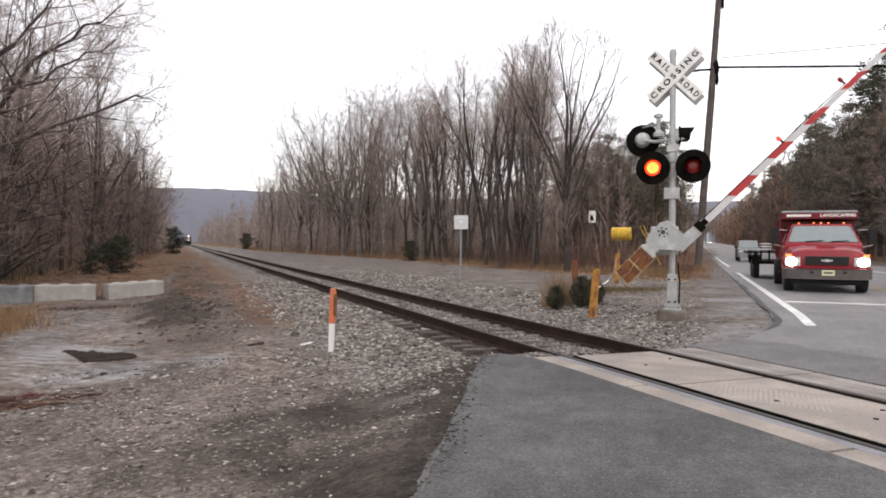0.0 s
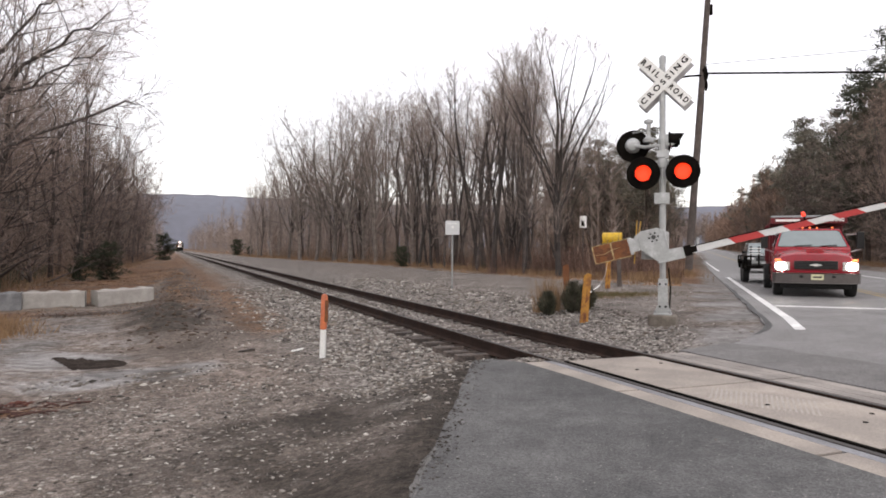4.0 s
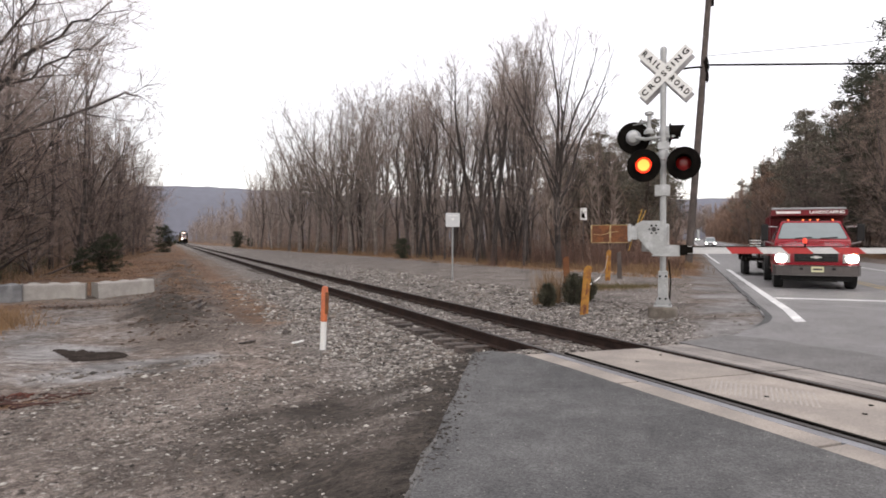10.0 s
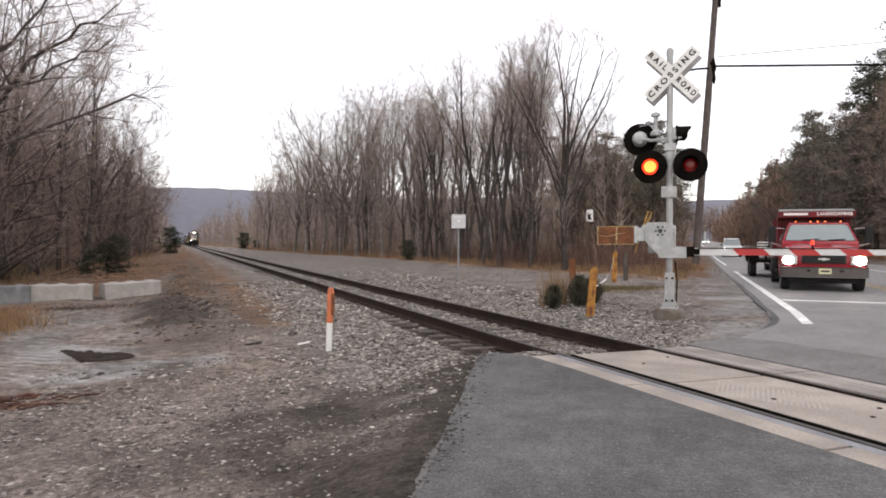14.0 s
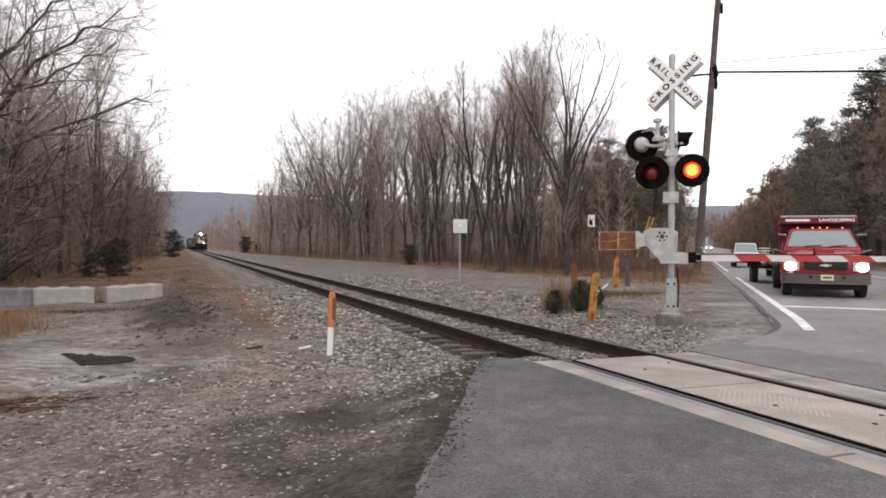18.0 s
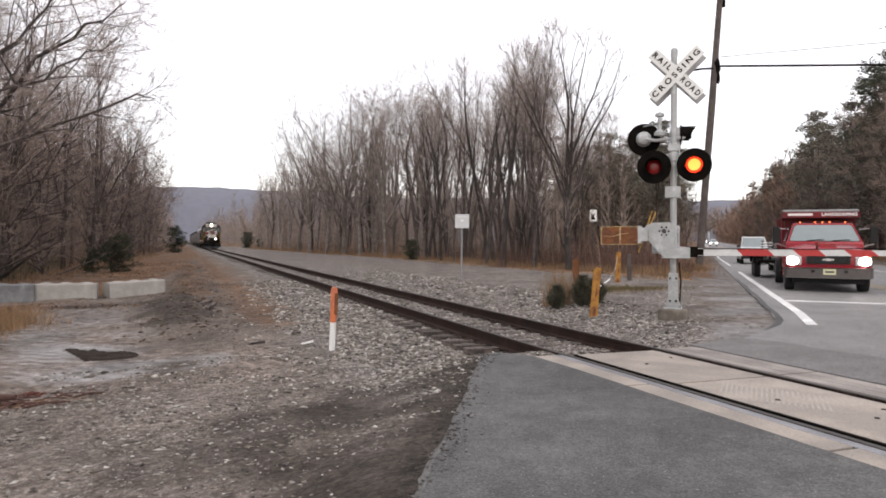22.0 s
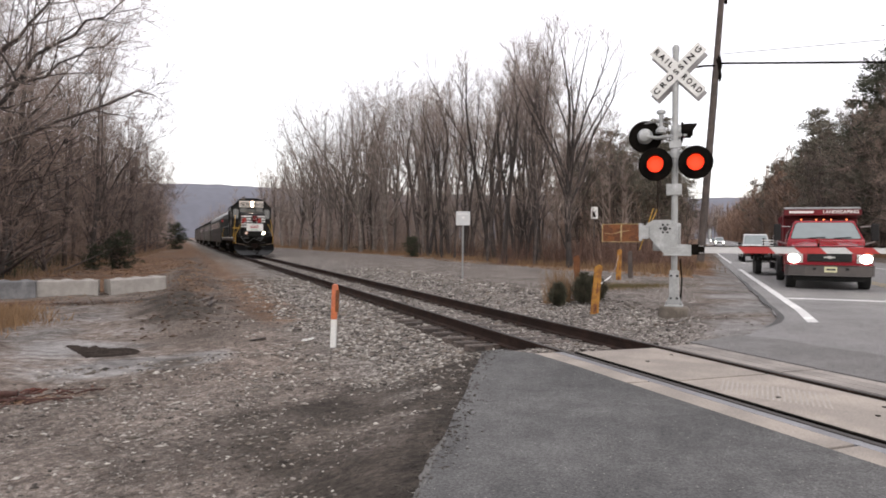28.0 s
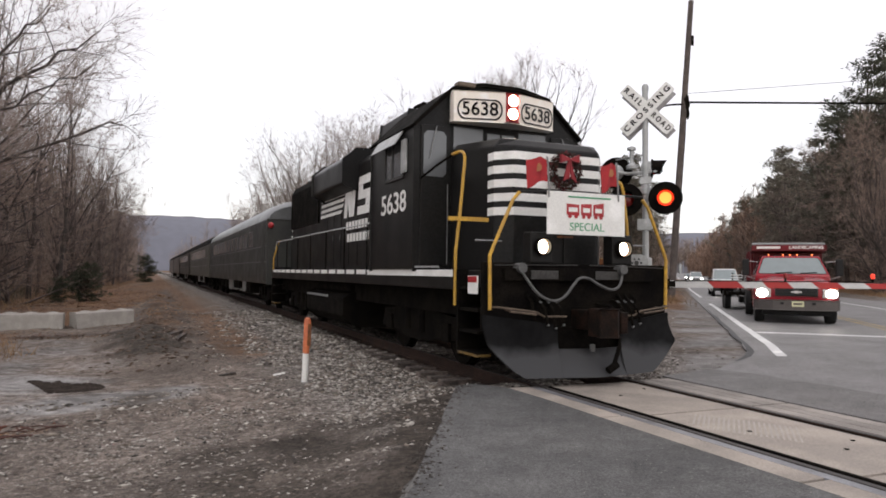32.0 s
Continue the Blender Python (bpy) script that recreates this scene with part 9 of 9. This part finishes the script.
fq, fs = 705 + 60 * g.random(230), -45 + 110 * g.random(230)
far_wood("far_woods", np.stack([ROAD0.x + U.x * fq + N.x * fs, ROAD0.y + U.y * fq + N.y * fs], 1), 34, 7, "hazy woods where the road ends", 0.4)


# ---- what moves ----
def motions():
    times = list(np.arange(0, 28, 2.0)) + list(np.arange(28, 32.01, 0.5))
    for car, back in TRAIN:
        walk(car, [(t, pose(XC, train_y(t) + back, 0)) for t in times])
    # the barrier comes down
    fall = ((0, 45.6), (0.4, 42.4), (0.8, 40.4), (1.2, 38.1), (1.6, 35.6), (2.0, 32.8), (2.4, 28.6), (2.8, 24.0), (3.2, 20.0), (3.5, 17.6), (4.2, 12.6), (5.0, 7.8), (5.5, 5.8), (6.0, 4.2), (7.0, 1.6), (8.0, 0.5), (9.0, 0.3), (32, 0.3))
    walk(gate, [(t, pose(*HUB, 0, -a, 0)) for t, a in fall])
    walk(ARMBULBS[2], [(t, pose(-0.008, -0.022, 0.004)) for t in (0, 32)])
    # the flashers take turns: the red glow comes early and lingers, the hot core is shorter
    def blinking(first, early, late):
        lit = [(first + 1.413 * k - early, first + 1.413 * k + late) for k in range(-1, 24)]
        rows = [(0.0, any(p <= 0 <= q for p, q in lit))]
        for p, q in lit:
            for edge, on in ((p, True), (q, False)):
                if 0.05 < edge < 31.95:
                    rows += [(edge - 1 / 30, not on), (edge, on)]
        return rows + [(32.0, any(p <= 32 <= q for p, q in lit))]

    for (glow_disc, core), arm_bulb, first in zip(BULBS, ARMBULBS, (0.12, 0.12 + 0.7065)):
        for bulb, early, late in ((glow_disc, 0.46, 0.46), (core, 0.32, 0.275)):
            walk(bulb, [(t, pose(0, -0.072 if on else 0.01, 0)) for t, on in blinking(first, early, late)])
        walk(arm_bulb, [(t, pose(-0.008 * on, -0.022 * on, 0.004 * on)) for t, on in blinking(first, 0.36, 0.36)])
    # the ditch lights burn in turn, and both at the end
    for bulb, first in zip(DITCH, (1.40, 2.45)):
        rows = [(0.0, first > 2)]
        for k in range(15):
            for edge, on in ((first + 2.1 * k, True), (first + 2.1 * k + 1.05, False)):
                if edge < 31.7:
                    rows += [(edge - 0.07, not on), (edge, on)]
        rows += [(31.78, rows[-1][1]), (31.87, True), (32.0, True)]
        walk(bulb, [(t, pose(0, 0 if on else 0.03, 0)) for t, on in rows])
    for car, rows, lane in CARS:
        walk(car, [(t, on_lane(q, float(np.interp(t, (0, 1, 7), (lane[0], lane[0], lane[1]))))) for t, q in rows])


motions()
